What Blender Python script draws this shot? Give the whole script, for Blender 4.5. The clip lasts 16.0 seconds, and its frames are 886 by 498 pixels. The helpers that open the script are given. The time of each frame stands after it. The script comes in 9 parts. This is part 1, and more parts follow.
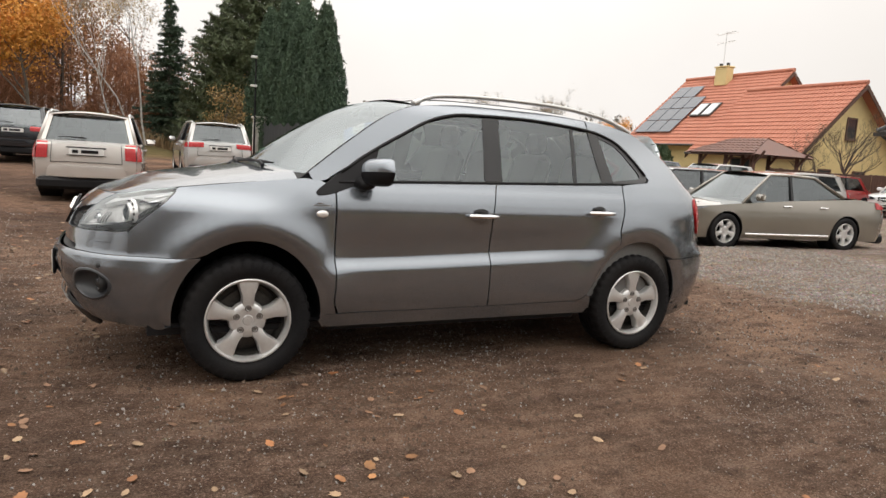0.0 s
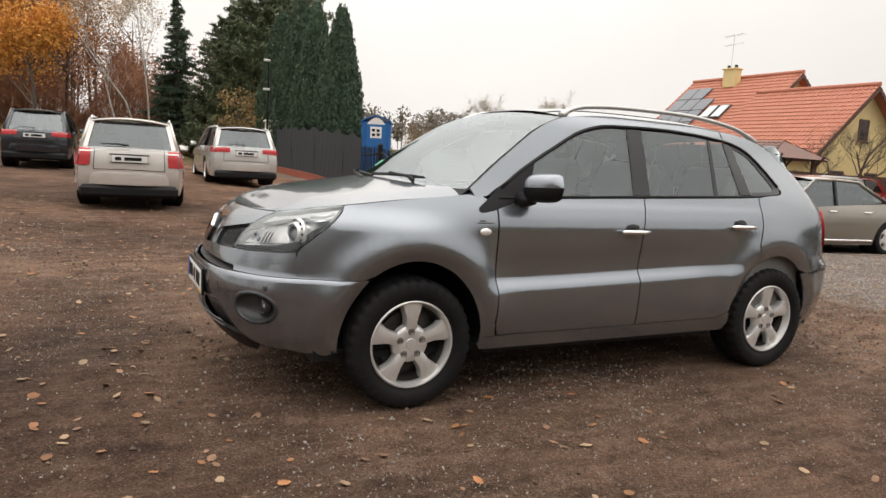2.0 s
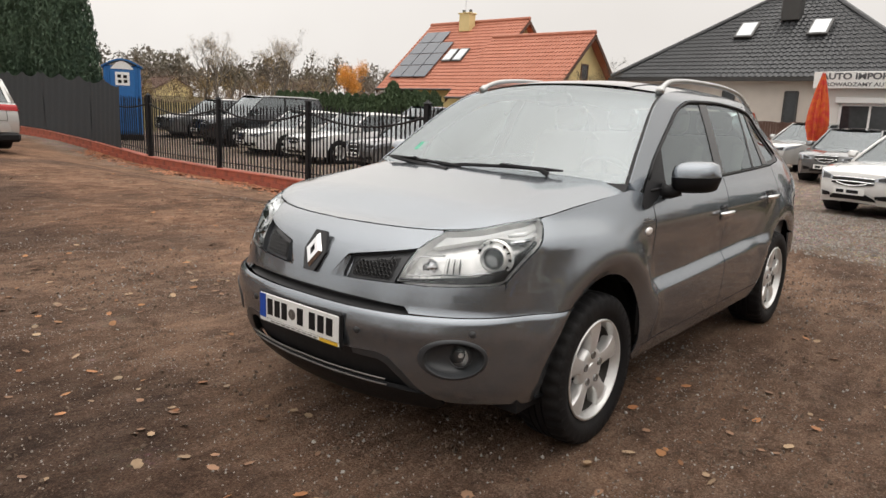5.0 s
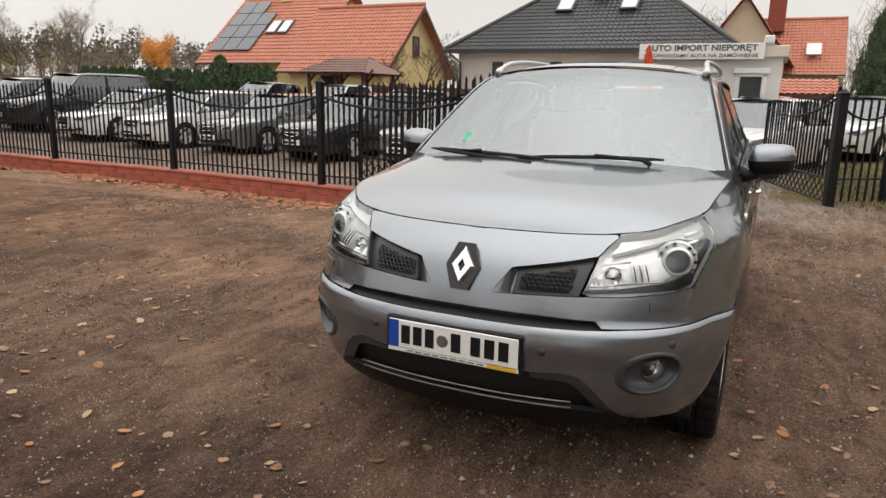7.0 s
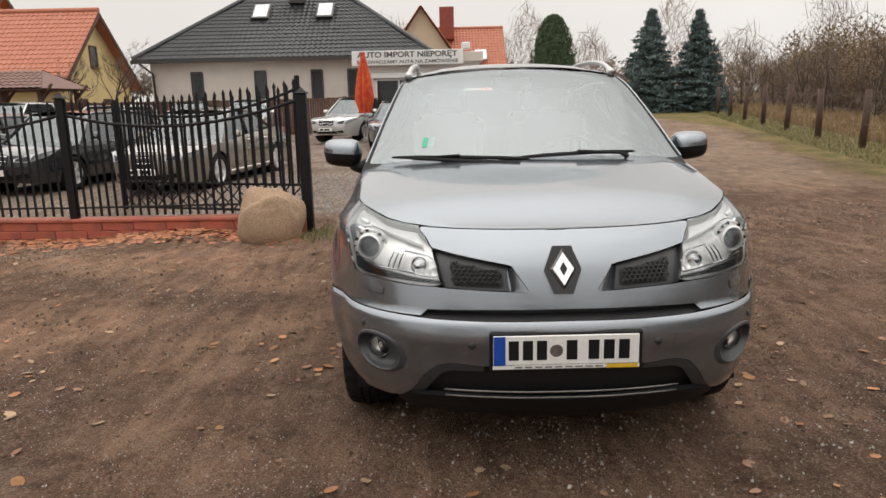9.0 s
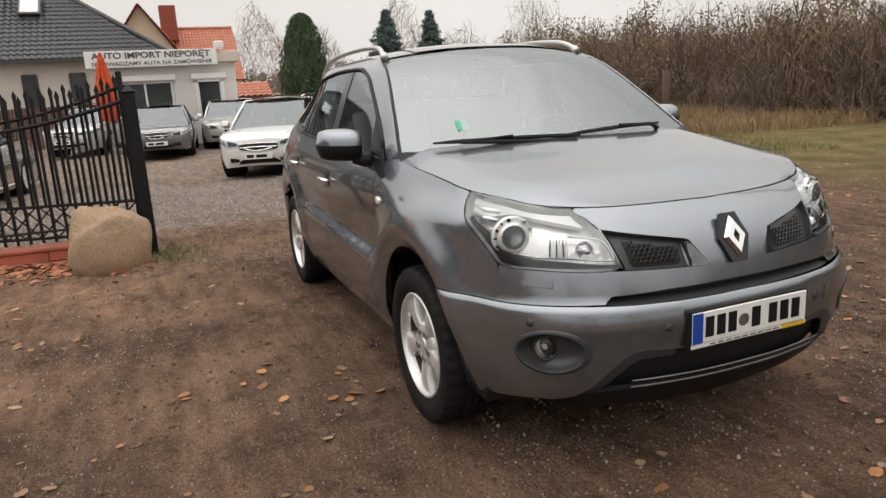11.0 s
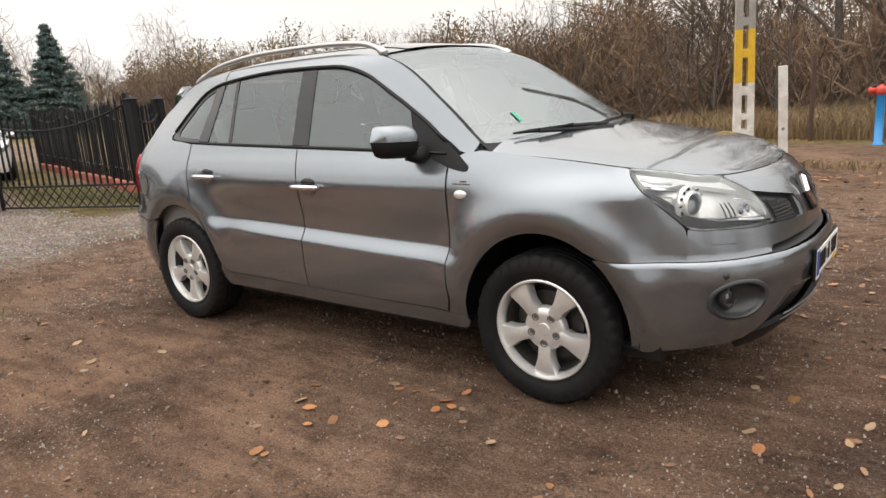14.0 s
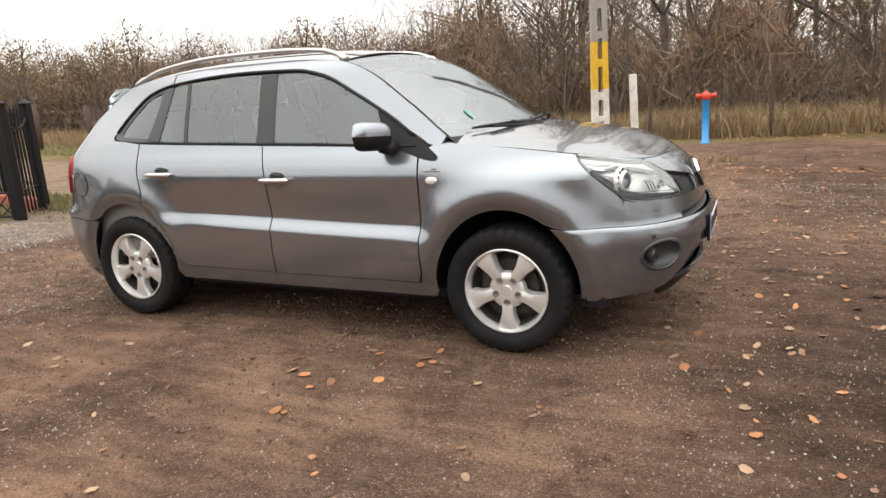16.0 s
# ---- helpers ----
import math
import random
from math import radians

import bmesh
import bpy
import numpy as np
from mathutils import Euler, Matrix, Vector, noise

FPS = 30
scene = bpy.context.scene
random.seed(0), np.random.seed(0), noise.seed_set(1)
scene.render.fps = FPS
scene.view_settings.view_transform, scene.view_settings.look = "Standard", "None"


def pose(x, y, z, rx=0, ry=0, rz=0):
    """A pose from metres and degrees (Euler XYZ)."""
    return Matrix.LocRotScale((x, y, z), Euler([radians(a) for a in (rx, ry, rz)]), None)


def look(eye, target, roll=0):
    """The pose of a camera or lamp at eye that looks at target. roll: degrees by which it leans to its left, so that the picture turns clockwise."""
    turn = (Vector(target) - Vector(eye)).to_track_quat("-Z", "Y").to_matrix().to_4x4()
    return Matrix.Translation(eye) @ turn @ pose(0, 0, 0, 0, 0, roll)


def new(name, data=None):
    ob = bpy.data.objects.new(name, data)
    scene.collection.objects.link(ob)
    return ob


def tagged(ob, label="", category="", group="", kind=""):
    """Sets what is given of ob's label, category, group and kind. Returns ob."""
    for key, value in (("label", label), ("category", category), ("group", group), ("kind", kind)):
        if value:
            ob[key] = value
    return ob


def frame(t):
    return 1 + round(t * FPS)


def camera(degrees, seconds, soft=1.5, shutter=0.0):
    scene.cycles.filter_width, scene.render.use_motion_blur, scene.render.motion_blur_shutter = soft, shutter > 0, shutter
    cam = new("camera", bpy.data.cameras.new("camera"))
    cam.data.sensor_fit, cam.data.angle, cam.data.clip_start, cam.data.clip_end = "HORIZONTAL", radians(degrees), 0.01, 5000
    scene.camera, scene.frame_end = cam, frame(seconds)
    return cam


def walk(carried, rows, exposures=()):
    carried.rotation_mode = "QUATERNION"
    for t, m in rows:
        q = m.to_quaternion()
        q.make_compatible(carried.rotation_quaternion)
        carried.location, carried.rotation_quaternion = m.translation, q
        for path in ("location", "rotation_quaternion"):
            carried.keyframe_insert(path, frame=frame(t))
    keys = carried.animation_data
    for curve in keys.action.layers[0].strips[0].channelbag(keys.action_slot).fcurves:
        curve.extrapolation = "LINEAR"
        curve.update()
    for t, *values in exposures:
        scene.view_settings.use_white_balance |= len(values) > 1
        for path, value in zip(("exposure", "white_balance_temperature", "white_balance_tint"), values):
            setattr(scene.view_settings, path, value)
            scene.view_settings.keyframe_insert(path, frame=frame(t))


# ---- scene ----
cam = camera(65.5, 16.0)
PATH = [
    (0, (2.043, 4.617, 1.29), (1.163, 2.84, 1.027), 3.6),
    (0.5, (2.19, 4.549, 1.281), (1.307, 2.774, 1.02), 3.7),
    (1, (2.44, 4.454, 1.302), (1.553, 2.679, 1.046), 3.8),
    (1.5, (2.6, 4.237, 1.281), (1.713, 2.463, 1.024), 3.5),
    (2, (2.798, 4.043, 1.304), (1.902, 2.273, 1.047), 3.4),
    (2.5, (3.064, 3.823, 1.307), (2.11, 2.084, 1.051), 2.9),
    (3, (3.277, 3.557, 1.315), (2.172, 1.909, 1.057), 2.4),
    (3.5, (3.454, 3.187, 1.308), (2.212, 1.646, 1.021), 1.9),
    (3.7, (3.535, 3.049, 1.32), (2.258, 1.54, 1.017), 1.8),
    (5.8, (4.274, 1.797, 1.504), (2.638, 0.724, 1.088), 1.9),
    (6, (4.32, 1.686, 1.512), (2.653, 0.666, 1.089), 1.6),
    (6.5, (4.411, 1.338, 1.483), (2.692, 0.414, 1.047), 1.3),
    (7, (4.485, 0.982, 1.487), (2.72, 0.153, 1.042), 1.1),
    (7.5, (4.584, 0.674, 1.494), (2.747, 0.02, 1.049), 0.4),
    (8, (4.611, 0.351, 1.461), (2.711, -0.112, 1.043), -0.3),
    (8.5, (4.586, -0.045, 1.464), (2.647, -0.288, 1.039), -0.6),
    (9, (4.628, -0.433, 1.471), (2.673, -0.431, 1.047), -1.3),
    (9.5, (4.548, -0.82, 1.426), (2.599, -0.642, 1.014), -1.6),
    (9.7, (4.483, -0.987, 1.42), (2.547, -0.712, 1.003), -1.8),
    (11.8, (3.712, -2.292, 1.417), (2.029, -1.311, 0.967), -3.5),
    (12, (3.632, -2.417, 1.411), (1.991, -1.365, 0.963), -3.4),
    (12.5, (3.412, -2.669, 1.373), (1.854, -1.496, 0.931), -3.9),
    (13, (3.167, -2.913, 1.38), (1.743, -1.581, 0.935), -3.8),
    (13.5, (2.995, -3.212, 1.402), (1.717, -1.744, 0.943), -4.0),
    (14, (2.777, -3.401, 1.401), (1.583, -1.86, 0.953), -3.9),
    (14.5, (2.492, -3.531, 1.405), (1.377, -1.933, 0.955), -3.8),
    (15, (2.351, -3.777, 1.422), (1.366, -2.097, 0.965), -3.9),
    (15.5, (2.343, -3.952, 1.436), (1.453, -2.223, 0.967), -3.9),
    (16, (2.541, -4.172, 1.417), (1.713, -2.41, 0.959), -3.7),
]
walk(cam, [(t, look(eye, target, roll)) for t, eye, target, roll in PATH],
     exposures=[(0.0, 0.17), (3.5, 0.10), (6.0, 0.02), (9.5, 0.02), (12.0, -0.06), (12.6, 0.04), (14.0, 0.36), (15.0, 0.42), (16.0, 0.60)])

# ---- world and light: overcast autumn daylight ----
world = bpy.data.worlds.new("overcast_sky")
scene.world = world
world.use_nodes = True
wn, wl = world.node_tree.nodes, world.node_tree.links
sky = wn.new("ShaderNodeTexSky")
sky.sky_type = "NISHITA"
sky.sun_disc = False
sky.sun_elevation, sky.sun_rotation = radians(28), radians(200)
sky.air_density, sky.dust_density, sky.ozone_density = 1.0, 6.0, 1.0
hsv = wn.new("ShaderNodeHueSaturation")
hsv.inputs["Saturation"].default_value = 0.25
hsv.inputs["Value"].default_value = 0.05
wl.new(sky.outputs[0], hsv.inputs["Color"])
cloud = wn.new("ShaderNodeTexNoise")
cloud.inputs["Scale"].default_value, cloud.inputs["Detail"].default_value = 1.6, 5
ramp = wn.new("ShaderNodeValToRGB")
ramp.color_ramp.elements[0].position, ramp.color_ramp.elements[0].color = 0.3, (0.78, 0.74, 0.70, 1)
ramp.color_ramp.elements[1].position, ramp.color_ramp.elements[1].color = 0.7, (0.92, 0.885, 0.85, 1)
wl.new(cloud.outputs["Fac"], ramp.inputs["Fac"])
wmix = wn.new("ShaderNodeMix")
wmix.data_type = "RGBA"
wmix.inputs[0].default_value = 0.95
wl.new(hsv.outputs["Color"], wmix.inputs[6])
wl.new(ramp.outputs["Color"], wmix.inputs[7])
# an overcast sky: brighter overhead than at the horizon
wtc, wsep = wn.new("ShaderNodeTexCoord"), wn.new("ShaderNodeSeparateXYZ")
wl.new(wtc.outputs["Generated"], wsep.inputs[0])
wsq, wgain, wmul = wn.new("ShaderNodeMath"), wn.new("ShaderNodeMath"), wn.new("ShaderNodeMix")
wsq.operation, wgain.operation = "MULTIPLY", "MULTIPLY_ADD"
wl.new(wsep.outputs[2], wsq.inputs[0])
wl.new(wsep.outputs[2], wsq.inputs[1])
wl.new(wsq.outputs[0], wgain.inputs[0])
wgain.inputs[1].default_value, wgain.inputs[2].default_value = 2.25, 1.02
wmul.data_type, wmul.blend_type = "RGBA", "MULTIPLY"
wmul.inputs[0].default_value = 1
wl.new(wmix.outputs[2], wmul.inputs[6])
wl.new(wgain.outputs[0], wmul.inputs[7])
wl.new(wmul.outputs[2], wn["Background"].inputs["Color"])
wn["Background"].inputs["Strength"].default_value = 1.0

sun = new("sun", bpy.data.lights.new("sun", "SUN"))
sun.data.energy, sun.data.angle, sun.data.color = 0.45, radians(100), (1.0, 0.96, 0.9)
sun.matrix_world = look((0, 0, 0), (0.42, 0.34, -0.85))


# ---- mesh helpers ----
class Geo:
    """A bag of vertices and faces that becomes one mesh."""

    def __init__(self):
        self.v, self.f = [], []

    def add(self, verts, faces):
        n = len(self.v)
        self.v.extend(tuple(p) for p in verts)
        self.f.extend(tuple(i + n for i in f) for f in faces)
        return self

    def box(self, c, size, m=None, taper=1.0):
        x, y, z = size[0] / 2, size[1] / 2, size[2] / 2
        pts = [Vector((sx * x * (taper if sz > 0 else 1), sy * y * (taper if sz > 0 else 1), sz * z)) for sz in (-1, 1) for sx, sy in ((-1, -1), (1, -1), (1, 1), (-1, 1))]
        pts = [(m @ p if m else p) + Vector(c) for p in pts]
        return self.add(pts, [(3, 2, 1, 0), (4, 5, 6, 7), (0, 1, 5, 4), (1, 2, 6, 5), (2, 3, 7, 6), (3, 0, 4, 7)])

    def bevel_box(self, c, size, b=0.01, m=None):
        """A box with its twelve edges cut off."""
        h = [s / 2 for s in size]
        b = min(b, *(0.49 * s for s in size))
        pts = {}
        for sx in (-1, 1):
            for sy in (-1, 1):
                for sz in (-1, 1):
                    for a in range(3):
                        p = [sx * (h[0] - b), sy * (h[1] - b), sz * (h[2] - b)]
                        p[a] = (sx, sy, sz)[a] * h[a]
                        pts[(sx, sy, sz, a)] = Vector(p)
        keys = list(pts)
        idx = {k: i for i, k in enumerate(keys)}
        faces = []
        for a in range(3):
            o, q = [i for i in range(3) if i != a]
            for s in (-1, 1):
                ring = []
                for so, sq in ((-1, -1), (1, -1), (1, 1), (-1, 1)):
                    k = [0, 0, 0]
                    k[a], k[o], k[q] = s, so, sq
                    ring.append(idx[(*k, a)])
                faces.append(tuple(ring))
        for a in range(3):
            o, q = [i for i in range(3) if i != a]
            for so in (-1, 1):
                for sq in (-1, 1):
                    k0, k1 = [0, 0, 0], [0, 0, 0]
                    k0[a], k1[a] = -1, 1
                    k0[o] = k1[o] = so
                    k0[q] = k1[q] = sq
                    faces.append((idx[(*k0, o)], idx[(*k1, o)], idx[(*k1, q)], idx[(*k0, q)]))
        for sx in (-1, 1):
            for sy in (-1, 1):
                for sz in (-1, 1):
                    faces.append(tuple(idx[(sx, sy, sz, a)] for a in range(3)))
        return self.add([(m @ pts[k] if m else pts[k]) + Vector(c) for k in keys], faces)

    def tube(self, path, radii, n=8, caps=True):
        path = [Vector(p) for p in path]
        if not hasattr(radii, "__len__"):
            radii = [radii] * len(path)
        base = len(self.v)
        side = None
        for i, p in enumerate(path):
            d = (path[min(i + 1, len(path) - 1)] - path[max(i - 1, 0)]).normalized()
            if side is None:
                side = d.cross(Vector((0, 0, 1)) if abs(d.z) < 0.9 else Vector((1, 0, 0))).normalized()
            side = (side - d * side.dot(d)).normalized()
            up = d.cross(side)
            for k in range(n):
                a = 2 * math.pi * k / n
                self.v.append(tuple(p + (side * math.cos(a) + up * math.sin(a)) * radii[i]))
        for i in range(len(path) - 1):
            for k in range(n):
                a, b = base + i * n + k, base + i * n + (k + 1) % n
                self.f.append((a, b, b + n, a + n))
        if caps:
            self.f.append(tuple(base + k for k in range(n))[::-1])
            self.f.append(tuple(base + (len(path) - 1) * n + k for k in range(n)))
        return self

    def lathe(self, profile, m, n=40, closed=False):
        """Turns (radius, height) pairs round the z axis of m."""
        base = len(self.v)
        for r, h in profile:
            for k in range(n):
                a = 2 * math.pi * k / n
                self.v.append(tuple(m @ Vector((r * math.cos(a), r * math.sin(a), h))))
        rows = len(profile)
        for i in range(rows if closed else rows - 1):
            for k in range(n):
                j = (i + 1) % rows
                self.f.append((base + i * n + k, base + i * n + (k + 1) % n, base + j * n + (k + 1) % n, base + j * n + k))
        return self

    def grid(self, rows):
        """Rows of points joined into quads."""
        n, w = len(self.v), len(rows[0])
        for r in rows:
            self.v.extend(tuple(p) for p in r)
        for i in range(len(rows) - 1):
            for j in range(w - 1):
                a = n + i * w + j
                self.f.append((a, a + 1, a + w + 1, a + w))
        return self

    def prism(self, outline, d, m=None):
        """A flat outline (in x, y of m) pushed d along z."""
        n = len(outline)
        m = m or Matrix()
        pts = [m @ Vector((x, y, 0)) for x, y in outline] + [m @ Vector((x, y, d)) for x, y in outline]
        return self.add(pts, [tuple(range(n))[::-1], tuple(range(n, 2 * n))] + [(i, (i + 1) % n, n + (i + 1) % n, n + i) for i in range(n)])

    def outward(self, c):
        """Turns all faces away from c."""
        c = Vector(c)
        out = []
        for f in self.f:
            p = [Vector(self.v[i]) for i in f]
            n = (p[1] - p[0]).cross(p[2] - p[1])
            if n.length < 1e-9 and len(p) > 3:
                n = (p[2] - p[0]).cross(p[3] - p[1])
            out.append(f if n.dot(sum(p, Vector()) / len(p) - c) >= 0 else f[::-1])
        self.f = out
        return self

    def mesh(self, name, smooth=False):
        me = bpy.data.meshes.new(name)
        me.from_pydata(self.v, [], self.f)
        if smooth:
            me.polygons.foreach_set("use_smooth", [True] * len(me.polygons))
        me.update()
        return me


def part(name, geo, material, parent=None, label="", smooth=False, sharp=None):
    """Links a mesh as one object, under a thing or a part."""
    me = geo if isinstance(geo, bpy.types.Mesh) else geo.mesh(name, smooth or sharp is not None)
    if sharp is not None:
        me.set_sharp_from_angle(angle=radians(sharp))
    if material and not me.materials:
        me.materials.append(material)
    ob = new(name, me)
    ob.parent = parent
    if label:
        tagged(ob, label)
    return ob


def thing(name, m, label, category, group="", kind=""):
    """An Empty at a thing's base."""
    ob = new(name)
    ob.empty_display_size = 0.2
    ob.matrix_world = m
    return tagged(ob, label, category, group, kind)


def lerp(a, b, t):
    return a + (b - a) * t


def smooth01(a, b, x):
    t = min(1.0, max(0.0, (x - a) / (b - a)))
    return t * t * (3 - 2 * t)


def curve1(knots):
    """A smooth curve through (x, y) knots, monotone between them."""
    xs, ys = [k[0] for k in knots], [k[1] for k in knots]
    n = len(xs)
    d = [(ys[i + 1] - ys[i]) / (xs[i + 1] - xs[i]) for i in range(n - 1)]
    m = [d[0]] + [0.0 if d[i - 1] * d[i] <= 0 else 2 * d[i - 1] * d[i] / (d[i - 1] + d[i]) for i in range(1, n - 1)] + [d[-1]]

    def at(x):
        if x <= xs[0]:
            return ys[0]
        if x >= xs[-1]:
            return ys[-1]
        i = 0
        while x > xs[i + 1]:
            i += 1
        h = xs[i + 1] - xs[i]
        t = (x - xs[i]) / h
        return (2 * t ** 3 - 3 * t ** 2 + 1) * ys[i] + (t ** 3 - 2 * t ** 2 + t) * h * m[i] + (-2 * t ** 3 + 3 * t ** 2) * ys[i + 1] + (t ** 3 - t ** 2) * h * m[i + 1]
    return at


def rounded(points, r=0.03, n=4):
    """An outline with its corners rounded; r may be a list."""
    out = []
    k = len(points)
    for i, p in enumerate(points):
        p, a, b = Vector(p), Vector(points[i - 1]), Vector(points[(i + 1) % k])
        ri = r[i] if hasattr(r, "__len__") else r
        da, db = (a - p), (b - p)
        la = min(ri, da.length * 0.45)
        lb = min(ri, db.length * 0.45)
        if ri <= 1e-6:
            out.append(tuple(p))
            continue
        q0, q1 = p + da.normalized() * la, p + db.normalized() * lb
        for j in range(n + 1):
            t = j / n
            out.append(tuple(q0 * (1 - t) ** 2 + p * 2 * t * (1 - t) + q1 * t * t))
    return out


# ---- materials ----
def material(name, base, rough=0.5, metal=0.0, vary=0.12, scale=8.0, fine=60.0, bump=0.0, coat=0.0, second=None, spread=0.5, spec=0.5, bump_scale=None, rough_vary=0.1, dirt=None, dirt_amount=0.0):
    """A surface with colour at two scales, uneven gloss and fine relief."""
    mt = bpy.data.materials.new(name)
    mt.use_nodes = True
    nt = mt.node_tree
    n, l = nt.nodes, nt.links
    b = n["Principled BSDF"]
    tc = n.new("ShaderNodeTexCoord")
    n1, n2 = n.new("ShaderNodeTexNoise"), n.new("ShaderNodeTexNoise")
    n1.inputs["Scale"].default_value, n1.inputs["Detail"].default_value = scale, 6
    n2.inputs["Scale"].default_value, n2.inputs["Detail"].default_value = fine, 4
    l.new(tc.outputs["Object"], n1.inputs["Vector"])
    l.new(tc.outputs["Object"], n2.inputs["Vector"])
    mix = n.new("ShaderNodeMix")
    mix.data_type = "RGBA"
    dark = [c * (1 - vary) for c in base]
    other = second or [min(1, c * (1 + vary)) for c in base]
    mix.inputs[6].default_value = (*(base if second else dark), 1)
    mix.inputs[7].default_value = (*other, 1)
    r1 = n.new("ShaderNodeMapRange")
    r1.inputs["From Min"].default_value, r1.inputs["From Max"].default_value = 0.5 - spread / 2, 0.5 + spread / 2
    l.new(n1.outputs["Fac"], r1.inputs["Value"])
    l.new(r1.outputs["Result"], mix.inputs[0])
    mul = n.new("ShaderNodeMix")
    mul.data_type, mul.blend_type = "RGBA", "MULTIPLY"
    mul.inputs[0].default_value = 1
    r2 = n.new("ShaderNodeMapRange")
    r2.inputs["From Min"].default_value, r2.inputs["From Max"].default_value = 0.3, 0.7
    r2.inputs["To Min"].default_value, r2.inputs["To Max"].default_value = 1 - vary, 1 + vary
    l.new(n2.outputs["Fac"], r2.inputs["Value"])
    l.new(mix.outputs[2], mul.inputs[6])
    l.new(r2.outputs["Result"], mul.inputs[7])
    colour = mul.outputs[2]
    if dirt:
        dn = n.new("ShaderNodeTexNoise")
        dn.inputs["Scale"].default_value, dn.inputs["Detail"].default_value = scale * 0.6, 8
        l.new(tc.outputs["Object"], dn.inputs["Vector"])
        dr = n.new("ShaderNodeMapRange")
        dr.inputs["From Min"].default_value, dr.inputs["From Max"].default_value = 0.45, 0.75
        dr.inputs["To Max"].default_value = dirt_amount
        l.new(dn.outputs["Fac"], dr.inputs["Value"])
        dm = n.new("ShaderNodeMix")
        dm.data_type = "RGBA"
        dm.inputs[7].default_value = (*dirt, 1)
        l.new(dr.outputs["Result"], dm.inputs[0])
        l.new(colour, dm.inputs[6])
        colour = dm.outputs[2]
    l.new(colour, b.inputs["Base Color"])
    rr = n.new("ShaderNodeMapRange")
    rr.inputs["From Min"].default_value, rr.inputs["From Max"].default_value = 0.3, 0.7
    rr.inputs["To Min"].default_value, rr.inputs["To Max"].default_value = max(0.02, rough - rough_vary / 2), min(1, rough + rough_vary / 2)
    l.new(n1.outputs["Fac"], rr.inputs["Value"])
    l.new(rr.outputs["Result"], b.inputs["Roughness"])
    b.inputs["Metallic"].default_value = metal
    b.inputs["Specular IOR Level"].default_value = spec
    b.inputs["Coat Weight"].default_value = coat
    b.inputs["Coat Roughness"].default_value = 0.04
    if bump:
        bp = n.new("ShaderNodeBump")
        bp.inputs["Strength"].default_value = min(1, bump)
        bp.inputs["Distance"].default_value = 0.01
        if bump_scale:
            n3 = n.new("ShaderNodeTexNoise")
            n3.inputs["Scale"].default_value, n3.inputs["Detail"].default_value = bump_scale, 5
            l.new(tc.outputs["Object"], n3.inputs["Vector"])
            l.new(n3.outputs["Fac"], bp.inputs["Height"])
        else:
            l.new(n2.outputs["Fac"], bp.inputs["Height"])
        l.new(bp.outputs["Normal"], b.inputs["Normal"])
    return mt


def glass(name, tint, reflect=1.5, rough=0.02):
    """A pane: clear and tinted, glossy by Fresnel."""
    mt = bpy.data.materials.new(name)
    mt.use_nodes = True
    n, l = mt.node_tree.nodes, mt.node_tree.links
    n.remove(n["Principled BSDF"])
    t, g, fr, mx = n.new("ShaderNodeBsdfTransparent"), n.new("ShaderNodeBsdfGlossy"), n.new("ShaderNodeFresnel"), n.new("ShaderNodeMixShader")
    t.inputs["Color"].default_value = (*tint, 1)
    g.inputs["Roughness"].default_value = rough
    g.inputs["Color"].default_value = (0.90, 0.97, 1.0, 1)
    fr.inputs["IOR"].default_value = reflect
    l.new(fr.outputs[0], mx.inputs[0])
    l.new(t.outputs[0], mx.inputs[1])
    l.new(g.outputs[0], mx.inputs[2])
    l.new(mx.outputs[0], n["Material Output"].inputs["Surface"])
    return mt


def random_tint(mt, amount=0.25):
    """Varies a material from object to object or island to island."""
    n, l = mt.node_tree.nodes, mt.node_tree.links
    b = n["Principled BSDF"]
    link = b.inputs["Base Color"].links[0]
    src = link.from_socket
    ge, oi = n.new("ShaderNodeNewGeometry"), n.new("ShaderNodeObjectInfo")
    ad = n.new("ShaderNodeMath")
    ad.operation = "ADD"
    l.new(ge.outputs["Random Per Island"], ad.inputs[0])
    l.new(oi.outputs["Random"], ad.inputs[1])
    mr = n.new("ShaderNodeMapRange")
    mr.inputs["From Max"].default_value = 2.0
    mr.inputs["To Min"].default_value, mr.inputs["To Max"].default_value = 1 - amount, 1 + amount
    l.new(ad.outputs[0], mr.inputs["Value"])
    mm = n.new("ShaderNodeMix")
    mm.data_type, mm.blend_type = "RGBA", "MULTIPLY"
    mm.inputs[0].default_value = 1
    l.new(src, mm.inputs[6])
    l.new(mr.outputs["Result"], mm.inputs[7])
    l.new(mm.outputs[2], b.inputs["Base Color"])
    return mt


def paint(name, base, metal=0.5, rough=0.32, coat=1.0):
    return material(name, base, min(rough, 0.24), metal, vary=0.03, scale=3, fine=500, coat=coat, rough_vary=0.04, dirt=(0.16, 0.14, 0.12), dirt_amount=0.12)


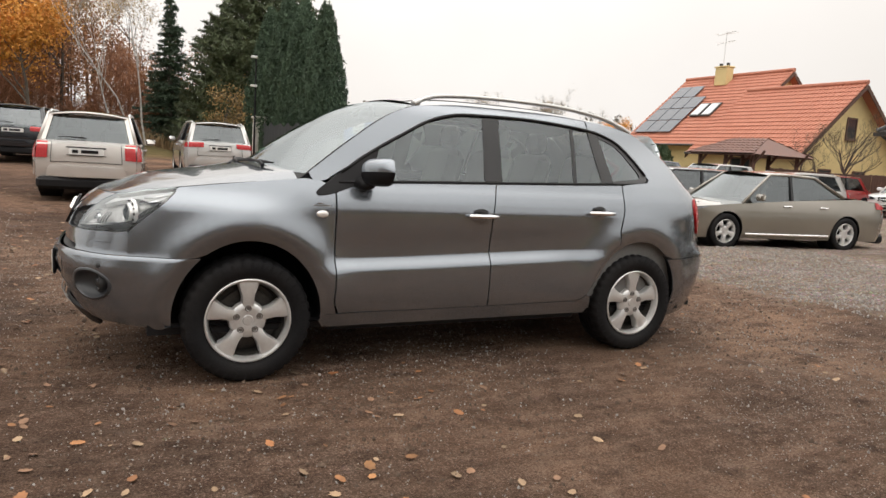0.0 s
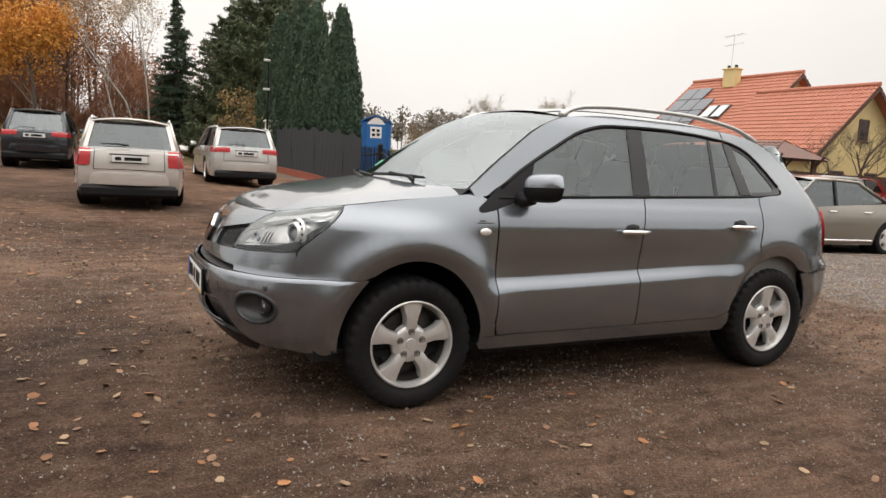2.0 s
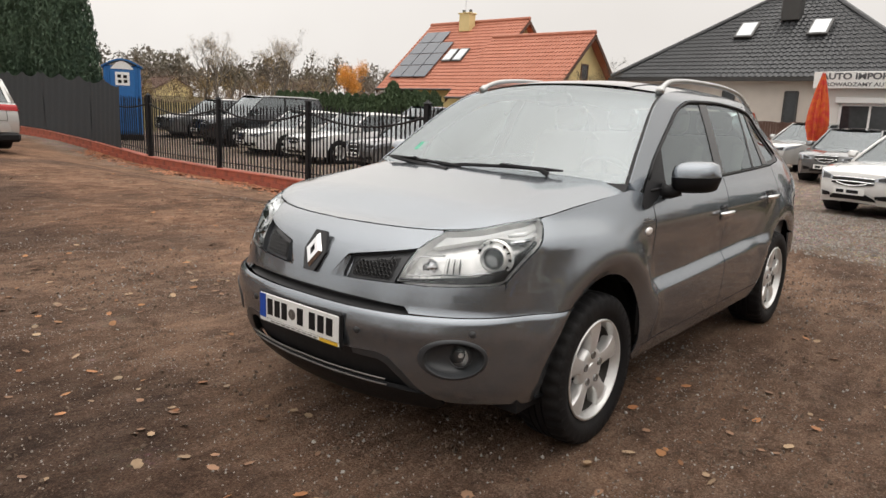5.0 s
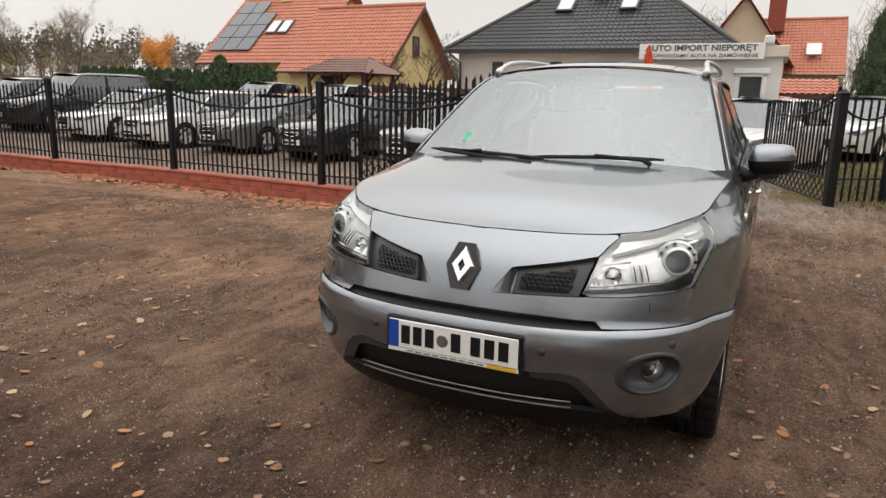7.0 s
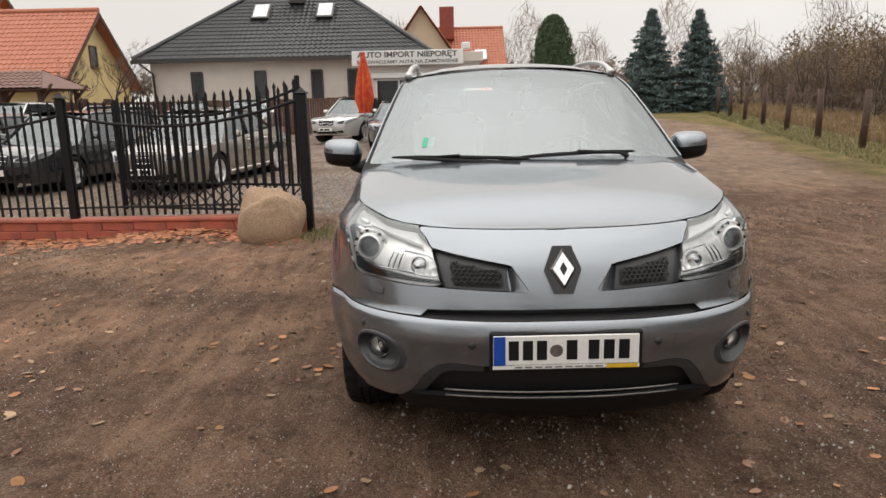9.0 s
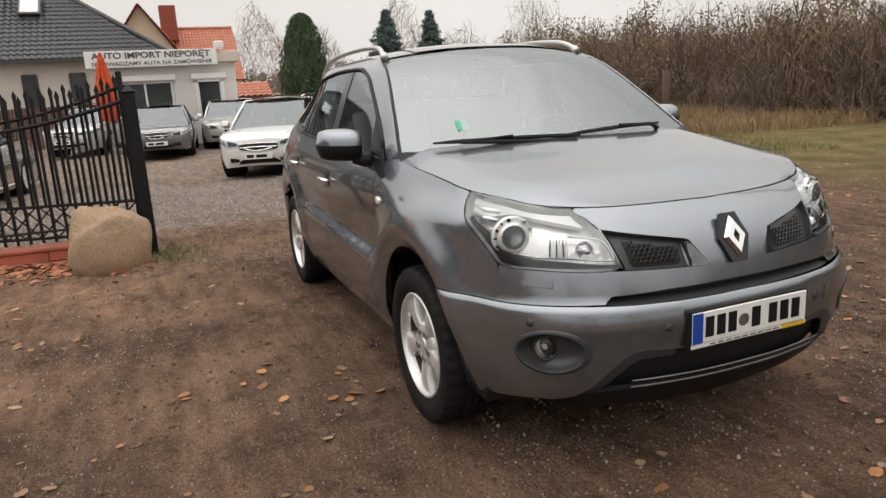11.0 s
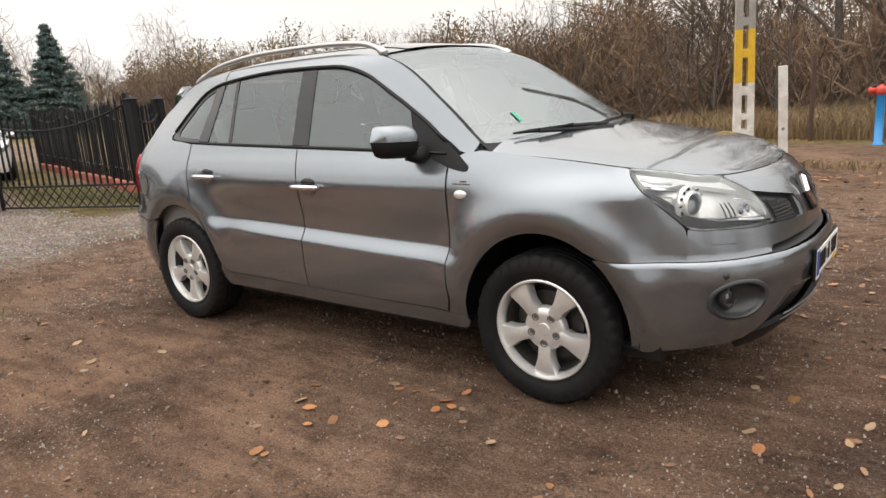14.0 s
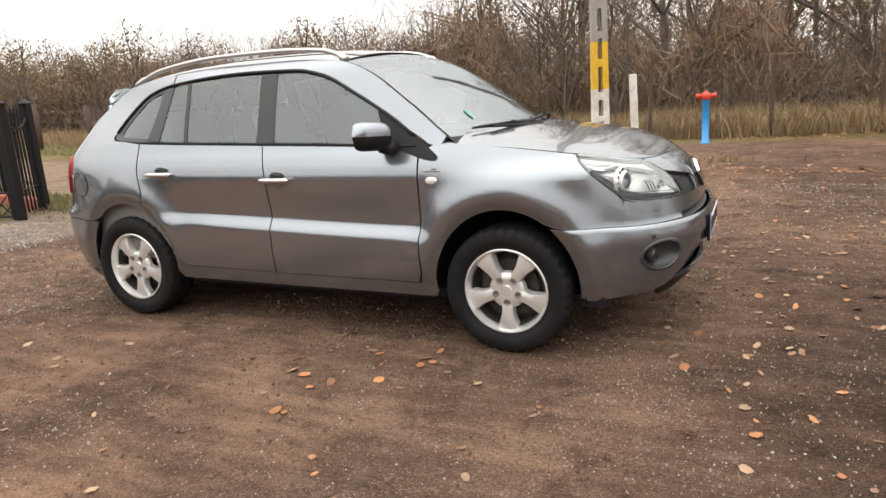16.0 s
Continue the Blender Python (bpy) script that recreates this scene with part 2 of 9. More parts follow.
BLACK_PLASTIC = material("black_plastic", (0.009, 0.009, 0.010), 0.5, vary=0.15, bump=0.1, fine=300, spec=0.22)
GLOSS_BLACK = material("gloss_black", (0.010, 0.010, 0.011), 0.22, vary=0.1)
RUBBER = material("tyre_rubber", (0.009, 0.009, 0.010), 0.65, vary=0.2, fine=90, bump=0.15, spec=0.18, dirt=(0.04, 0.034, 0.028), dirt_amount=0.18)
ALLOY = material("silver_alloy", (0.70, 0.70, 0.69), 0.33, 0.6, vary=0.04, dirt=(0.3, 0.27, 0.23), dirt_amount=0.10)
CHROME = material("chrome", (0.85, 0.85, 0.86), 0.08, 1.0, vary=0.02)
STEEL_DARK = material("dull_steel", (0.25, 0.24, 0.23), 0.45, 0.9, vary=0.15)
WHITE_PLASTIC = material("white_plastic", (0.75, 0.75, 0.73), 0.4, vary=0.04)
RED_LENS = material("red_lens", (0.36, 0.010, 0.012), 0.25, vary=0.1, coat=0.25, spec=0.3)
CLEAR_LENS = glass("clear_lens", (0.95, 0.96, 0.97), 1.5)
CAR_GLASS = glass("car_glass", (0.62, 0.68, 0.66), 1.75)
DARK_GLASS = glass("dark_glass", (0.36, 0.40, 0.39), 2.2)


# ---- ground ----
def ground_z(x, y):
    """The lie of the land: level round the car, a dip along the fence, a slow rise beyond."""
    z = 0.027 * max(0.0, -y - 3.0) * smooth01(-5.0, 0.5, x) if y < -3 else 0.0
    if y < -14:
        z = max(z, 0.017 * (-y - 8) * smooth01(-14, -22, y))
    z -= 0.2 * smooth01(-3.2, -5.5, y) * smooth01(-1.5, -3.6, x) * (1 - smooth01(-13, -20, y)) * (1 - 0.6 * smooth01(-5.5, -8.5, x))
    z += 0.016 * max(0.0, -x - 11.0) * (1 - 0.6 * smooth01(-60, -140, x))
    z += 0.06 * smooth01(7.5, 16, y) * smooth01(-14, -4, x)
    return min(z, 3.0)


def ground_detail(x, y):
    r = math.hypot(x, y)
    if r > 26:
        return 0.0
    n1 = noise.noise((x * 0.35, y * 0.35, 1.3)) * 0.035
    n2 = noise.noise((x * 1.6, y * 1.6, 4.1)) * 0.022
    n3 = noise.noise((x * 6.0, y * 6.0, 7.7)) * 0.011
    n4 = noise.noise((x * 17.0, y * 17.0, 2.7)) * 0.0035
    rut = 0.0
    for ang, off, dep in ((0.35, 4.0, 0.02), (0.2, 2.6, 0.016), (-0.5, -3.4, 0.018), (0.05, 6.2, 0.03)):
        d = -math.sin(ang) * x + math.cos(ang) * y - off + 0.3 * noise.noise((x * 0.4, y * 0.4, off))
        rut -= dep * math.exp(-(d / 0.12) ** 2) - 0.5 * dep * math.exp(-((abs(d) - 0.2) / 0.09) ** 2)
    near = 1 - smooth01(0.2, 0.75, max(0.0, min(abs(math.hypot(x - 1.35, 0) - 0.0), 9)) if abs(abs(y) - 0.8) < 0.25 and x > 0 else 9)
    near2 = 1 - smooth01(0.2, 0.75, abs(x + 1.35)) if abs(abs(y) - 0.8) < 0.35 and x < 0 else 0.0
    k = 1 - max(near, near2) * 0.95
    return (n1 + n2 + n3 + n4 + rut) * (1 - smooth01(14, 26, r)) * k


def axis_steps(lo, hi, fine_lo, fine_hi, fine):
    a = list(np.arange(fine_lo, fine_hi + 1e-6, fine))
    s, p = fine, a[0]
    left = []
    while p > lo:
        s *= 1.16
        p -= s
        left.append(max(p, lo))
    s, p = fine, a[-1]
    right = []
    while p < hi:
        s *= 1.16
        p += s
        right.append(min(p, hi))
    return left[::-1] + a + right


GX = axis_steps(-600, 600, -7.5, 6.5, 0.045)
GY = axis_steps(-600, 600, -7.5, 7.5, 0.045)
g = Geo()
g.grid([[(x, y, ground_z(x, y) + ground_detail(x, y)) for x in GX] for y in GY])


def ground_material():
    mt = bpy.data.materials.new("dirt_gravel_and_grass")
    mt.use_nodes = True
    n, l = mt.node_tree.nodes, mt.node_tree.links
    b = n["Principled BSDF"]
    tc = n.new("ShaderNodeTexCoord")
    sep = n.new("ShaderNodeSeparateXYZ")
    l.new(tc.outputs["Object"], sep.inputs[0])

    def tex(scale, detail=5, rough=0.55):
        t = n.new("ShaderNodeTexNoise")
        t.inputs["Scale"].default_value, t.inputs["Detail"].default_value, t.inputs["Roughness"].default_value = scale, detail, rough
        l.new(tc.outputs["Object"], t.inputs["Vector"])
        return t.outputs["Fac"]

    def rng(v, a, b2, c=0.0, d=1.0):
        m = n.new("ShaderNodeMapRange")
        m.inputs["From Min"].default_value, m.inputs["From Max"].default_value = a, b2
        m.inputs["To Min"].default_value, m.inputs["To Max"].default_value = c, d
        l.new(v, m.inputs["Value"])
        return m.outputs["Result"]

    def mth(op, a, b2):
        m = n.new("ShaderNodeMath")
        m.operation = op
        for i, v in enumerate((a, b2)):
            if isinstance(v, (int, float)):
                m.inputs[i].default_value = v
            else:
                l.new(v, m.inputs[i])
        return m.outputs[0]

    def mixc(f, a, b2, mode="MIX"):
        m = n.new("ShaderNodeMix")
        m.data_type, m.blend_type = "RGBA", mode
        for i, v in ((0, f), (6, a), (7, b2)):
            if isinstance(v, (int, float)):
                m.inputs[i].default_value = v
            elif isinstance(v, tuple):
                m.inputs[i].default_value = (*v, 1)
            else:
                l.new(v, m.inputs[i])
        return m.outputs[2]

    X, Y = sep.outputs[0], sep.outputs[1]
    wob = rng(tex(0.5, 6), 0.2, 0.8, -1.0, 1.0)
    dirt = mixc(rng(tex(0.7, 6), 0.38, 0.62), (0.079, 0.051, 0.037), (0.162, 0.104, 0.071))
    dirt = mixc(rng(tex(0.32, 4), 0.55, 0.72, 0, 0.75), dirt, (0.300, 0.198, 0.135))
    dirt = mixc(rng(tex(9, 8, 0.75), 0.45, 0.68, 0, 0.6), dirt, (0.204, 0.149, 0.111))
    dirt = mixc(rng(tex(70, 5, 0.8), 0.5, 0.66, 0, 0.8), dirt, (0.276, 0.203, 0.155))
    dirt = mixc(rng(tex(34, 5, 0.8), 0.54, 0.68, 0, 0.75), dirt, (0.042, 0.028, 0.022))
    dirt = mixc(rng(tex(3.2, 8, 0.75), 0.53, 0.66, 0, 0.75), dirt, (0.044, 0.029, 0.022))
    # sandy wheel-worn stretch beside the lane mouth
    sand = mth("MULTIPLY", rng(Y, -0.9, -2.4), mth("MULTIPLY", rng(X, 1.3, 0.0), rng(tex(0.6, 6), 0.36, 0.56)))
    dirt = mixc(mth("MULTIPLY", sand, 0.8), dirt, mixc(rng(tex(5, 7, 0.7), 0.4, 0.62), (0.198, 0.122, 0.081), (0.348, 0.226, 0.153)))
    vor = n.new("ShaderNodeTexVoronoi")
    vor.inputs["Scale"].default_value = 26
    l.new(tc.outputs["Object"], vor.inputs["Vector"])
    stone_c = mixc(0.75, (0.44, 0.39, 0.345), vor.outputs["Color"], "SOFT_LIGHT")
    gravel = mixc(rng(vor.outputs["Distance"], 0.05, 0.55), stone_c, (0.19, 0.155, 0.13))
    # gravel yard behind the fence, earlier where cars have carried it out
    yard = mth("MULTIPLY", rng(mth("ADD", mth("ADD", X, mth("MULTIPLY", wob, 0.9)), mth("MULTIPLY", Y, 0.04)), -4.1, -5.0), rng(mth("ADD", Y, mth("MULTIPLY", X, 0.28)), 1.1, 0.2))
    stray = rng(tex(1.1, 6, 0.6), 0.55, 0.75, 0, 0.55)
    spots = rng(tex(3.0, 3), 0.5, 0.62)
    soil = rng(tex(0.9, 7, 0.7), 0.44, 0.62, 0.0, 0.8)
    gravel = mixc(soil, gravel, mixc(rng(tex(14, 6, 0.7), 0.4, 0.6), (0.135, 0.10, 0.075), (0.26, 0.21, 0.17)))
    base = mixc(mth("MAXIMUM", yard, mth("MULTIPLY", stray, spots)), dirt, gravel)
    # worn lane
    lane_d = mth("ADD", mth("SUBTRACT", Y, mth("MULTIPLY", X, -0.24)), mth("MULTIPLY", wob, 0.6))
    lane = mth("MULTIPLY", rng(X, -5.0, -8.0), mth("MULTIPLY", rng(lane_d, 0.2, 1.0), rng(lane_d, 5.4, 4.7)))
    base = mixc(mth("MULTIPLY", lane, 0.8), base, mixc(rng(tex(2.2, 6), 0.3, 0.7), (0.155, 0.118, 0.088), (0.24, 0.187, 0.142)))
    # grass and litter past the lane and beyond the far parking
    grass_c = mixc(rng(tex(1.7, 6), 0.35, 0.65), (0.115, 0.11, 0.045), (0.22, 0.165, 0.085))
    grass_c = mixc(rng(tex(20, 4), 0.4, 0.7, 0, 0.6), grass_c, (0.06, 0.065, 0.022))
    verge = rng(mth("ADD", lane_d, 0.0), 5.0, 5.7)
    verge = mth("MULTIPLY", verge, rng(X, 0.5, -4.0))
    north = rng(mth("ADD", Y, mth("MULTIPLY", wob, 0.5)), 10.2, 10.8)
    south = rng(mth("ADD", Y, mth("MULTIPLY", wob, 1.2)), -24.0, -27.0)
    strip = mth("MULTIPLY", rng(X, -6.3, -7.2), mth("MULTIPLY", rng(lane_d, -1.0, -0.6), rng(lane_d, 0.9, 0.4)))
    far = rng(mth("ABSOLUTE", X, 0.0), 55.0, 65.0)
    gmask = mth("MAXIMUM", mth("MAXIMUM", verge, north), mth("MAXIMUM", mth("MAXIMUM", south, far), strip))
    base = mixc(gmask, base, grass_c)
    mp = n.new("ShaderNodeMapping")
    mp.inputs["Rotation"].default_value = (0, 0, radians(-22))
    mp.inputs["Scale"].default_value = (1.6, 7.0, 1.0)
    l.new(tc.outputs["Object"], mp.inputs["Vector"])
    st = n.new("ShaderNodeTexNoise")
    st.inputs["Scale"].default_value, st.inputs["Detail"].default_value, st.inputs["Roughness"].default_value = 1.1, 7, 0.65
    l.new(mp.outputs["Vector"], st.inputs["Vector"])
    streak = rng(st.outputs["Fac"], 0.40, 0.62, 0.88, 1.32)
    base = mixc(mth("SUBTRACT", 1.0, gmask), base, mixc(1.0, base, streak, "MULTIPLY"))
    speck = rng(tex(120, 3, 0.6), 0.36, 0.66, 0.72, 1.5)
    base = mixc(1.0, base, mixc(1.0, (1.05, 1.0, 0.98), speck, "MULTIPLY"), "MULTIPLY")
    damp = rng(tex(0.45, 5), 0.5, 0.68, 1.0, 0.72)
    base = mixc(1.0, base, damp, "MULTIPLY")
    # damp stretch where cars turn in from the road
    wet = mth("MULTIPLY", rng(mth("ADD", X, mth("MULTIPLY", wob, 0.7)), 1.9, 3.2), rng(mth("ADD", Y, mth("MULTIPLY", wob, 0.7)), -3.2, -1.8))
    wet = mth("MAXIMUM", wet, mth("MULTIPLY", rng(mth("ADD", Y, mth("MULTIPLY", wob, 0.8)), -3.8, -5.2), rng(mth("ADD", X, wob), -4.0, -2.0)))
    base = mixc(mth("MULTIPLY", wet, rng(tex(1.3, 5), 0.3, 0.55, 0.3, 0.9)), base, mixc(1.0, base, (0.66, 0.63, 0.62), "MULTIPLY"))
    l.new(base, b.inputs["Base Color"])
    l.new(rng(tex(0.45, 5), 0.5, 0.68, 1.0, 0.8), b.inputs["Roughness"])
    b.inputs["Specular IOR Level"].default_value = 0.1
    bp = n.new("ShaderNodeBump")
    bp.inputs["Strength"].default_value, bp.inputs["Distance"].default_value = 1.0, 0.035
    h = mth("ADD", mth("ADD", mth("MULTIPLY", tex(26, 8, 0.78), 1.3), mth("MULTIPLY", streak, 0.5)), mth("MULTIPLY", rng(vor.outputs["Distance"], 0, 0.6, 1, 0), mth("MULTIPLY", yard, 1.2)))
    l.new(h, bp.inputs["Height"])
    l.new(bp.outputs["Normal"], b.inputs["Normal"])
    return mt


GROUND = ground_material()
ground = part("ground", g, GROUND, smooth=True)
tagged(ground, "damp brown dirt yard with gravel, ruts and grass verges", "ground", kind="structure")

# ---- generic parked cars ----
def sheet(outline, f, su=0.08, sv=0.08, rim=0.0, hole=None):
    """A skin cut to an outline in (u, v), bent onto the surface f(u, v); its border turns in by rim."""
    bm = bmesh.new()
    vs = [bm.verts.new((p[0], p[1], 0)) for p in outline]
    bm.faces.new(vs)
    us, ws = [p[0] for p in outline], [p[1] for p in outline]
    for lo, hi, st, no in ((min(us), max(us), su, (1, 0, 0)), (min(ws), max(ws), sv, (0, 1, 0))):
        k = max(1, int((hi - lo) / st + 0.5))
        for i in range(1, k):
            c = lo + (hi - lo) * i / k
            geom = bm.verts[:] + bm.edges[:] + bm.faces[:]
            bmesh.ops.bisect_plane(bm, geom=geom, dist=1e-5, plane_co=(no[0] * c, no[1] * c, 0), plane_no=no)
    bmesh.ops.remove_doubles(bm, verts=bm.verts, dist=1e-5)
    bmesh.ops.triangulate(bm, faces=[fc for fc in bm.faces if len(fc.verts) > 4])
    if hole:
        cut = [fc for fc in bm.faces if math.hypot((fc.calc_center_median().x - hole[0]) / hole[2], (fc.calc_center_median().y - hole[1]) / hole[3]) < 1]
        bmesh.ops.delete(bm, geom=cut, context="FACES")
    for v in bm.verts:
        v.co = f(v.co.x, v.co.y)
    bm.normal_update()
    out = Geo()
    bm.verts.ensure_lookup_table()
    bm.verts.index_update()
    flip = sum((fc.normal.dot(Vector((fc.calc_center_median().x * 0.25, fc.calc_center_median().y, 0.2)))) * fc.calc_area() for fc in bm.faces) < 0
    out.v = [tuple(v.co) for v in bm.verts]
    out.f = [tuple(v.index for v in (reversed(fc.verts) if flip else fc.verts)) for fc in bm.faces]
    if rim:
        sgn = -1 if flip else 1
        edge = [e for e in bm.edges if len(e.link_faces) == 1]
        inner = {}
        for e in edge:
            for v in e.verts:
                if v.index not in inner:
                    inner[v.index] = len(out.v)
                    out.v.append(tuple(v.co - v.normal * sgn * rim))
        for e in edge:
            a, b2 = (lp.vert.index for lp in (e.link_loops[0], e.link_loops[0].link_loop_next))
            q = (b2, a, inner[a], inner[b2])
            out.f.append(q[::-1] if flip else q)
    bm.free()
    return out


def wheel_parts(parent, pos, r, w, side, spokes=5, rim_mat=None, detail=False):
    """A wheel at pos, its outer face towards side (+1 or -1 along y): tyre, rim and disc."""
    rim_mat = rim_mat or ALLOY
    hub = new("wheel")
    hub.empty_display_size = 0.1
    hub.parent = parent
    hub.matrix_local = pose(*pos, -90 * side, 0, 0)
    key = (round(r, 3), spokes, detail)
    if key not in WHEELS:
        rr = r * 0.67
        n = 144 if detail else 28
        t = Geo()
        prof = [(rr, -w * 0.36), (rr + 0.02, -w * 0.47), (r * 0.82, -w * 0.52), (r * 0.94, -w * 0.5), (r * 0.985, -w * 0.43), (r, -w * 0.3)]
        for q in (-0.16, 0.0, 0.16) if detail else ():
            prof += [(r, w * (q - 0.022)), (r - 0.009, w * (q - 0.015)), (r - 0.009, w * (q + 0.015)), (r, w * (q + 0.022))]
        prof += [(r, w * 0.3), (r * 0.985, w * 0.43), (r * 0.94, w * 0.5), (r * 0.82, w * 0.52), (rr + 0.022, w * 0.49), (rr + 0.012, w * 0.45), (rr, w * 0.44)]
        t.lathe(prof, Matrix(), n)
        if detail:
            # shoulder blocks: every other spoke of points sinks a little
            for i, (x, y, z) in enumerate(t.v):
                ring_k = i % n
                if ring_k % 4 == (3 if z > 0 else 1) and abs(z) > 0.2 * w and math.hypot(x, y) > r * 0.975:
                    t.v[i] = (x * 0.966, y * 0.966, z)
        rim = Geo()
        rim.lathe([(rr, w * 0.455), (rr - 0.005, w * 0.475), (rr - 0.011, w * 0.47), (rr - 0.015, w * 0.42), (rr - 0.024, w * 0.3), (rr - 0.034, w * 0.12), (rr - 0.040, -w * 0.3)], Matrix(), n)
        rim.lathe([(0.001, w * 0.36), (r * 0.10, w * 0.36), (r * 0.17, w * 0.375), (r * 0.255, w * 0.36), (r * 0.285, w * 0.32), (r * 0.30, w * 0.2)], Matrix(), 40)
        for k in range(spokes):
            a = 2 * math.pi * k / spokes - math.pi / 2 * (1 if detail else -1)
            m = Matrix.Rotation(a, 4, "Z")
            rows = []
            for i in range(9):
                u = i / 8
                rad = lerp(r * 0.17, rr - 0.012, u)
                hw = r * (0.100 + 0.078 * smooth01(0.38, 0.98, u)) if spokes == 5 else r * (0.05 + 0.035 * u)
                zt = w * (0.365 + 0.075 * math.sin(u * 2.3) - 0.03 * u)
                rows.append([m @ Vector((rad, s * hw, zz)) for s, zz in ((-1.0, zt - 0.055), (-0.97, zt - 0.018), (-0.84, zt - 0.005), (-0.3, zt), (0.3, zt), (0.84, zt - 0.005), (0.97, zt - 0.018), (1.0, zt - 0.055))])
            rim.grid(rows)
        caps = Geo()
        caps.lathe([(0.001, w * 0.385), (r * 0.075, w * 0.382), (r * 0.085, w * 0.36)], Matrix(), 24)
        nuts = Geo()
        nuts.lathe([(0.001, w * 0.385), (0.008, w * 0.385), (0.011, w * 0.365), (0.0125, w * 0.395), (0.0165, w * 0.402), (0.019, w * 0.37)], Matrix(), 12)
        disc = Geo()
        disc.lathe([(rr - 0.03, w * 0.3), (rr - 0.035, w * 0.2), (rr - 0.05, -w * 0.1), (rr - 0.05, -w * 0.36)], Matrix(), 40)
        disc.lathe([(0.03, w * 0.12), (r * 0.2, w * 0.12), (r * 0.2, w * 0.05), (r * 0.46, w * 0.05), (r * 0.46, -w * 0.02), (0.03, -w * 0.02)], Matrix(), 30)
        disc.lathe([(r * 0.2, -w * 0.05), (r * 0.61, -w * 0.055)], Matrix(), 24)
        WHEELS[key] = (t.mesh("tyre", True), rim.mesh("rim", True), caps.mesh("hub_cap", True), nuts.mesh("wheel_nuts", True), disc.mesh("brake_disc", True))
        for me, a in zip(WHEELS[key], (50, 40, 30, 40, 30)):
            me.set_sharp_from_angle(angle=radians(a))
        for me, mt in zip(WHEELS[key], (RUBBER, rim_mat, ALLOY, STEEL_DARK, BRAKE_STEEL)):
            me.materials.append(mt)
    for nm, me in zip(("tyre", "rim", "hub_cap", "wheel_nut", "brake_disc") if detail else ("tyre", "rim"), WHEELS[key]):
        if nm == "wheel_nut":
            for k in range(5):
                a = 2 * math.pi * k / 5 - math.pi / 2
                part(nm, me, None, hub).matrix_local = Matrix.Translation((r * 0.188 * math.cos(a), r * 0.188 * math.sin(a), 0))
        else:
            part(nm, me, None, hub)
    return hub


BRAKE_STEEL = material("dark_brake_steel", (0.07, 0.065, 0.06), 0.55, 0.7, vary=0.2)
WHEELS = {}
PAINTS = {}


def car_paint(key, base, metal=0.4):
    if key not in PAINTS:
        PAINTS[key] = paint(key + "_paint", base, metal)
    return PAINTS[key]


SEAT_CLOTH = material("seat_cloth", (0.05, 0.05, 0.052), 0.85, vary=0.2, fine=200)


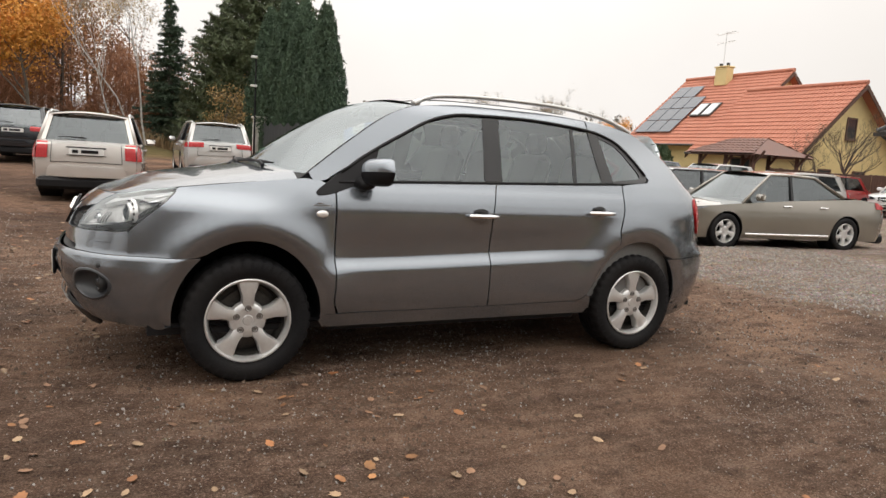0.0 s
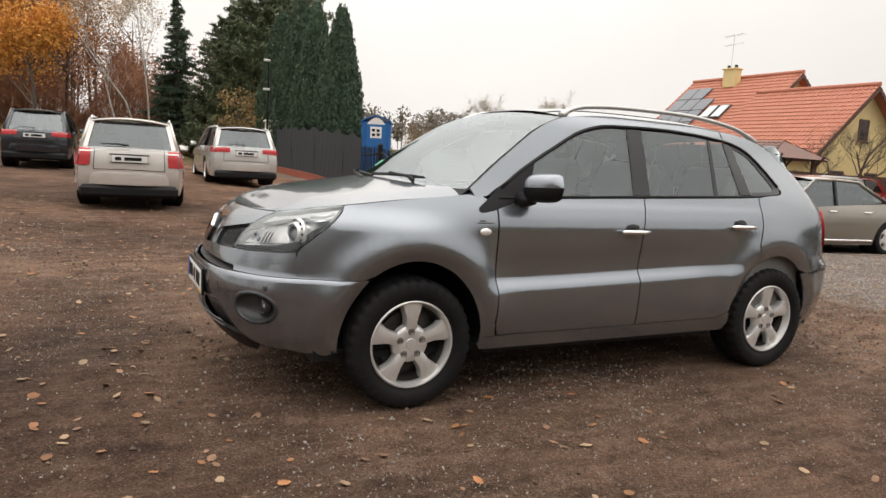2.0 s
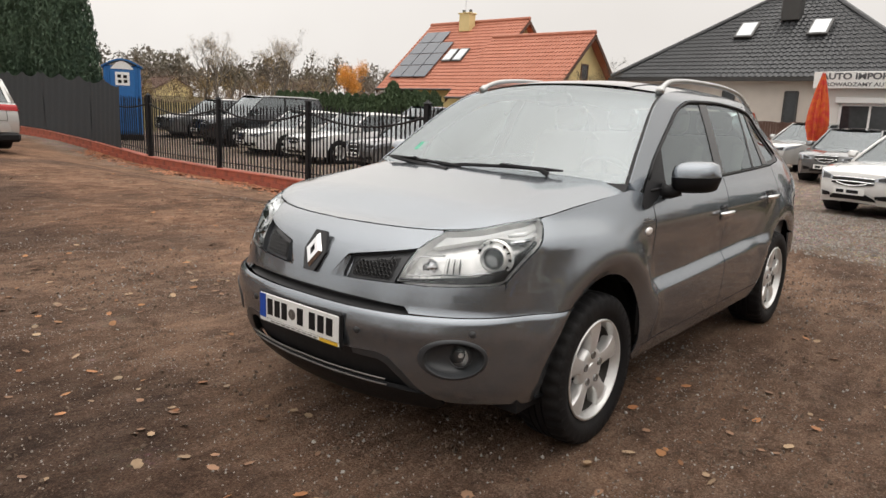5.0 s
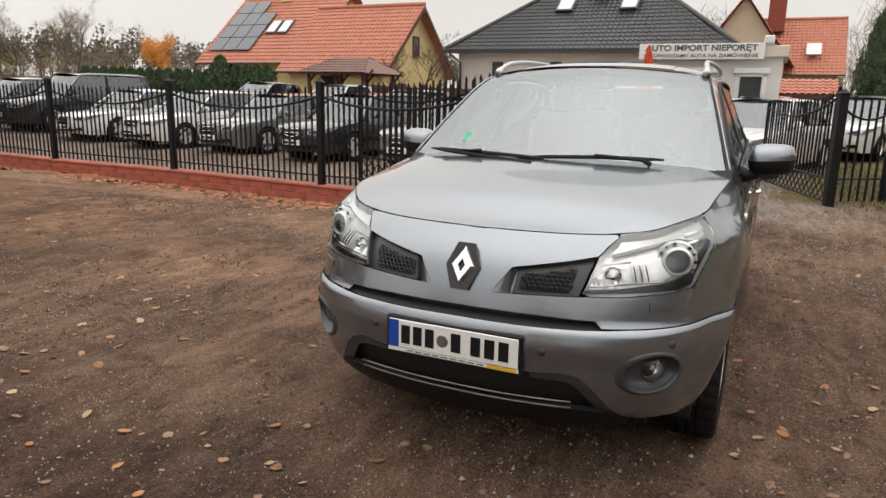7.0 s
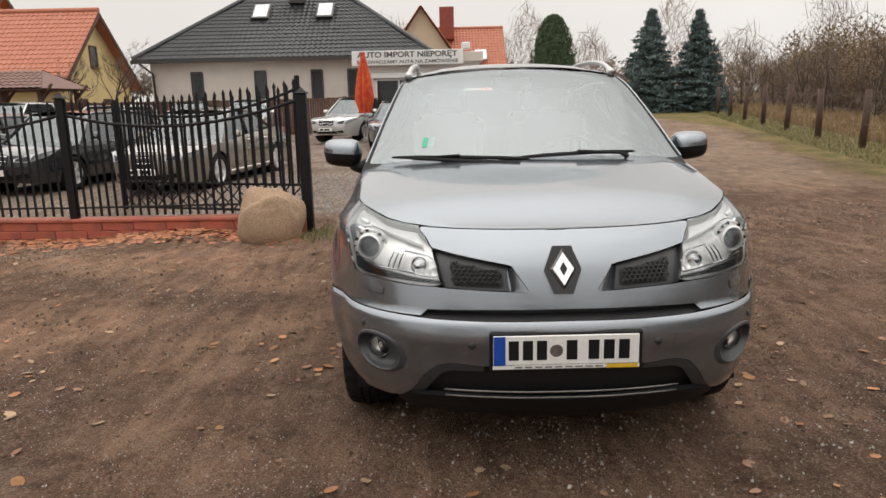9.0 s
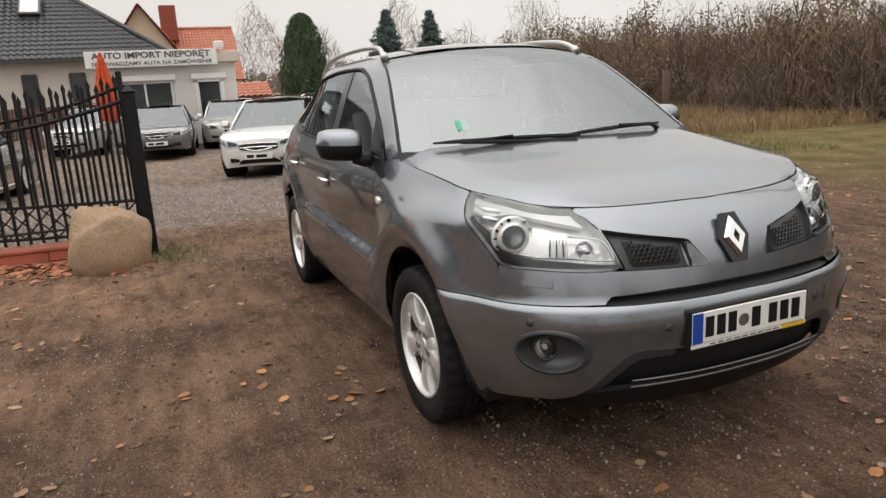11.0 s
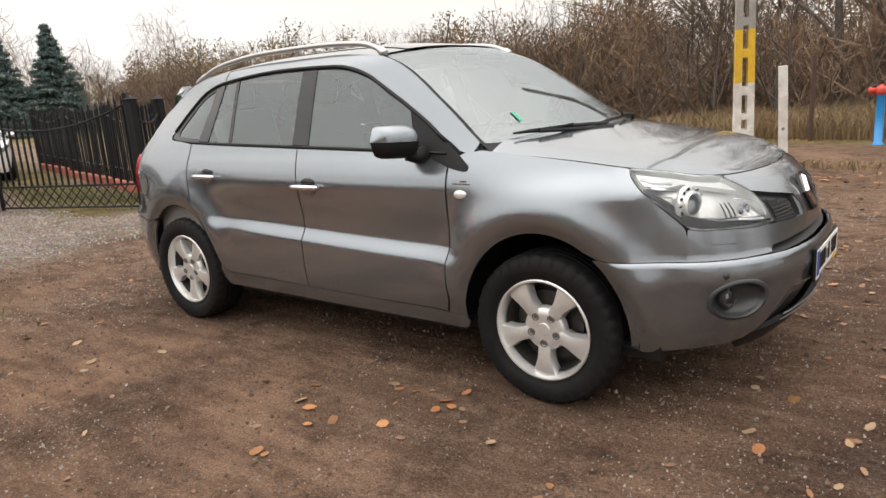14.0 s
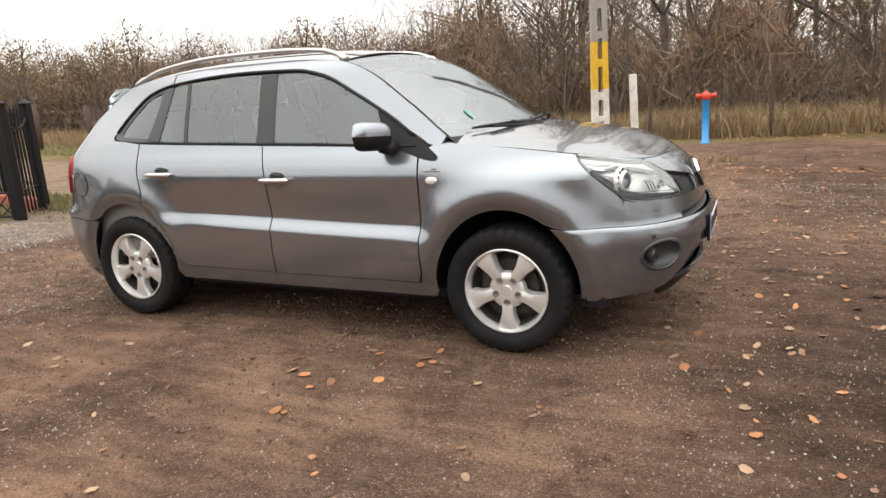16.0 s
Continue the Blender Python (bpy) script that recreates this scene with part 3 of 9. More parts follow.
def parked_car(label, m, col, L=4.6, W=1.8, H=1.46, wb=2.7, r=0.32, style="wagon", grille="wide", group="", strip=None, rails=False):
    """A parked car with nose along +x of m: skin panels, glass, lamps, wheels."""
    car = thing("parked_car", m, label, "car", group)
    hw, xf, xr = W / 2, wb / 2 + L * 0.19, -(L - wb / 2 - L * 0.19)
    xw = wb / 2
    hood_z, belt, zb = H * 0.585, H * 0.635, 0.2 if H < 1.55 else 0.24
    cowl = xw - 0.42
    if style == "sedan":
        deck_x, tail_z, roof_r = xr + 0.75, H * 0.70, -0.75
    elif style == "hatch":
        deck_x, tail_z, roof_r = xr + 0.28, H * 0.62, xr + 0.75
    else:
        deck_x, tail_z, roof_r = xr + 0.22, H * 0.64, xr + 0.5
    ra = r * 1.13
    plan = curve1([(xr, 0.87), (xr + 0.22, 0.955), (xr + 0.7, 0.99), (0, 1.0), (xf - 0.8, 0.985), (xf - 0.3, 0.90), (xf, 0.68)])
    prof = curve1([(zb, 0.93), (zb + 0.12, 0.97), (H * 0.33, 0.995), (H * 0.43, 1.0), (H * 0.52, 0.985), (H * 0.58, 0.965), (H * 0.66, 0.90)])

    def side(sg):
        def f(x, z):
            return Vector((x, sg * hw * plan(x) * prof(z), z))
        return f

    def arch(cx):
        out = []
        for i in range(15):
            a = math.radians(200) - math.radians(220) * i / 14
            out.append((cx + ra * math.cos(a), max(zb, r + ra * math.sin(a))))
        return out
    nose_z = H * 0.47
    out = [(xr + 0.06, zb + 0.1)] + [(xr + 0.12, zb)] + arch(-xw) + arch(xw) + [(xf - 0.12, zb), (xf - 0.02, zb + 0.12), (xf, nose_z * 0.75), (xf - 0.06, nose_z), (xf - 0.25, H * 0.515), (cowl, hood_z), (0, belt), (deck_x, tail_z), (xr + 0.05, tail_z * 0.93), (xr, zb + 0.4)]
    clean = [out[0]]
    for p in out[1:]:
        if math.hypot(p[0] - clean[-1][0], p[1] - clean[-1][1]) > 0.012:
            clean.append(p)
    body = Geo()
    for sg in (1, -1):
        s = sheet(clean, side(sg), 0.16, 0.11)
        body.add(s.v, s.f)

    def band(edge, bulge, n=10):
        rows = []
        for x, z in edge:
            y = hw * plan(x) * prof(z)
            rows.append([(x + bulge[0] * (1 - q * q), y * q, z + bulge[1] * (1 - q * q)) for q in (2 * i / n - 1 for i in range(n + 1))])
        body.grid(rows)
    band([(xf - 0.12, zb), (xf - 0.02, zb + 0.12), (xf, nose_z * 0.75), (xf - 0.06, nose_z), (xf - 0.25, H * 0.515), (lerp(xf - 0.25, cowl, 0.5), lerp(H * 0.515, hood_z, 0.55)), (cowl, hood_z)], (0.17, 0.04))
    band([(deck_x + 0.1, tail_z), (deck_x, tail_z), (xr + 0.05, tail_z * 0.93), (xr, zb + 0.4), (xr + 0.06, zb + 0.1), (xr + 0.12, zb)], (-0.09, 0.02))
    part("body", body, col, car, sharp=38)
    # greenhouse
    rf = cowl - (0.80 if style == "hatch" else 0.68)
    zr = H - 0.05
    yb, yt = hw * 0.90, hw * 0.70
    rbx = deck_x + (0.35 if style == "sedan" else 0.05)
    glassg, roof, frame_g = Geo(), Geo(), Geo()
    corners = {}
    for sg in (1, -1):
        corners[sg] = [(cowl + 0.05, sg * yb, hood_z - 0.01), (rf, sg * yt, zr - 0.02), (roof_r, sg * yt, zr - 0.03), (rbx, sg * yb * 0.93, tail_z)]
        q = corners[sg]
        glassg.grid([[Vector(q[0]).lerp(Vector(q[3]), i / 6) for i in range(7)], [Vector(q[1]).lerp(Vector(q[2]), i / 6) for i in range(7)]])
    for a, b2, bx in ((0, 1, 0.14), (3, 2, -0.1)):
        rows = []
        for t in (0, 0.35, 0.7, 1):
            p0 = Vector(corners[1][a]).lerp(Vector(corners[1][b2]), t)
            p1 = Vector(corners[-1][a]).lerp(Vector(corners[-1][b2]), t)
            rows.append([p0.lerp(p1, i / 8) + Vector((bx * (1 - (i / 4 - 1) ** 2), 0, 0.02 * (1 - (i / 4 - 1) ** 2))) for i in range(9)])
        glassg.grid(rows)
    part("glazing", glassg.outward((-0.2, 0, 0.7)), DARK_GLASS, car, smooth=True)
    rows = []
    for i in range(7):
        x = lerp(rf + 0.02, roof_r - 0.02, i / 6)
        rows.append([(x + (0.18 if i == 0 else (-0.14 if i == 6 else 0)) * (1 - q * q), (yt + 0.02) * q, zr - 0.022 + 0.052 * (1 - q * q) + 0.03 * math.sin(i / 6 * math.pi)) for q in (j / 5 - 1 for j in range(11))])
    roof.grid(rows)
    part("roof", roof, col, car, smooth=True)
    for sg in (1, -1):
        q = [Vector(p) + Vector((0, sg * 0.006, 0.004)) for p in corners[sg]]
        p1 = Geo()
        p1.tube([q[0], q[0].lerp(q[1], 0.5) + Vector((0.01, 0, 0.015)), q[1], q[1].lerp(q[2], 0.5) + Vector((0, 0, 0.015)), q[2], q[3]], [0.030, 0.026, 0.026, 0.026, 0.028, 0.036], 8)
        part("roof_frame", p1, col, car, smooth=True)
        p2 = Geo()
        xb = lerp(q[0].x, q[3].x, 0.47)
        top = q[1].lerp(q[2], max(0.02, min(0.98, (xb - 0.05 - q[1].x) / (q[2].x - q[1].x))))
        p2.tube([(xb, q[0].y * 0.985, belt), top], 0.032, 6)
        part("pillar", p2, GLOSS_BLACK, car)
        p3 = Geo()
        p3.bevel_box((cowl - 0.22, sg * (hw + 0.06), belt + 0.05), (0.12, 0.2, 0.13), 0.035)
        part("mirror", p3, col, car, smooth=True)
        if rails:
            p4 = Geo()
            p4.tube([(rf - 0.15, sg * yt, zr), (rf - 0.25, sg * yt, zr + 0.03), (roof_r + 0.3, sg * yt, zr + 0.03), (roof_r + 0.15, sg * yt, zr)], 0.016, 6)
            part("roof_rail", p4, ALLOY, car, smooth=True)
        for x0 in (cowl - 0.95, cowl - 1.85):
            h = Geo()
            h.bevel_box((x0, sg * hw * 0.99, H * 0.565), (0.2, 0.035, 0.028), 0.01)
            part("door_handle", h, strip or col, car)
        if strip:
            s2 = Geo()
            s2.bevel_box((0, sg * hw * 0.985, zb + 0.09), (wb - 2.6 * r, 0.03, 0.04), 0.01)
            part("side_strip", s2, strip, car)
    # cabin
    cab = Geo()
    for sx in (cowl - 1.15, cowl - 2.0):
        for sy in (-0.36, 0.36):
            cab.bevel_box((sx, sy, belt - 0.02), (0.2, 0.5, 0.55), 0.08)
            cab.bevel_box((sx - 0.03, sy, belt + 0.32), (0.1, 0.26, 0.2), 0.05)
    cab.bevel_box((cowl - 0.25, 0, belt - 0.1), (0.5, W * 0.8, 0.2), 0.06)
    cab.box((-0.2, 0, belt - 0.32), (wb, W * 0.8, 0.04))
    part("cabin_trim", cab, SEAT_CLOTH, car)
    low = Geo()
    low.box((lerp(xr, xf, 0.5), 0, zb + 0.03), (L - 0.5, W * 0.8, 0.06))
    for sx in (-xw, xw):
        for sg in (1, -1):
            low.lathe([(ra * 1.02, -0.3), (ra * 1.02, 0.02)], pose(sx, sg * (hw * plan(sx) - 0.06), r, -90 * sg, 0, 0), 24)
            low.lathe([(0.01, -0.29), (ra * 1.02, -0.29)], pose(sx, sg * (hw * plan(sx) - 0.06), r, -90 * sg, 0, 0), 24)
    part("underbody", low, BLACK_PLASTIC, car)
    # nose and tail
    nose_x = curve1([(zb, xf - 0.12), (zb + 0.12, xf - 0.02), (nose_z * 0.75, xf), (nose_z, xf - 0.06), (H * 0.515, xf - 0.25), (H * 0.56, xf - 0.6)])
    tail_x = curve1([(zb, xr + 0.12), (zb + 0.1, xr + 0.06), (zb + 0.4, xr), (tail_z * 0.93, xr + 0.05), (tail_z, deck_x)])

    def nose_pt(q, z, d=0.008):
        x = nose_x(z)
        return Vector((x + 0.17 * (1 - q * q) + d, hw * plan(min(x, xf - 0.02)) * prof(z) * q, z + 0.04 * (1 - q * q)))

    def tail_pt(q, z, d=0.008):
        x = tail_x(z)
        return Vector((x - 0.09 * (1 - q * q) - d, hw * plan(max(x, xr + 0.02)) * prof(z) * q, z + 0.02 * (1 - q * q)))

    def patch(fn, q0, q1, za, zz, n=10, k=4, d=0.008):
        """A flush piece of the nose or tail; za and zz give its lower and upper edge over q."""
        g_ = Geo()
        g_.grid([[fn(lerp(q0, q1, i / n), lerp(za(i / n), zz(i / n), j / k), d) for i in range(n + 1)] for j in range(k + 1)])
        return g_
    gw, gz, gh = {"wide": (0.42, 0.40, 0.13), "tall": (0.30, 0.36, 0.28), "slim": (0.56, 0.372, 0.105)}[grille]
    gq = gw * 1.02
    z_lo, z_hi = H * (gz - gh / 2), H * (gz + gh / 2)
    part("grille", patch(nose_pt, -gq, gq, lambda t: z_lo + 0.05 * abs(2 * t - 1) ** 2, lambda t: z_hi, d=0.010), GLOSS_BLACK, car, smooth=True)
    for k in range(3 if grille != "tall" else 5):
        tr = Geo()
        t_ = k / (2 if grille != "tall" else 4)
        zt_ = lerp(z_lo + 0.012, z_hi - 0.008, t_)
        wq_ = gq * (0.97 if t_ > 0.2 else 0.72)
        tr.tube([nose_pt(lerp(-wq_, wq_, i / 10), zt_ + (0.05 * abs(i / 5 - 1) ** 2 if t_ < 0.2 else 0), 0.014) for i in range(11)], 0.007 if grille == "slim" else 0.005, 5)
        part("grille_trim", tr, CHROME, car)
    part("lower_grille", patch(nose_pt, -0.62, 0.62, lambda t: zb + 0.05, lambda t: zb + 0.19 - 0.10 * abs(2 * t - 1) ** 2.5, 14, 4, 0.010), BLACK_PLASTIC, car, smooth=True)
    for q_ in (-1, 1):
        sl_ = Geo()
        sl_.tube([nose_pt(q_ * lerp(0.60, 0.70, i / 6), lerp(H * 0.515, H * 0.56, i / 6), 0.003) for i in range(7)], 0.004, 4)
        part("shut_line", sl_, BLACK_PLASTIC, car)
    plate = Geo()
    plate.bevel_box((xf + 0.192, 0, H * 0.285), (0.012, 0.52, 0.11), 0.005)
    pl = part("number_plate", plate, WHITE_PLASTIC, car)
    bars = Geo()
    for yy, ww in ((-0.15, 0.13), (0.06, 0.2)):
        bars.box((xf + 0.200, yy, H * 0.285), (0.004, ww, 0.055))
    part("plate_bar", bars, BLACK_PLASTIC, pl)
    plate2 = Geo()
    plate2.bevel_box((xr - 0.088, 0, H * 0.53), (0.012, 0.52, 0.11), 0.005)
    pl2 = part("number_plate", plate2, WHITE_PLASTIC, car)
    bars2 = Geo()
    for zz_, hh_ in ((0.068, 0.02), (-0.062, 0.012)):
        fr2 = Geo()
        fr2.bevel_box((xr - 0.086, 0, H * 0.53 + zz_), (0.02, 0.60, hh_), 0.004)
        part("plate_frame", fr2, BLACK_PLASTIC, car)
    if style != "sedan":
        q_s = 0.70
        for line in ([(q_s, lerp(zb + 0.40, tail_z * 0.97, i / 8)) for i in range(9)], [(-q_s, lerp(zb + 0.40, tail_z * 0.97, i / 8)) for i in range(9)], [(lerp(-q_s, q_s, i / 12), zb + 0.40) for i in range(13)]):
            sl_ = Geo()
            sl_.tube([tail_pt(q_, z_, 0.002) for q_, z_ in line], 0.005, 4)
            part("shut_line", sl_, BLACK_PLASTIC, car)
        wi_ = Geo()
        wb0 = Vector((rbx - 0.13, 0.02, tail_z + 0.055))
        wi_.tube([wb0, wb0 + Vector((0.0, 0.2, 0.012)), wb0 + Vector((0.03, 0.42, 0.01))], [0.016, 0.012, 0.008], 6)
        part("rear_wiper", wi_, BLACK_PLASTIC, car)
        lip_ = Geo()
        lip_.grid([[(roof_r - 0.02 - 0.14 * (1 - q * q) - d_, (yt - 0.03) * q, zr - 0.03 + 0.05 * (1 - q * q) - e_) for q in (j / 5 - 1 for j in range(11))] for d_, e_ in ((0, 0.0), (0.05, 0.018), (0.045, 0.035), (0, 0.03))])
        part("roof_lip", lip_, col, car, smooth=True)
    for yy, ww in ((0.17, 0.09), (-0.05, 0.26)):
        bars2.box((xr - 0.096, yy, H * 0.53), (0.004, ww, 0.055))
    part("plate_bar", bars2, BLACK_PLASTIC, pl2)
    for sg in (1, -1):
        qs = (sg * 0.56, sg * 0.985)
        hl = patch(nose_pt, *qs, lambda t: H * lerp(0.395, 0.40, t), lambda t: H * lerp(0.425, 0.505, t), 8, 4, 0.010)
        hl.grid([[side(sg)(lerp(nose_x(lerp(H * 0.40, H * 0.505, j / 4)), xf - 0.52, i / 4), lerp(lerp(H * 0.40, H * 0.505, j / 4), H * 0.528, i / 4)) + Vector((0.006, sg * 0.008, 0.004)) for i in range(5)] for j in range(5)])
        lamp_ = part("headlight", hl, HEADLAMP, car, smooth=True)
        lp_ = patch(nose_pt, sg * 0.64, sg * 0.92, lambda t: H * 0.405, lambda t: H * lerp(0.432, 0.475, t), 6, 3, 0.014)
        part("lamp_bowl", lp_, GLOSS_BLACK, lamp_, smooth=True)
        part("fog_surround", patch(nose_pt, sg * 0.62, sg * 0.92, lambda t: zb + 0.10, lambda t: zb + lerp(0.15, 0.19, t), 5, 2, 0.010), BLACK_PLASTIC, car, smooth=True)
        hgt = 0.28 if style == "wagon" and 1.47 < H < 1.53 else 0.13
        tz = lerp(tail_z, zb, 0.20 if hgt > 0.2 else 0.13)
        q_in = 0.77 if hgt > 0.2 else 0.52
        tl = patch(tail_pt, sg * q_in, sg * 0.99, lambda t: tz - hgt / 2, lambda t: tz + hgt / 2 * lerp(0.9, 1.0, t), 6, 4, 0.014)
        tl.grid([[side(sg)(lerp(tail_x(z_), xr + 0.3, i / 4), z_) + Vector((-0.006, sg * 0.010, 0)) for i in range(5)] for z_ in (tz - hgt / 2, tz, tz + hgt / 2)])
        part("tail_light", tl, RED_LENS, car, smooth=True)
        if style != "sedan":
            # painted frame of the rear window and the last side pillar
            a0, a1 = Vector(corners[sg][3]), Vector(corners[sg][2])
            b0, b1 = Vector(corners[-sg][3]), Vector(corners[-sg][2])
            fr_ = Geo()
            fr_.grid([[a0.lerp(a1, t).lerp(b0.lerp(b1, t), u) + Vector((-0.1 * (1 - (2 * u - 1) ** 2) - 0.012, 0, 0.02 * (1 - (2 * u - 1) ** 2) + 0.006)) for u in (-0.012, 0.02, 0.045, 0.062)] for t in (0, 0.25, 0.5, 0.75, 1)])
            s0, s1 = Vector(corners[sg][0]), Vector(corners[sg][1])
            fr_.grid([[a0.lerp(s0, u * 0.6).lerp(a1.lerp(s1, u), t) + Vector((0, sg * 0.010, 0)) for u in (0.0, 0.06, 0.11)] for t in (0, 0.5, 1)])
            part("rear_pillar", fr_, col, car, smooth=True)
        for sx in (-xw, xw):
            wheel_parts(car, (sx, sg * (hw * plan(sx) - 0.115), r), r, 0.21, sg, 5 if sg else 10)
    bp = Geo()
    bp.bevel_box((xr - 0.005, 0, zb + 0.06), (0.2, W * 0.86, 0.2), 0.05)
    part("rear_skirt", bp, BLACK_PLASTIC, car)
    rb_ = Geo()
    rows = []
    for z, dx in ((zb + 0.15, 0.03), (zb + 0.17, -0.03), (zb + 0.28, -0.045), (zb + 0.36, -0.04), (zb + 0.37, 0.02)):
        rows.append([(xr + 0.30 * abs(q) ** 4 + dx - 0.085 * (1 - q * q), q * hw * 0.955, z) for q in (i / 10 - 1 for i in range(21))])
    rb_.grid(rows)
    part("rear_bumper", rb_, col, car, sharp=50)
    for sg in (1, -1):
        st_ = Geo()
        st_.grid([[(xr + 0.30 * abs(q) ** 4 - 0.052 - 0.085 * (1 - q * q), sg * q * hw * 0.96, z) for q in (0.72 + 0.28 * i / 6 for i in range(7))] for z in (zb + 0.29, zb + 0.345)])
        part("bumper_strip", st_, BLACK_PLASTIC, car)
    return car


HEADLAMP = material("headlamp", (0.34, 0.36, 0.39), 0.12, 0.5, vary=0.4, scale=14, coat=1.0)

# ---- the parked cars of the yard ----
SILVER = car_paint("silver", (0.62, 0.62, 0.60))
BEIGE_SILVER = car_paint("warm_silver", (0.66, 0.63, 0.59))
WHITE = car_paint("white", (0.74, 0.74, 0.73), 0.0)
BLACK = car_paint("black", (0.016, 0.02, 0.026), 0.3)
DARK_GREY = car_paint("dark_grey", (0.16, 0.165, 0.17))
BROWN_GREY = car_paint("bronze_grey", (0.24, 0.22, 0.185))
RED = car_paint("red", (0.30, 0.02, 0.02), 0.1)
PALE_BLUE = car_paint("pale_blue_silver", (0.30, 0.33, 0.37))


def put(label, x, y, yaw, col, z=None, **k):
    return parked_car(label, pose(x, y, ground_z(x, y) if z is None else z, 0, 0, yaw), col, **k)


def nosed(label, fx, fy, yaw, col, **k):
    """A car given by the middle of its nose."""
    d = k.get("L", 4.6) * 0.5
    a = radians(yaw)
    return put(label, fx - d * math.cos(a), fy - d * math.sin(a), yaw, col, **k)


put("silver older estate car with large red tail lights, seen from behind", 2.15, -10.95, -94, BEIGE_SILVER, L=4.68, W=1.75, H=1.5, wb=2.7, r=0.315, style="wagon", rails=True)
put("light silver estate car with slim red tail lights on the dirt", -0.74, -17.15, -91, SILVER, L=4.93, W=1.85, H=1.54, wb=2.9, r=0.34, style="wagon", rails=True)
put("dark hatchback with red tail lights, half hidden by an estate car", 4.2, -20.0, -93, BLACK, L=4.4, W=1.8, H=1.6, r=0.33, style="hatch")
put("silver saloon car parked beside the grass", 7.6, -17.6, -97, SILVER, L=4.7, W=1.8, H=1.45, style="sedan")
Y = "cars in the gravel yard"
nosed("bronze-grey saloon with a bright side strip, nose to the fence", -7.5, -5.6, -8, BROWN_GREY, L=4.9, W=1.86, H=1.49, wb=2.9, r=0.335, style="sedan", strip=CHROME, grille="tall", group=Y)
nosed("black estate car with a slatted grille, nose to the fence", -7.9, -8.5, -6, BLACK, L=4.7, W=1.85, H=1.5, style="wagon", grille="wide", group=Y)
nosed("dark grey estate car with a tall grille", -8.1, -11.1, -6, DARK_GREY, L=4.7, W=1.83, H=1.45, style="wagon", grille="tall", group=Y)
nosed("white hatchback with a dark lower grille", -8.3, -13.8, -4, WHITE, L=4.4, W=1.8, H=1.48, style="hatch", group=Y)
nosed("white coupe-like saloon with alloy wheels", -8.2, -16.3, -4, WHITE, L=4.65, W=1.85, H=1.42, style="sedan", grille="tall", group=Y)
nosed("black sport utility car with a large grille", -8.3, -19.2, -4, BLACK, L=4.8, W=1.93, H=1.72, r=0.37, style="wagon", grille="tall", rails=True, group=Y)
nosed("dark grey saloon car at the end of the row", -8.6, -22.2, -4, DARK_GREY, L=4.7, W=1.8, H=1.45, style="sedan", group=Y)
nosed("silver estate car behind the first row", -15.6, -11.0, 0, SILVER, L=4.7, W=1.8, H=1.5, rails=True, group=Y)
nosed("white van-like hatchback behind the first row", -15.8, -14.2, 0, WHITE, L=4.4, W=1.8, H=1.66, style="hatch", group=Y)
nosed("pale blue-silver hatchback behind the first row", -15.5, -17.4, 0, PALE_BLUE, L=4.3, W=1.76, H=1.6, style="hatch", group=Y)
nosed("white compact hatchback with a bright grille bar by the gate", -9.35, -0.02, -20, WHITE, L=4.37, W=1.81, H=1.49, wb=2.66, r=0.32, style="hatch", grille="slim", group=Y)
nosed("grey saloon with a tall grille by the office", -17.2, 0.3, -8, SILVER, L=4.6, W=1.8, H=1.43, style="sedan", grille="tall", group=Y)
nosed("dark green-grey saloon in front of the office", -15.4, -1.75, -5, DARK_GREY, L=4.6, W=1.78, H=1.4, style="sedan", grille="wide", group=Y)
nosed("silver saloon parked by the house", -18.6, -4.2, -22, SILVER, L=4.8, W=1.85, H=1.48, style="sedan", strip=CHROME, group=Y)
nosed("silver allroad estate with dark bumpers", -22.5, -8.0, 8, SILVER, L=4.7, W=1.8, H=1.52, rails=True, group=Y)
nosed("white estate car beside the house", -23.0, -10.6, 8, WHITE, L=4.6, W=1.8, H=1.48, group=Y)
nosed("red hatchback far back in the yard", -20.5, -12.6, 5, RED, L=4.2, W=1.75, H=1.45, style="hatch", group=Y)
nosed("white hatchback behind the bright-grilled one", -14.2, 2.2, -20, WHITE, L=4.3, W=1.8, H=1.5, style="hatch", group=Y)

# ---- the grey crossover: nose along +x, wheels at x = +-1.345 ----
SLATE = material("slate_metallic_paint", (0.240, 0.264, 0.291), 0.25, 0.84, vary=0.025, scale=2.5, fine=700, coat=0.95, rough_vary=0.03, dirt=(0.20, 0.175, 0.15), dirt_amount=0.03)
SLATE.node_tree.nodes["Principled BSDF"].inputs["Specular Tint"].default_value = (0.6, 0.6, 0.6, 1)
RAIL_SILVER = material("satin_rail_silver", (0.50, 0.50, 0.49), 0.34, 0.85, vary=0.06)
MESH_BLACK = material("black_mesh", (0.01, 0.01, 0.011), 0.6, vary=0.1)
WINDOW = glass("tinted_window", (0.62, 0.72, 0.68), 2.05, 0.03)
WINDSCREEN = glass("windscreen_glass", (0.80, 0.88, 0.85), 2.9, 0.03)
ROOF_GLASS = material("dark_roof_glass", (0.012, 0.013, 0.014), 0.06, vary=0.05, coat=0.6)
CREAM = material("cream_cloth", (0.42, 0.39, 0.35), 0.85, vary=0.1, fine=240)
GREY_TRIM = material("grey_trim", (0.16, 0.16, 0.155), 0.7, vary=0.1)
REFLECTOR = material("lamp_reflector", (0.90, 0.89, 0.87), 0.16, 0.45, vary=0.06, scale=25, fine=60)
LAMP_SHELL = material("lamp_shell", (0.78, 0.77, 0.75), 0.22, 0.45, vary=0.14, scale=20)
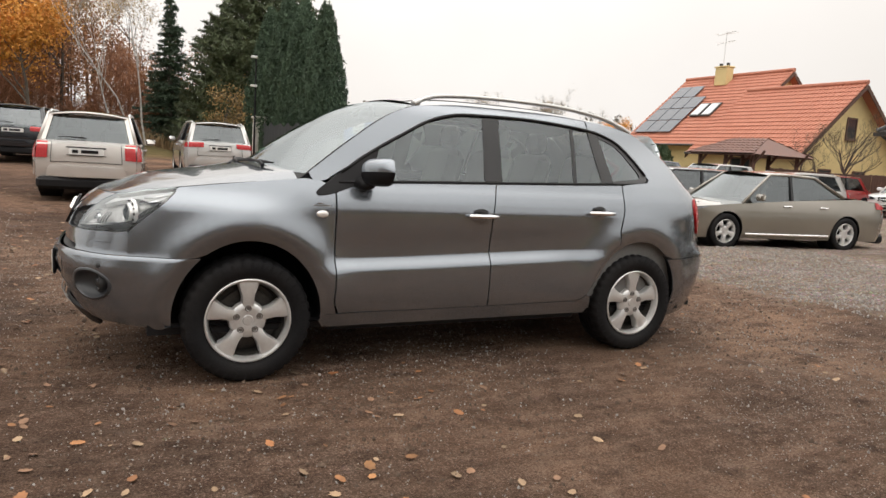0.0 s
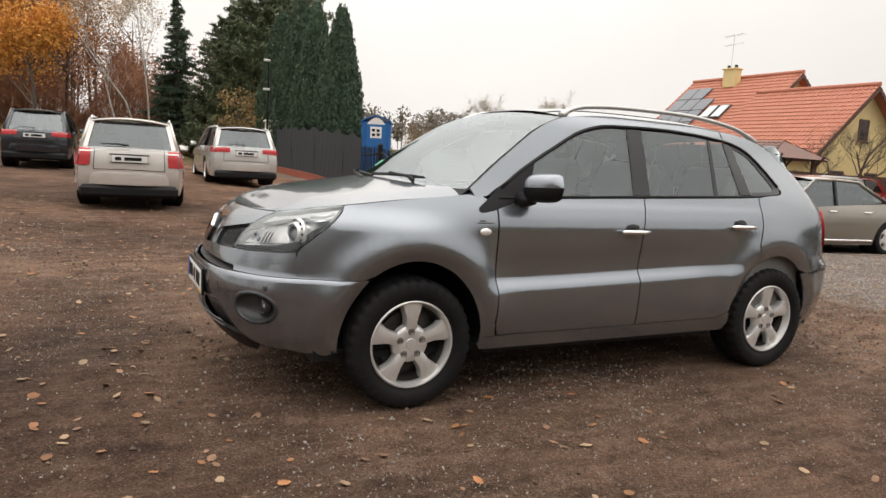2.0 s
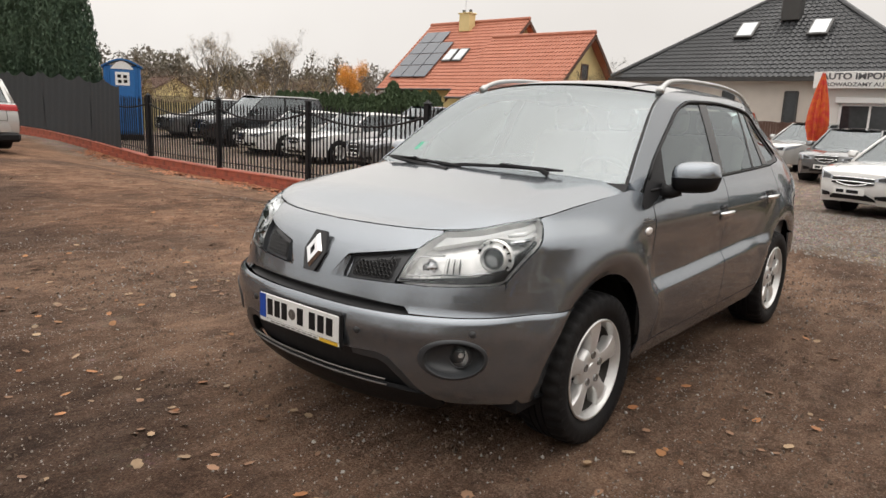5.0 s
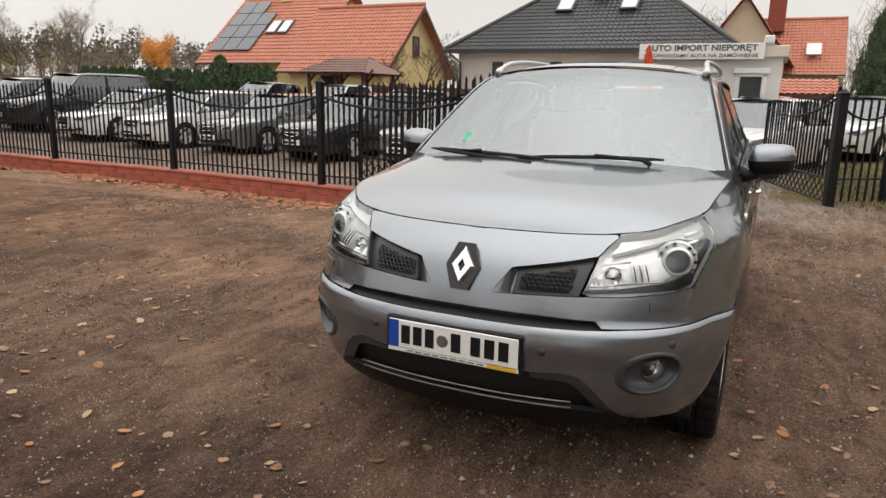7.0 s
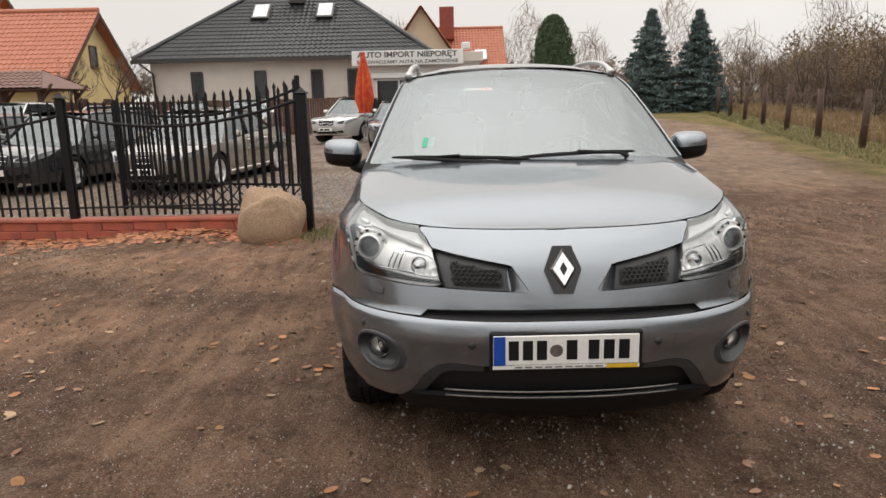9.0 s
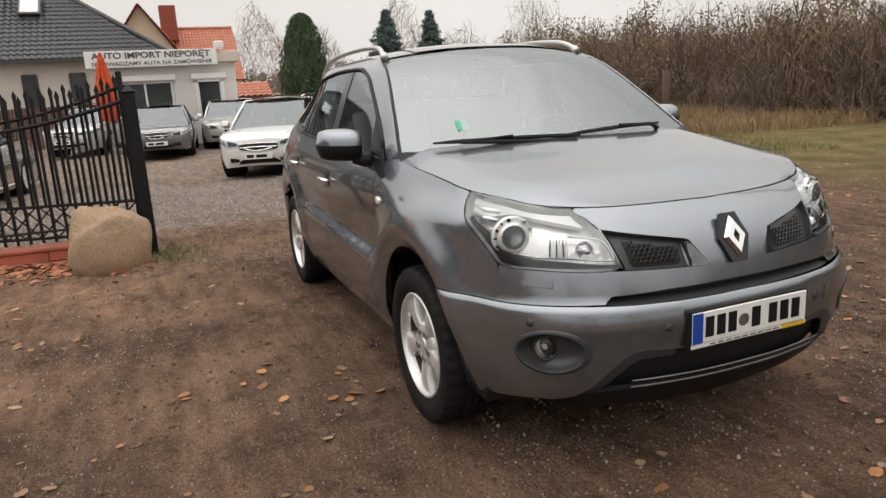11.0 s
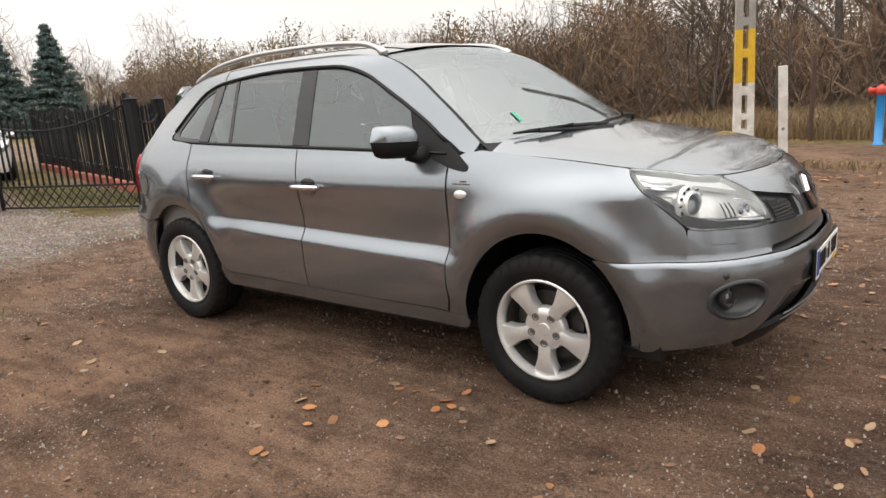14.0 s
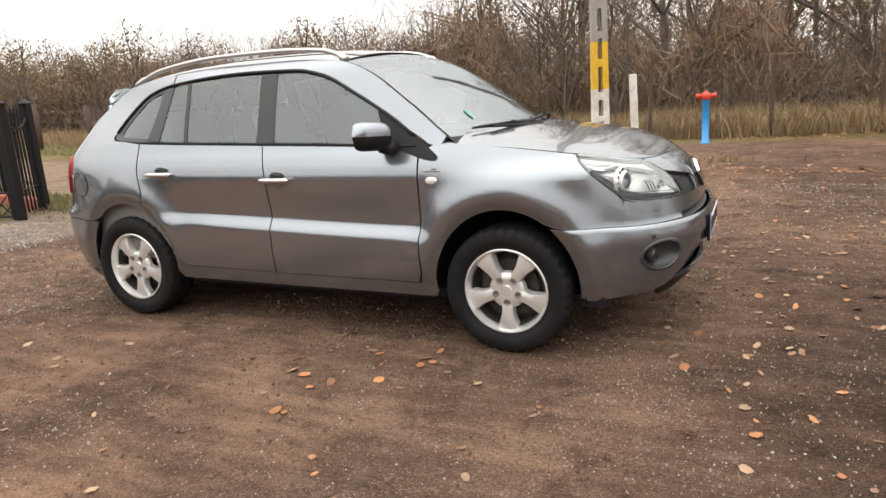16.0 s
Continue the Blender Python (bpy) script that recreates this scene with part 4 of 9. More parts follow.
LAMP_GLASS = glass("lamp_bulb_glass", (0.55, 0.56, 0.57), 1.42)
BEZEL = material("dark_bezel_plastic", (0.042, 0.045, 0.049), 0.32, vary=0.08)
SATIN_GREY = material("satin_grey_plastic", (0.035, 0.036, 0.038), 0.42, vary=0.08)
BLUE_BAND = material("plate_blue", (0.01, 0.06, 0.35), 0.35, vary=0.05)
YELLOW_TAB = material("plate_yellow", (0.65, 0.40, 0.03), 0.45, vary=0.08)
GREEN_STICKER = material("green_sticker", (0.05, 0.42, 0.25), 0.5, vary=0.1)

PLAN = [(2.245, 0.0), (2.235, 0.22), (2.185, 0.47), (2.075, 0.68), (1.90, 0.815), (1.6, 0.885), (1.0, 0.905), (0.0, 0.912), (-1.2, 0.905), (-1.7, 0.875), (-2.0, 0.80), (-2.16, 0.64), (-2.235, 0.34), (-2.25, 0.0)]


def plan_points():
    """The half outline seen from above, densely, with its length."""
    out = []
    P = [Vector((PLAN[1][0], -PLAN[1][1]))] + [Vector(p) for p in PLAN] + [Vector((PLAN[-2][0], -PLAN[-2][1]))]
    for i in range(1, len(P) - 2):
        for k in range(24):
            t = k / 24
            a, b, c, d = P[i - 1], P[i], P[i + 1], P[i + 2]
            out.append(0.5 * ((2 * b) + (c - a) * t + (2 * a - 5 * b + 4 * c - d) * t * t + (3 * b - a - 3 * c + d) * t ** 3))
    out.append(P[-2])
    s = [0.0]
    for i in range(1, len(out)):
        s.append(s[-1] + (out[i] - out[i - 1]).length)
    return out, np.array(s)


PP, PS = plan_points()
PXS = np.array([p.x for p in PP])
PYS = np.array([p.y for p in PP])
S_END = float(PS[-1])


def s_x(x):
    """Length along the outline where it passes x."""
    return float(np.interp(-x, -PXS, PS))


def s_y(y):
    """Length along the front where it passes y."""
    k = int(np.argmax(PYS > 0.9))
    return float(np.interp(y, PYS[:k], PS[:k]))


side_off = curve1([(0.16, -0.10), (0.24, -0.062), (0.32, -0.032), (0.42, -0.004), (0.52, 0.010), (0.595, 0.013), (0.607, 0.0125), (0.674, -0.022), (0.684, -0.0255), (0.70, -0.025), (0.74, -0.022), (0.86, -0.005), (0.95, 0.0), (1.0, -0.008), (1.06, -0.03), (1.12, -0.062), (1.2, -0.098), (1.35, -0.158), (1.5, -0.222), (1.58, -0.262), (1.64, -0.33)])
plain_off = curve1([(0.16, -0.10), (0.24, -0.062), (0.32, -0.035), (0.42, -0.012), (0.6, -0.004), (0.8, 0.0), (0.95, 0.0), (1.0, -0.008), (1.06, -0.03), (1.12, -0.062), (1.2, -0.098), (1.35, -0.158), (1.5, -0.222), (1.58, -0.262), (1.64, -0.33)])
front_off = curve1([(0.18, -0.20), (0.25, -0.11), (0.32, -0.035), (0.40, 0.018), (0.52, 0.050), (0.655, 0.054), (0.677, 0.052), (0.687, 0.044), (0.697, 0.016), (0.74, 0.004), (0.80, -0.013), (0.865, -0.040), (0.93, -0.090), (0.98, -0.155), (1.02, -0.24), (1.05, -0.32)])
rear_off = curve1([(0.2, -0.12), (0.32, -0.04), (0.45, 0.0), (0.6, 0.02), (0.70, 0.02), (0.75, -0.03), (0.95, -0.05), (1.1, -0.09), (1.2, -0.21), (1.35, -0.44), (1.5, -0.66), (1.58, -0.76), (1.64, -0.84)])
S_F0, S_F1 = s_y(0.45), s_x(1.62)
S_R0, S_R1 = s_x(-1.75), s_x(-2.15)
FOG_S, FOG_Z = s_x(2.084), 0.533


def body(s, z, sg=1):
    """A point of the outer skin: s along the outline from the nose, z up, on side sg."""
    x, y = float(np.interp(s, PS, PXS)), float(np.interp(s, PS, PYS))
    e = 0.004
    tx = float(np.interp(s + e, PS, PXS) - np.interp(s - e, PS, PXS))
    ty = float(np.interp(s + e, PS, PYS) - np.interp(s - e, PS, PYS))
    h = math.hypot(tx, ty) or 1
    nx, ny = ty / h, -tx / h
    wf = 1 - smooth01(S_F0, S_F1, s)
    wr = smooth01(S_R0, S_R1, s)
    dx_f, dx_r = x - 1.345, x + 1.345
    crease = smooth01(1.0, 0.84, x) * smooth01(-1.28, -0.45, x)
    lift = 0.055 * smooth01(1.1, -1.2, x) * smooth01(0.4, 0.6, z) * smooth01(1.0, 0.8, z)
    so = lerp(plain_off(z), side_off(z - lift), crease)
    # flared arches
    for d in (dx_f, dx_r):
        r = math.hypot(d, (z - 0.345) / 1.11)
        if z > 0.2:
            so += (0.046 if d is dx_f else 0.032) * math.exp(-((r - 0.465) / (0.055 if r < 0.465 else 0.095)) ** 2) * smooth01(0.2, 0.6, z) * (1 - smooth01(0.93, 1.06, z))
    so -= 0.11 * smooth01(-0.75, -1.75, x) * smooth01(1.12, 1.5, z)
    # the wing top leans in towards the lamp; a ledge runs round the bumper
    so -= 0.058 * smooth01(0.94, 1.06, z) * smooth01(0.98, 1.62, x)
    so += 0.010 * smooth01(0.6960, 0.683, z) * smooth01(0.42, 0.6, z) * smooth01(1.5, 1.75, x)
    off = lerp(lerp(so, front_off(z), wf), rear_off(z), wr)
    # bow of the bonnet shut line and bumper step at the front corner
    if s < S_F1 + 0.2:
        off += 0.012 * math.exp(-((z - 0.615) / 0.05) ** 2) * smooth01(S_F1 + 0.2, S_F0, s)
    px, py = x + nx * off, y + ny * off
    return Vector((px, sg * py, z))


def skin(sg):
    return lambda s, z: body(s, z, sg)


def inset(sg, d):
    def f(s, z):
        p = body(s, z, sg)
        n = (body(s + 0.01, z, sg) - p).cross(body(s, z + 0.01, sg) - p).normalized()
        if n.dot(Vector((p.x * 0.2, p.y, 0.05 + (0.5 if p.x > 1.5 else 0) * 0))) < 0 and abs(p.y) > 0.3:
            n = -n
        elif abs(p.y) <= 0.3 and n.x * (1 if p.x > 0 else -1) < 0:
            n = -n
        return p - n * d
    return f


def XZ(pts):
    return [(s_x(x), z) for x, z in pts]


def YZ(pts):
    return [(s_y(y), z) for y, z in pts]


def arch_pts(cx, r, a0, a1, n=18):
    return [(cx + r * math.cos(radians(lerp(a0, a1, i / n))), 0.345 + r * (1.11 if 0 < lerp(a0, a1, i / n) < 180 else 1.0) * math.sin(radians(lerp(a0, a1, i / n)))) for i in range(n + 1)]


def spline2(pts, n=6):
    """A smooth run of points through the given ones."""
    P = [Vector(pts[0])] + [Vector(p) for p in pts] + [Vector(pts[-1])]
    out = []
    for i in range(1, len(P) - 2):
        for k in range(n):
            t = k / n
            a, b, c, d = P[i - 1], P[i], P[i + 1], P[i + 2]
            out.append(tuple(0.5 * ((2 * b) + (c - a) * t + (2 * a - 5 * b + 4 * c - d) * t * t + (3 * b - a - 3 * c + d) * t ** 3)))
    out.append(tuple(P[-2]))
    return out


AR = 0.398
LAMP_INNER = [(0.593, 0.986), (0.545, 0.960), (0.505, 0.928), (0.478, 0.880), (0.459, 0.835), (0.447, 0.808)]
hood_edge = curve1([(-2.25, 1.0), (0.9, 1.145), (1.05, 1.132), (1.35, 1.098), (1.62, 1.066), (1.72, 1.053), (1.9, 1.03), (2.0, 1.013), (2.09, 1.0), (2.16, 0.992), (2.3, 0.986)])


def hood_z_s(s):
    return hood_edge(float(np.interp(s, PS, PXS)))


belt = curve1([(-1.75, 1.205), (-1.1, 1.172), (-0.3, 1.148), (0.4, 1.128), (0.85, 1.112), (1.1, 1.108)])
roof_side = curve1([(-1.95, 1.25), (-1.6, 1.495), (-1.5, 1.532), (-1.3, 1.575), (-1.0, 1.605), (-0.6, 1.628), (-0.1, 1.63), (0.3, 1.60), (0.45, 1.555), (0.8, 1.335), (1.02, 1.17), (1.1, 1.115)])
win_top = curve1([(-1.475, 1.21), (-1.44, 1.28), (-1.35, 1.395), (-1.22, 1.48), (-1.0, 1.53), (-0.4, 1.568), (0.0, 1.560), (0.2, 1.52), (0.45, 1.40), (0.7, 1.26), (0.88, 1.145), (1.0, 1.11)])

crossover = thing("crossover_car", pose(0, 0, 0), "slate grey metallic five-door crossover car on the dirt yard", "car")


def panel(name, outline, sg, mat=SLATE, su=0.05, sv=0.035, rim=0.012, d=0.0, parent=None, label=""):
    f = skin(sg) if not d else inset(sg, d)
    return part(name, sheet(outline, f, su, sv, rim), mat, parent or crossover, label, sharp=50)


for sg in (1, -1):
    # front wing: from the lamp to the door, over the arch, down to the bumper seam
    seam_z = 0.69
    top = [(x, hood_edge(x) - 0.003) for x in np.linspace(0.985, 1.69, 12)]
    arch = arch_pts(1.345, AR, 130, 52)
    a_r = arch_pts(1.345, AR, 183, 130, 10)
    lampb = spline2([(1.722, 1.048), (1.737, 1.015), (1.79, 0.958), (1.87, 0.888), (1.928, 0.833), (1.9415, 0.80), (1.9419, 0.76), (1.9410, seam_z + 0.0045)])
    wing = [(0.887, 0.44), (0.885, 0.60), (0.887, 1.08), (0.96, 1.12)] + top[1:] + lampb + [(1.62, seam_z + 0.0045)] + arch[::-1][1:] + a_r[::-1][1:] + [(0.93, 0.362), (0.862, 0.368)]
    panel("front_wing", XZ(wing), sg, sv=0.025)
    # doors
    b_x = -0.135
    fd = [(0.877, 0.44), (0.85, 0.372), (0.4, 0.37), (b_x + 0.004, 0.375), (b_x + 0.012, 0.60), (b_x + 0.012, 0.95)] + [(b_x - 0.01, 1.05), (b_x - 0.035, belt(b_x) - 0.004)] + [(x, belt(x) - 0.004) for x in np.linspace(0.0, 0.83, 8)] + [(0.877, 1.07)]
    panel("front_door", XZ(fd), sg, sv=0.008)
    rq = arch_pts(-1.345, AR + 0.035, 16, 62, 9)
    rd = [(b_x - 0.004, 0.375), (-0.83, 0.385), (-0.90, 0.43)] + [(x, z) for x, z in rq] + [(-1.13, 0.86), (-1.175, 1.0), (-1.20, belt(-1.2) - 0.004)] + [(x, belt(x) - 0.004) for x in np.linspace(-1.1, -0.3, 7)] + [(b_x - 0.043, belt(b_x) - 0.004), (b_x - 0.018, 1.05), (b_x + 0.004, 0.95), (b_x + 0.004, 0.6)]
    panel("rear_door", XZ(rd), sg, sv=0.008)
    # rear wing, with the pillar up to the roof
    ra = arch_pts(-1.345, AR, 135, 20, 20)
    ql = spline2([(-1.215, belt(-1.2) - 0.004), (-1.33, 1.186), (-1.445, 1.195)])
    qt = [(x, win_top(x) + 0.016) for x in np.linspace(-1.465, -1.0, 12)]
    rw = [(-1.185, 1.0), (-1.14, 0.86)] + [(x - 0.008, z) for x, z in rq[::-1]] + ra[::-1][1:-1] + [(-1.66, 0.665), (-2.04, 0.668), (-2.055, 0.80), (-1.985, 0.83), (-1.93, 0.95), (-1.935, 1.05), (-2.0, 1.10), (-1.99, 1.16), (-1.88, 1.275), (-1.72, 1.41), (-1.61, 1.49)] + [(x, roof_side(x)) for x in np.linspace(-1.53, -1.0, 6)] + [(-0.995, win_top(-1.0) + 0.016)] + qt[::-1][1:] + [(-1.487, 1.222), (-1.465, 1.199)] + ql[::-1][1:-1] + [(-1.21, 1.17)]
    panel("rear_wing", XZ(rw), sg)
    # frame over the side windows, with the windscreen pillar
    fr = [(x, win_top(x) + 0.016) for x in np.linspace(-0.985, 0.88, 26)] + [(0.93, 1.128), (1.0, 1.112)] + [(x, roof_side(x)) for x in np.linspace(1.03, -0.985, 30)]
    panel("roof_frame", XZ(fr), sg, rim=0.02)
    # sill
    sill = [(0.935, 0.36), (0.86, 0.365), (0.4, 0.366), (-0.83, 0.379), (-0.905, 0.424), (-0.94, 0.41), (-0.955, 0.34), (-0.92, 0.292), (0.93, 0.285), (0.955, 0.32)]
    panel("sill", XZ(sill), sg, sv=0.03)
    # glass and its dark surround

    def pane(nm, x0b, x0t, x1b, x1t, mat, d=0.005, n=12, low=0.016, high=0.008, r=0.0):
        """A strip of the window band between two slanting edges."""
        tp = [(x, win_top(x) - high) for x in np.linspace(x1t, x0t, n)]
        bt = [(x, belt(x) + low) for x in np.linspace(x0b, x1b, n)]
        o = bt + tp
        if r:
            o = rounded(o, [0.0 if 0 < i < n - 1 or n < i < 2 * n - 1 else r for i in range(2 * n)])
        return panel(nm, XZ(o), sg, mat, su=0.06, sv=0.05, d=d, rim=0.004)
    pane("side_window", 0.665, 0.60, -0.095, -0.135, WINDOW)
    pane("window_pillar", -0.095, -0.135, -0.225, -0.255, GLOSS_BLACK, d=0.001)
    pane("side_window", -0.225, -0.255, -0.785, -0.825, WINDOW)
    pane("window_pillar", -0.785, -0.825, -0.815, -0.853, GLOSS_BLACK, d=0.002)
    pane("quarter_light", -0.815, -0.853, -1.03, -0.985, WINDOW)
    pane("window_pillar", -1.03, -0.985, -1.135, -1.085, GLOSS_BLACK, d=0.001)
    # triangle ahead of the front window, below the mirror
    sail = rounded([(0.665, belt(0.66) + 0.016), (0.60, win_top(0.60) - 0.008), (0.72, win_top(0.72) + 0.004), (0.87, 1.155), (1.0, 1.06), (0.985, 1.035), (0.90, 1.05)], [0.0, 0.0, 0.02, 0.02, 0.02, 0.03, 0.03], 3)
    panel("mirror_base_panel", XZ(sail), sg, BLACK_PLASTIC, d=-0.004, rim=0.012)
    # fixed rear side glass with a rounded frame
    q1 = spline2([(-1.135, 1.183), (-1.30, 1.193), (-1.41, 1.202), (-1.45, 1.222), (-1.432, 1.27), (-1.345, 1.385), (-1.27, 1.45), (-1.185, 1.49), (-1.085, 1.512)])
    panel("rear_quarter_glass", XZ(q1), sg, WINDOW, d=0.006, rim=0.004)
    qf = spline2([(-1.135, 1.18), (-1.30, 1.19), (-1.42, 1.199), (-1.464, 1.22), (-1.446, 1.28), (-1.355, 1.393), (-1.275, 1.459), (-1.187, 1.50), (-1.09, 1.522)])
    inn = spline2([(-1.135, 1.20), (-1.30, 1.212), (-1.37, 1.22), (-1.40, 1.24), (-1.39, 1.275), (-1.32, 1.37), (-1.255, 1.43), (-1.18, 1.466), (-1.09, 1.49)])
    panel("quarter_glass_frame", XZ(qf + inn[::-1]), sg, SATIN_GREY, d=0.002, rim=0.006, sv=0.08)
    # seals: one thin bar above the belt, one round the window tops
    seal = Geo()
    f = inset(sg, -0.002)
    seal.tube([f(s_x(x), belt(x) + 0.004) for x in np.linspace(0.86, -1.22, 26)], 0.0085, 6)
    part("belt_seal", seal, BLACK_PLASTIC, crossover, smooth=True)
    seal = Geo()
    seal.tube([f(s_x(x), win_top(x) + 0.004) for x in np.linspace(0.84, -1.46, 40)], 0.0095, 6)
    part("window_seal", seal, BLACK_PLASTIC, crossover, smooth=True)
    # headlight: clear cover over a bright bowl
    # outline of the lamp: a long drop that runs up the wing
    lamp = XZ(spline2([(2.045, 0.81), (1.99, 0.812), (1.95, 0.82)], 4)[:-1] + spline2([(1.932, 0.836), (1.873, 0.8925), (1.793, 0.9625), (1.7395, 1.018), (1.7245, 1.045)], 5))
    lamp_s = lamp + [(s, hood_z_s(s) - 0.0025) for s in np.linspace(s_x(1.735), s_y(0.60), 14)] + YZ(LAMP_INNER + [(0.47, 0.799), (0.57, 0.80)])
    cover = panel("headlight", lamp_s, sg, CLEAR_LENS, su=0.03, sv=0.03, d=-0.002, rim=0.012)
    cover.visible_shadow = False
    # smoked shell with a bright lid along the top
    bowl = sheet(lamp_s, inset(sg, 0.05), 0.02, 0.02, -0.045)
    part("lamp_shell", bowl, LAMP_SHELL, cover, sharp=40)
    lid = [(s, hood_z_s(s) - 0.012) for s in np.linspace(s_x(1.75), s_y(0.60), 12)] + YZ([(0.555, 0.945), (0.60, 0.955)]) + XZ([(2.02, 0.985), (1.94, 0.995), (1.86, 0.985), (1.80, 0.99), (1.765, 1.02)])
    part("lamp_lid", sheet(lid, inset(sg, 0.02), 0.03, 0.02, 0.02), REFLECTOR, cover, sharp=40)
    f = inset(sg, 0.03)
    c = f(s_x(1.978), 0.917)
    mm = Matrix.Translation(c) @ Vector((1, 0.33 * sg, 0.06)).to_track_quat("Z", "Y").to_matrix().to_4x4()
    ring = Geo()
    ring.lathe([(0.040, -0.03), (0.042, 0.008), (0.046, 0.012), (0.053, 0.008), (0.057, -0.006), (0.062, -0.012), (0.066, -0.006), (0.070, -0.006), (0.076, -0.022)], mm, 36)
    part("lamp_ring", ring, REFLECTOR, cover, sharp=35)
    lens = Geo()
    lens.lathe([(0.041, -0.004), (0.036, 0.008), (0.027, 0.017), (0.014, 0.023), (0.001, 0.025)], mm, 28)
    part("projector_lens", lens, LAMP_GLASS, cover, smooth=True)
    back = Geo()
    back.lathe([(0.042, -0.004), (0.030, -0.02), (0.001, -0.026)], mm, 28)
    part("projector_bowl", back, STEEL_DARK, cover, smooth=True)
    # second beam: a fluted box towards the grille, with a bulb cap
    fl0, fl1 = s_y(0.465), s_y(0.60)
    flutes = sheet([(fl0, 0.822), (fl1, 0.832), (fl1 + 0.012, 0.91), (lerp(fl0, fl1, 0.55), 0.925), (fl0 + 0.02, 0.875)], lambda u, v: inset(sg, 0.030 + 0.006 * abs(math.sin((u - fl0) * 95)) + 0.025 * smooth01(0.83, 0.90, v))(u, v), 0.006, 0.016, 0.02)
    part("beam_reflector", flutes, REFLECTOR, cover, sharp=25)
    c2 = f(s_y(0.553), 0.873)
    m2 = Matrix.Translation(c2) @ Vector((1, 0.2 * sg, 0.1)).to_track_quat("Z", "Y").to_matrix().to_4x4()
    cap2 = Geo()
    cap2.lathe([(0.034, -0.016), (0.030, -0.004), (0.022, -0.014), (0.012, -0.012), (0.011, 0.008), (0.001, 0.010)], m2, 24)
    part("bulb_cap", cap2, CHROME, cover, sharp=35)
    sill_l = YZ([(0.45, 0.808), (0.455, 0.818), (0.56, 0.826), (0.62, 0.835)]) + XZ([(2.04, 0.845), (1.985, 0.862), (1.945, 0.872), (1.925, 0.862), (1.945, 0.83), (2.0, 0.818), (2.045, 0.816)])
    part("lamp_floor", sheet(sill_l, inset(sg, 0.010), 0.03, 0.03, 0.03), GLOSS_BLACK, cover)
    # bright lines round the second beam and along the floor, cooling flutes, notched ring, dark outer corner
    def at(y_, z_, d_):
        return inset(sg, d_)(s_y(y_), z_)
    fi = inset(sg, 0.014)
    box_line = [at(y_, z_, 0.016) for y_, z_ in ((0.615, 0.846), (0.54, 0.838), (0.475, 0.832), (0.466, 0.842), (0.476, 0.872), (0.492, 0.894), (0.515, 0.906), (0.57, 0.913), (0.615, 0.918))]
    tl_ = Geo()
    tl_.tube(box_line, 0.0035, 6)
    part("beam_trim", tl_, CHROME, cover, smooth=True)
    tl_ = Geo()
    tl_.tube([at(0.615, 0.846, 0.014), fi(s_x(2.055), 0.850), fi(s_x(2.02), 0.858), fi(s_x(1.985), 0.860), fi(s_x(1.95), 0.852)], [0.0035, 0.0045, 0.005, 0.0045, 0.002], 6)
    part("floor_trim", tl_, CHROME, cover, smooth=True)
    for k in range(6):
        fz = Geo()
        y_ = 0.618 + 0.0105 * k
        fz.tube([at(y_, 0.853, 0.022), at(y_, 0.885, 0.026), at(y_, 0.915, 0.034)], [0.0026, 0.003, 0.002], 6)
        part("cooling_flute", fz, GLOSS_BLACK if k % 2 else REFLECTOR, cover, smooth=True)
    for k in range(14):
        if k % 7 == 3:
            continue
        nt = Geo()
        nt.box((0.0645, 0, -0.006), (0.011, 0.006 if k % 2 else 0.011, 0.010), Matrix())
        nt.v = [tuple(mm @ Matrix.Rotation(2 * math.pi * k / 14, 4, "Z") @ Vector(p)) for p in nt.v]
        part("ring_notch", nt, GLOSS_BLACK, cover)
    mask_ = XZ([(1.938, 0.842), (1.905, 0.872), (1.862, 0.912), (1.825, 0.945), (1.79, 0.975), (1.80, 0.985), (1.84, 0.958), (1.885, 0.928), (1.915, 0.90), (1.94, 0.872), (1.975, 0.856), (1.975, 0.838)])
    part("corner_mask", sheet(mask_, inset(sg, 0.016), 0.02, 0.02, 0.012), GLOSS_BLACK, cover)
    for zz0, dx0 in ((1.018, 0.0), (0.992, 0.018)):
        fin = Geo()
        fin.tube([inset(sg, 0.018)(s_x(x), z) for x, z in ((1.772 + dx0, zz0), (1.83 + dx0, zz0 - 0.012), (1.90 + dx0, zz0 - 0.018))], [0.006, 0.011, 0.010], 8)
        part("indicator_strip", fin, CHROME if dx0 else REFLECTOR, cover, smooth=True)
    c3 = inset(sg, 0.02)(s_x(1.835), 0.972)
    bulb = Geo()
    bulb.lathe([(0.019, -0.012), (0.016, 0.004), (0.008, 0.010), (0.001, 0.011)], Matrix.Translation(c3) @ Vector((0.8, 0.6 * sg, 0.2)).to_track_quat("Z", "Y").to_matrix().to_4x4() @ Matrix.Diagonal((1.9, 0.8, 1, 1)), 18)
    part("indicator_bulb", bulb, LAMP_GLASS, cover, smooth=True)
    # lower bumper wraps from the arch to the middle
    fa = arch_pts(1.345, AR, 51, -4, 14)
    low_c = [(1.63, seam_z + 0.0015), (1.80, seam_z + 0.0015), (1.94, seam_z + 0.0015)]
    low_f = YZ([(0.70, 0.6915), (0.60, 0.6915), (0.42, 0.689), (0.2775, 0.688)])
    wing_low = XZ(fa[::-1]) + XZ(low_c) + low_f + YZ([(0.2775, 0.56), (0.285, 0.522), (0.40, 0.531), (0.452, 0.516), (0.50, 0.465), (0.548, 0.40), (0.605, 0.350), (0.66, 0.334)]) + XZ([(1.98, 0.325), (1.86, 0.31), (1.79, 0.30)])
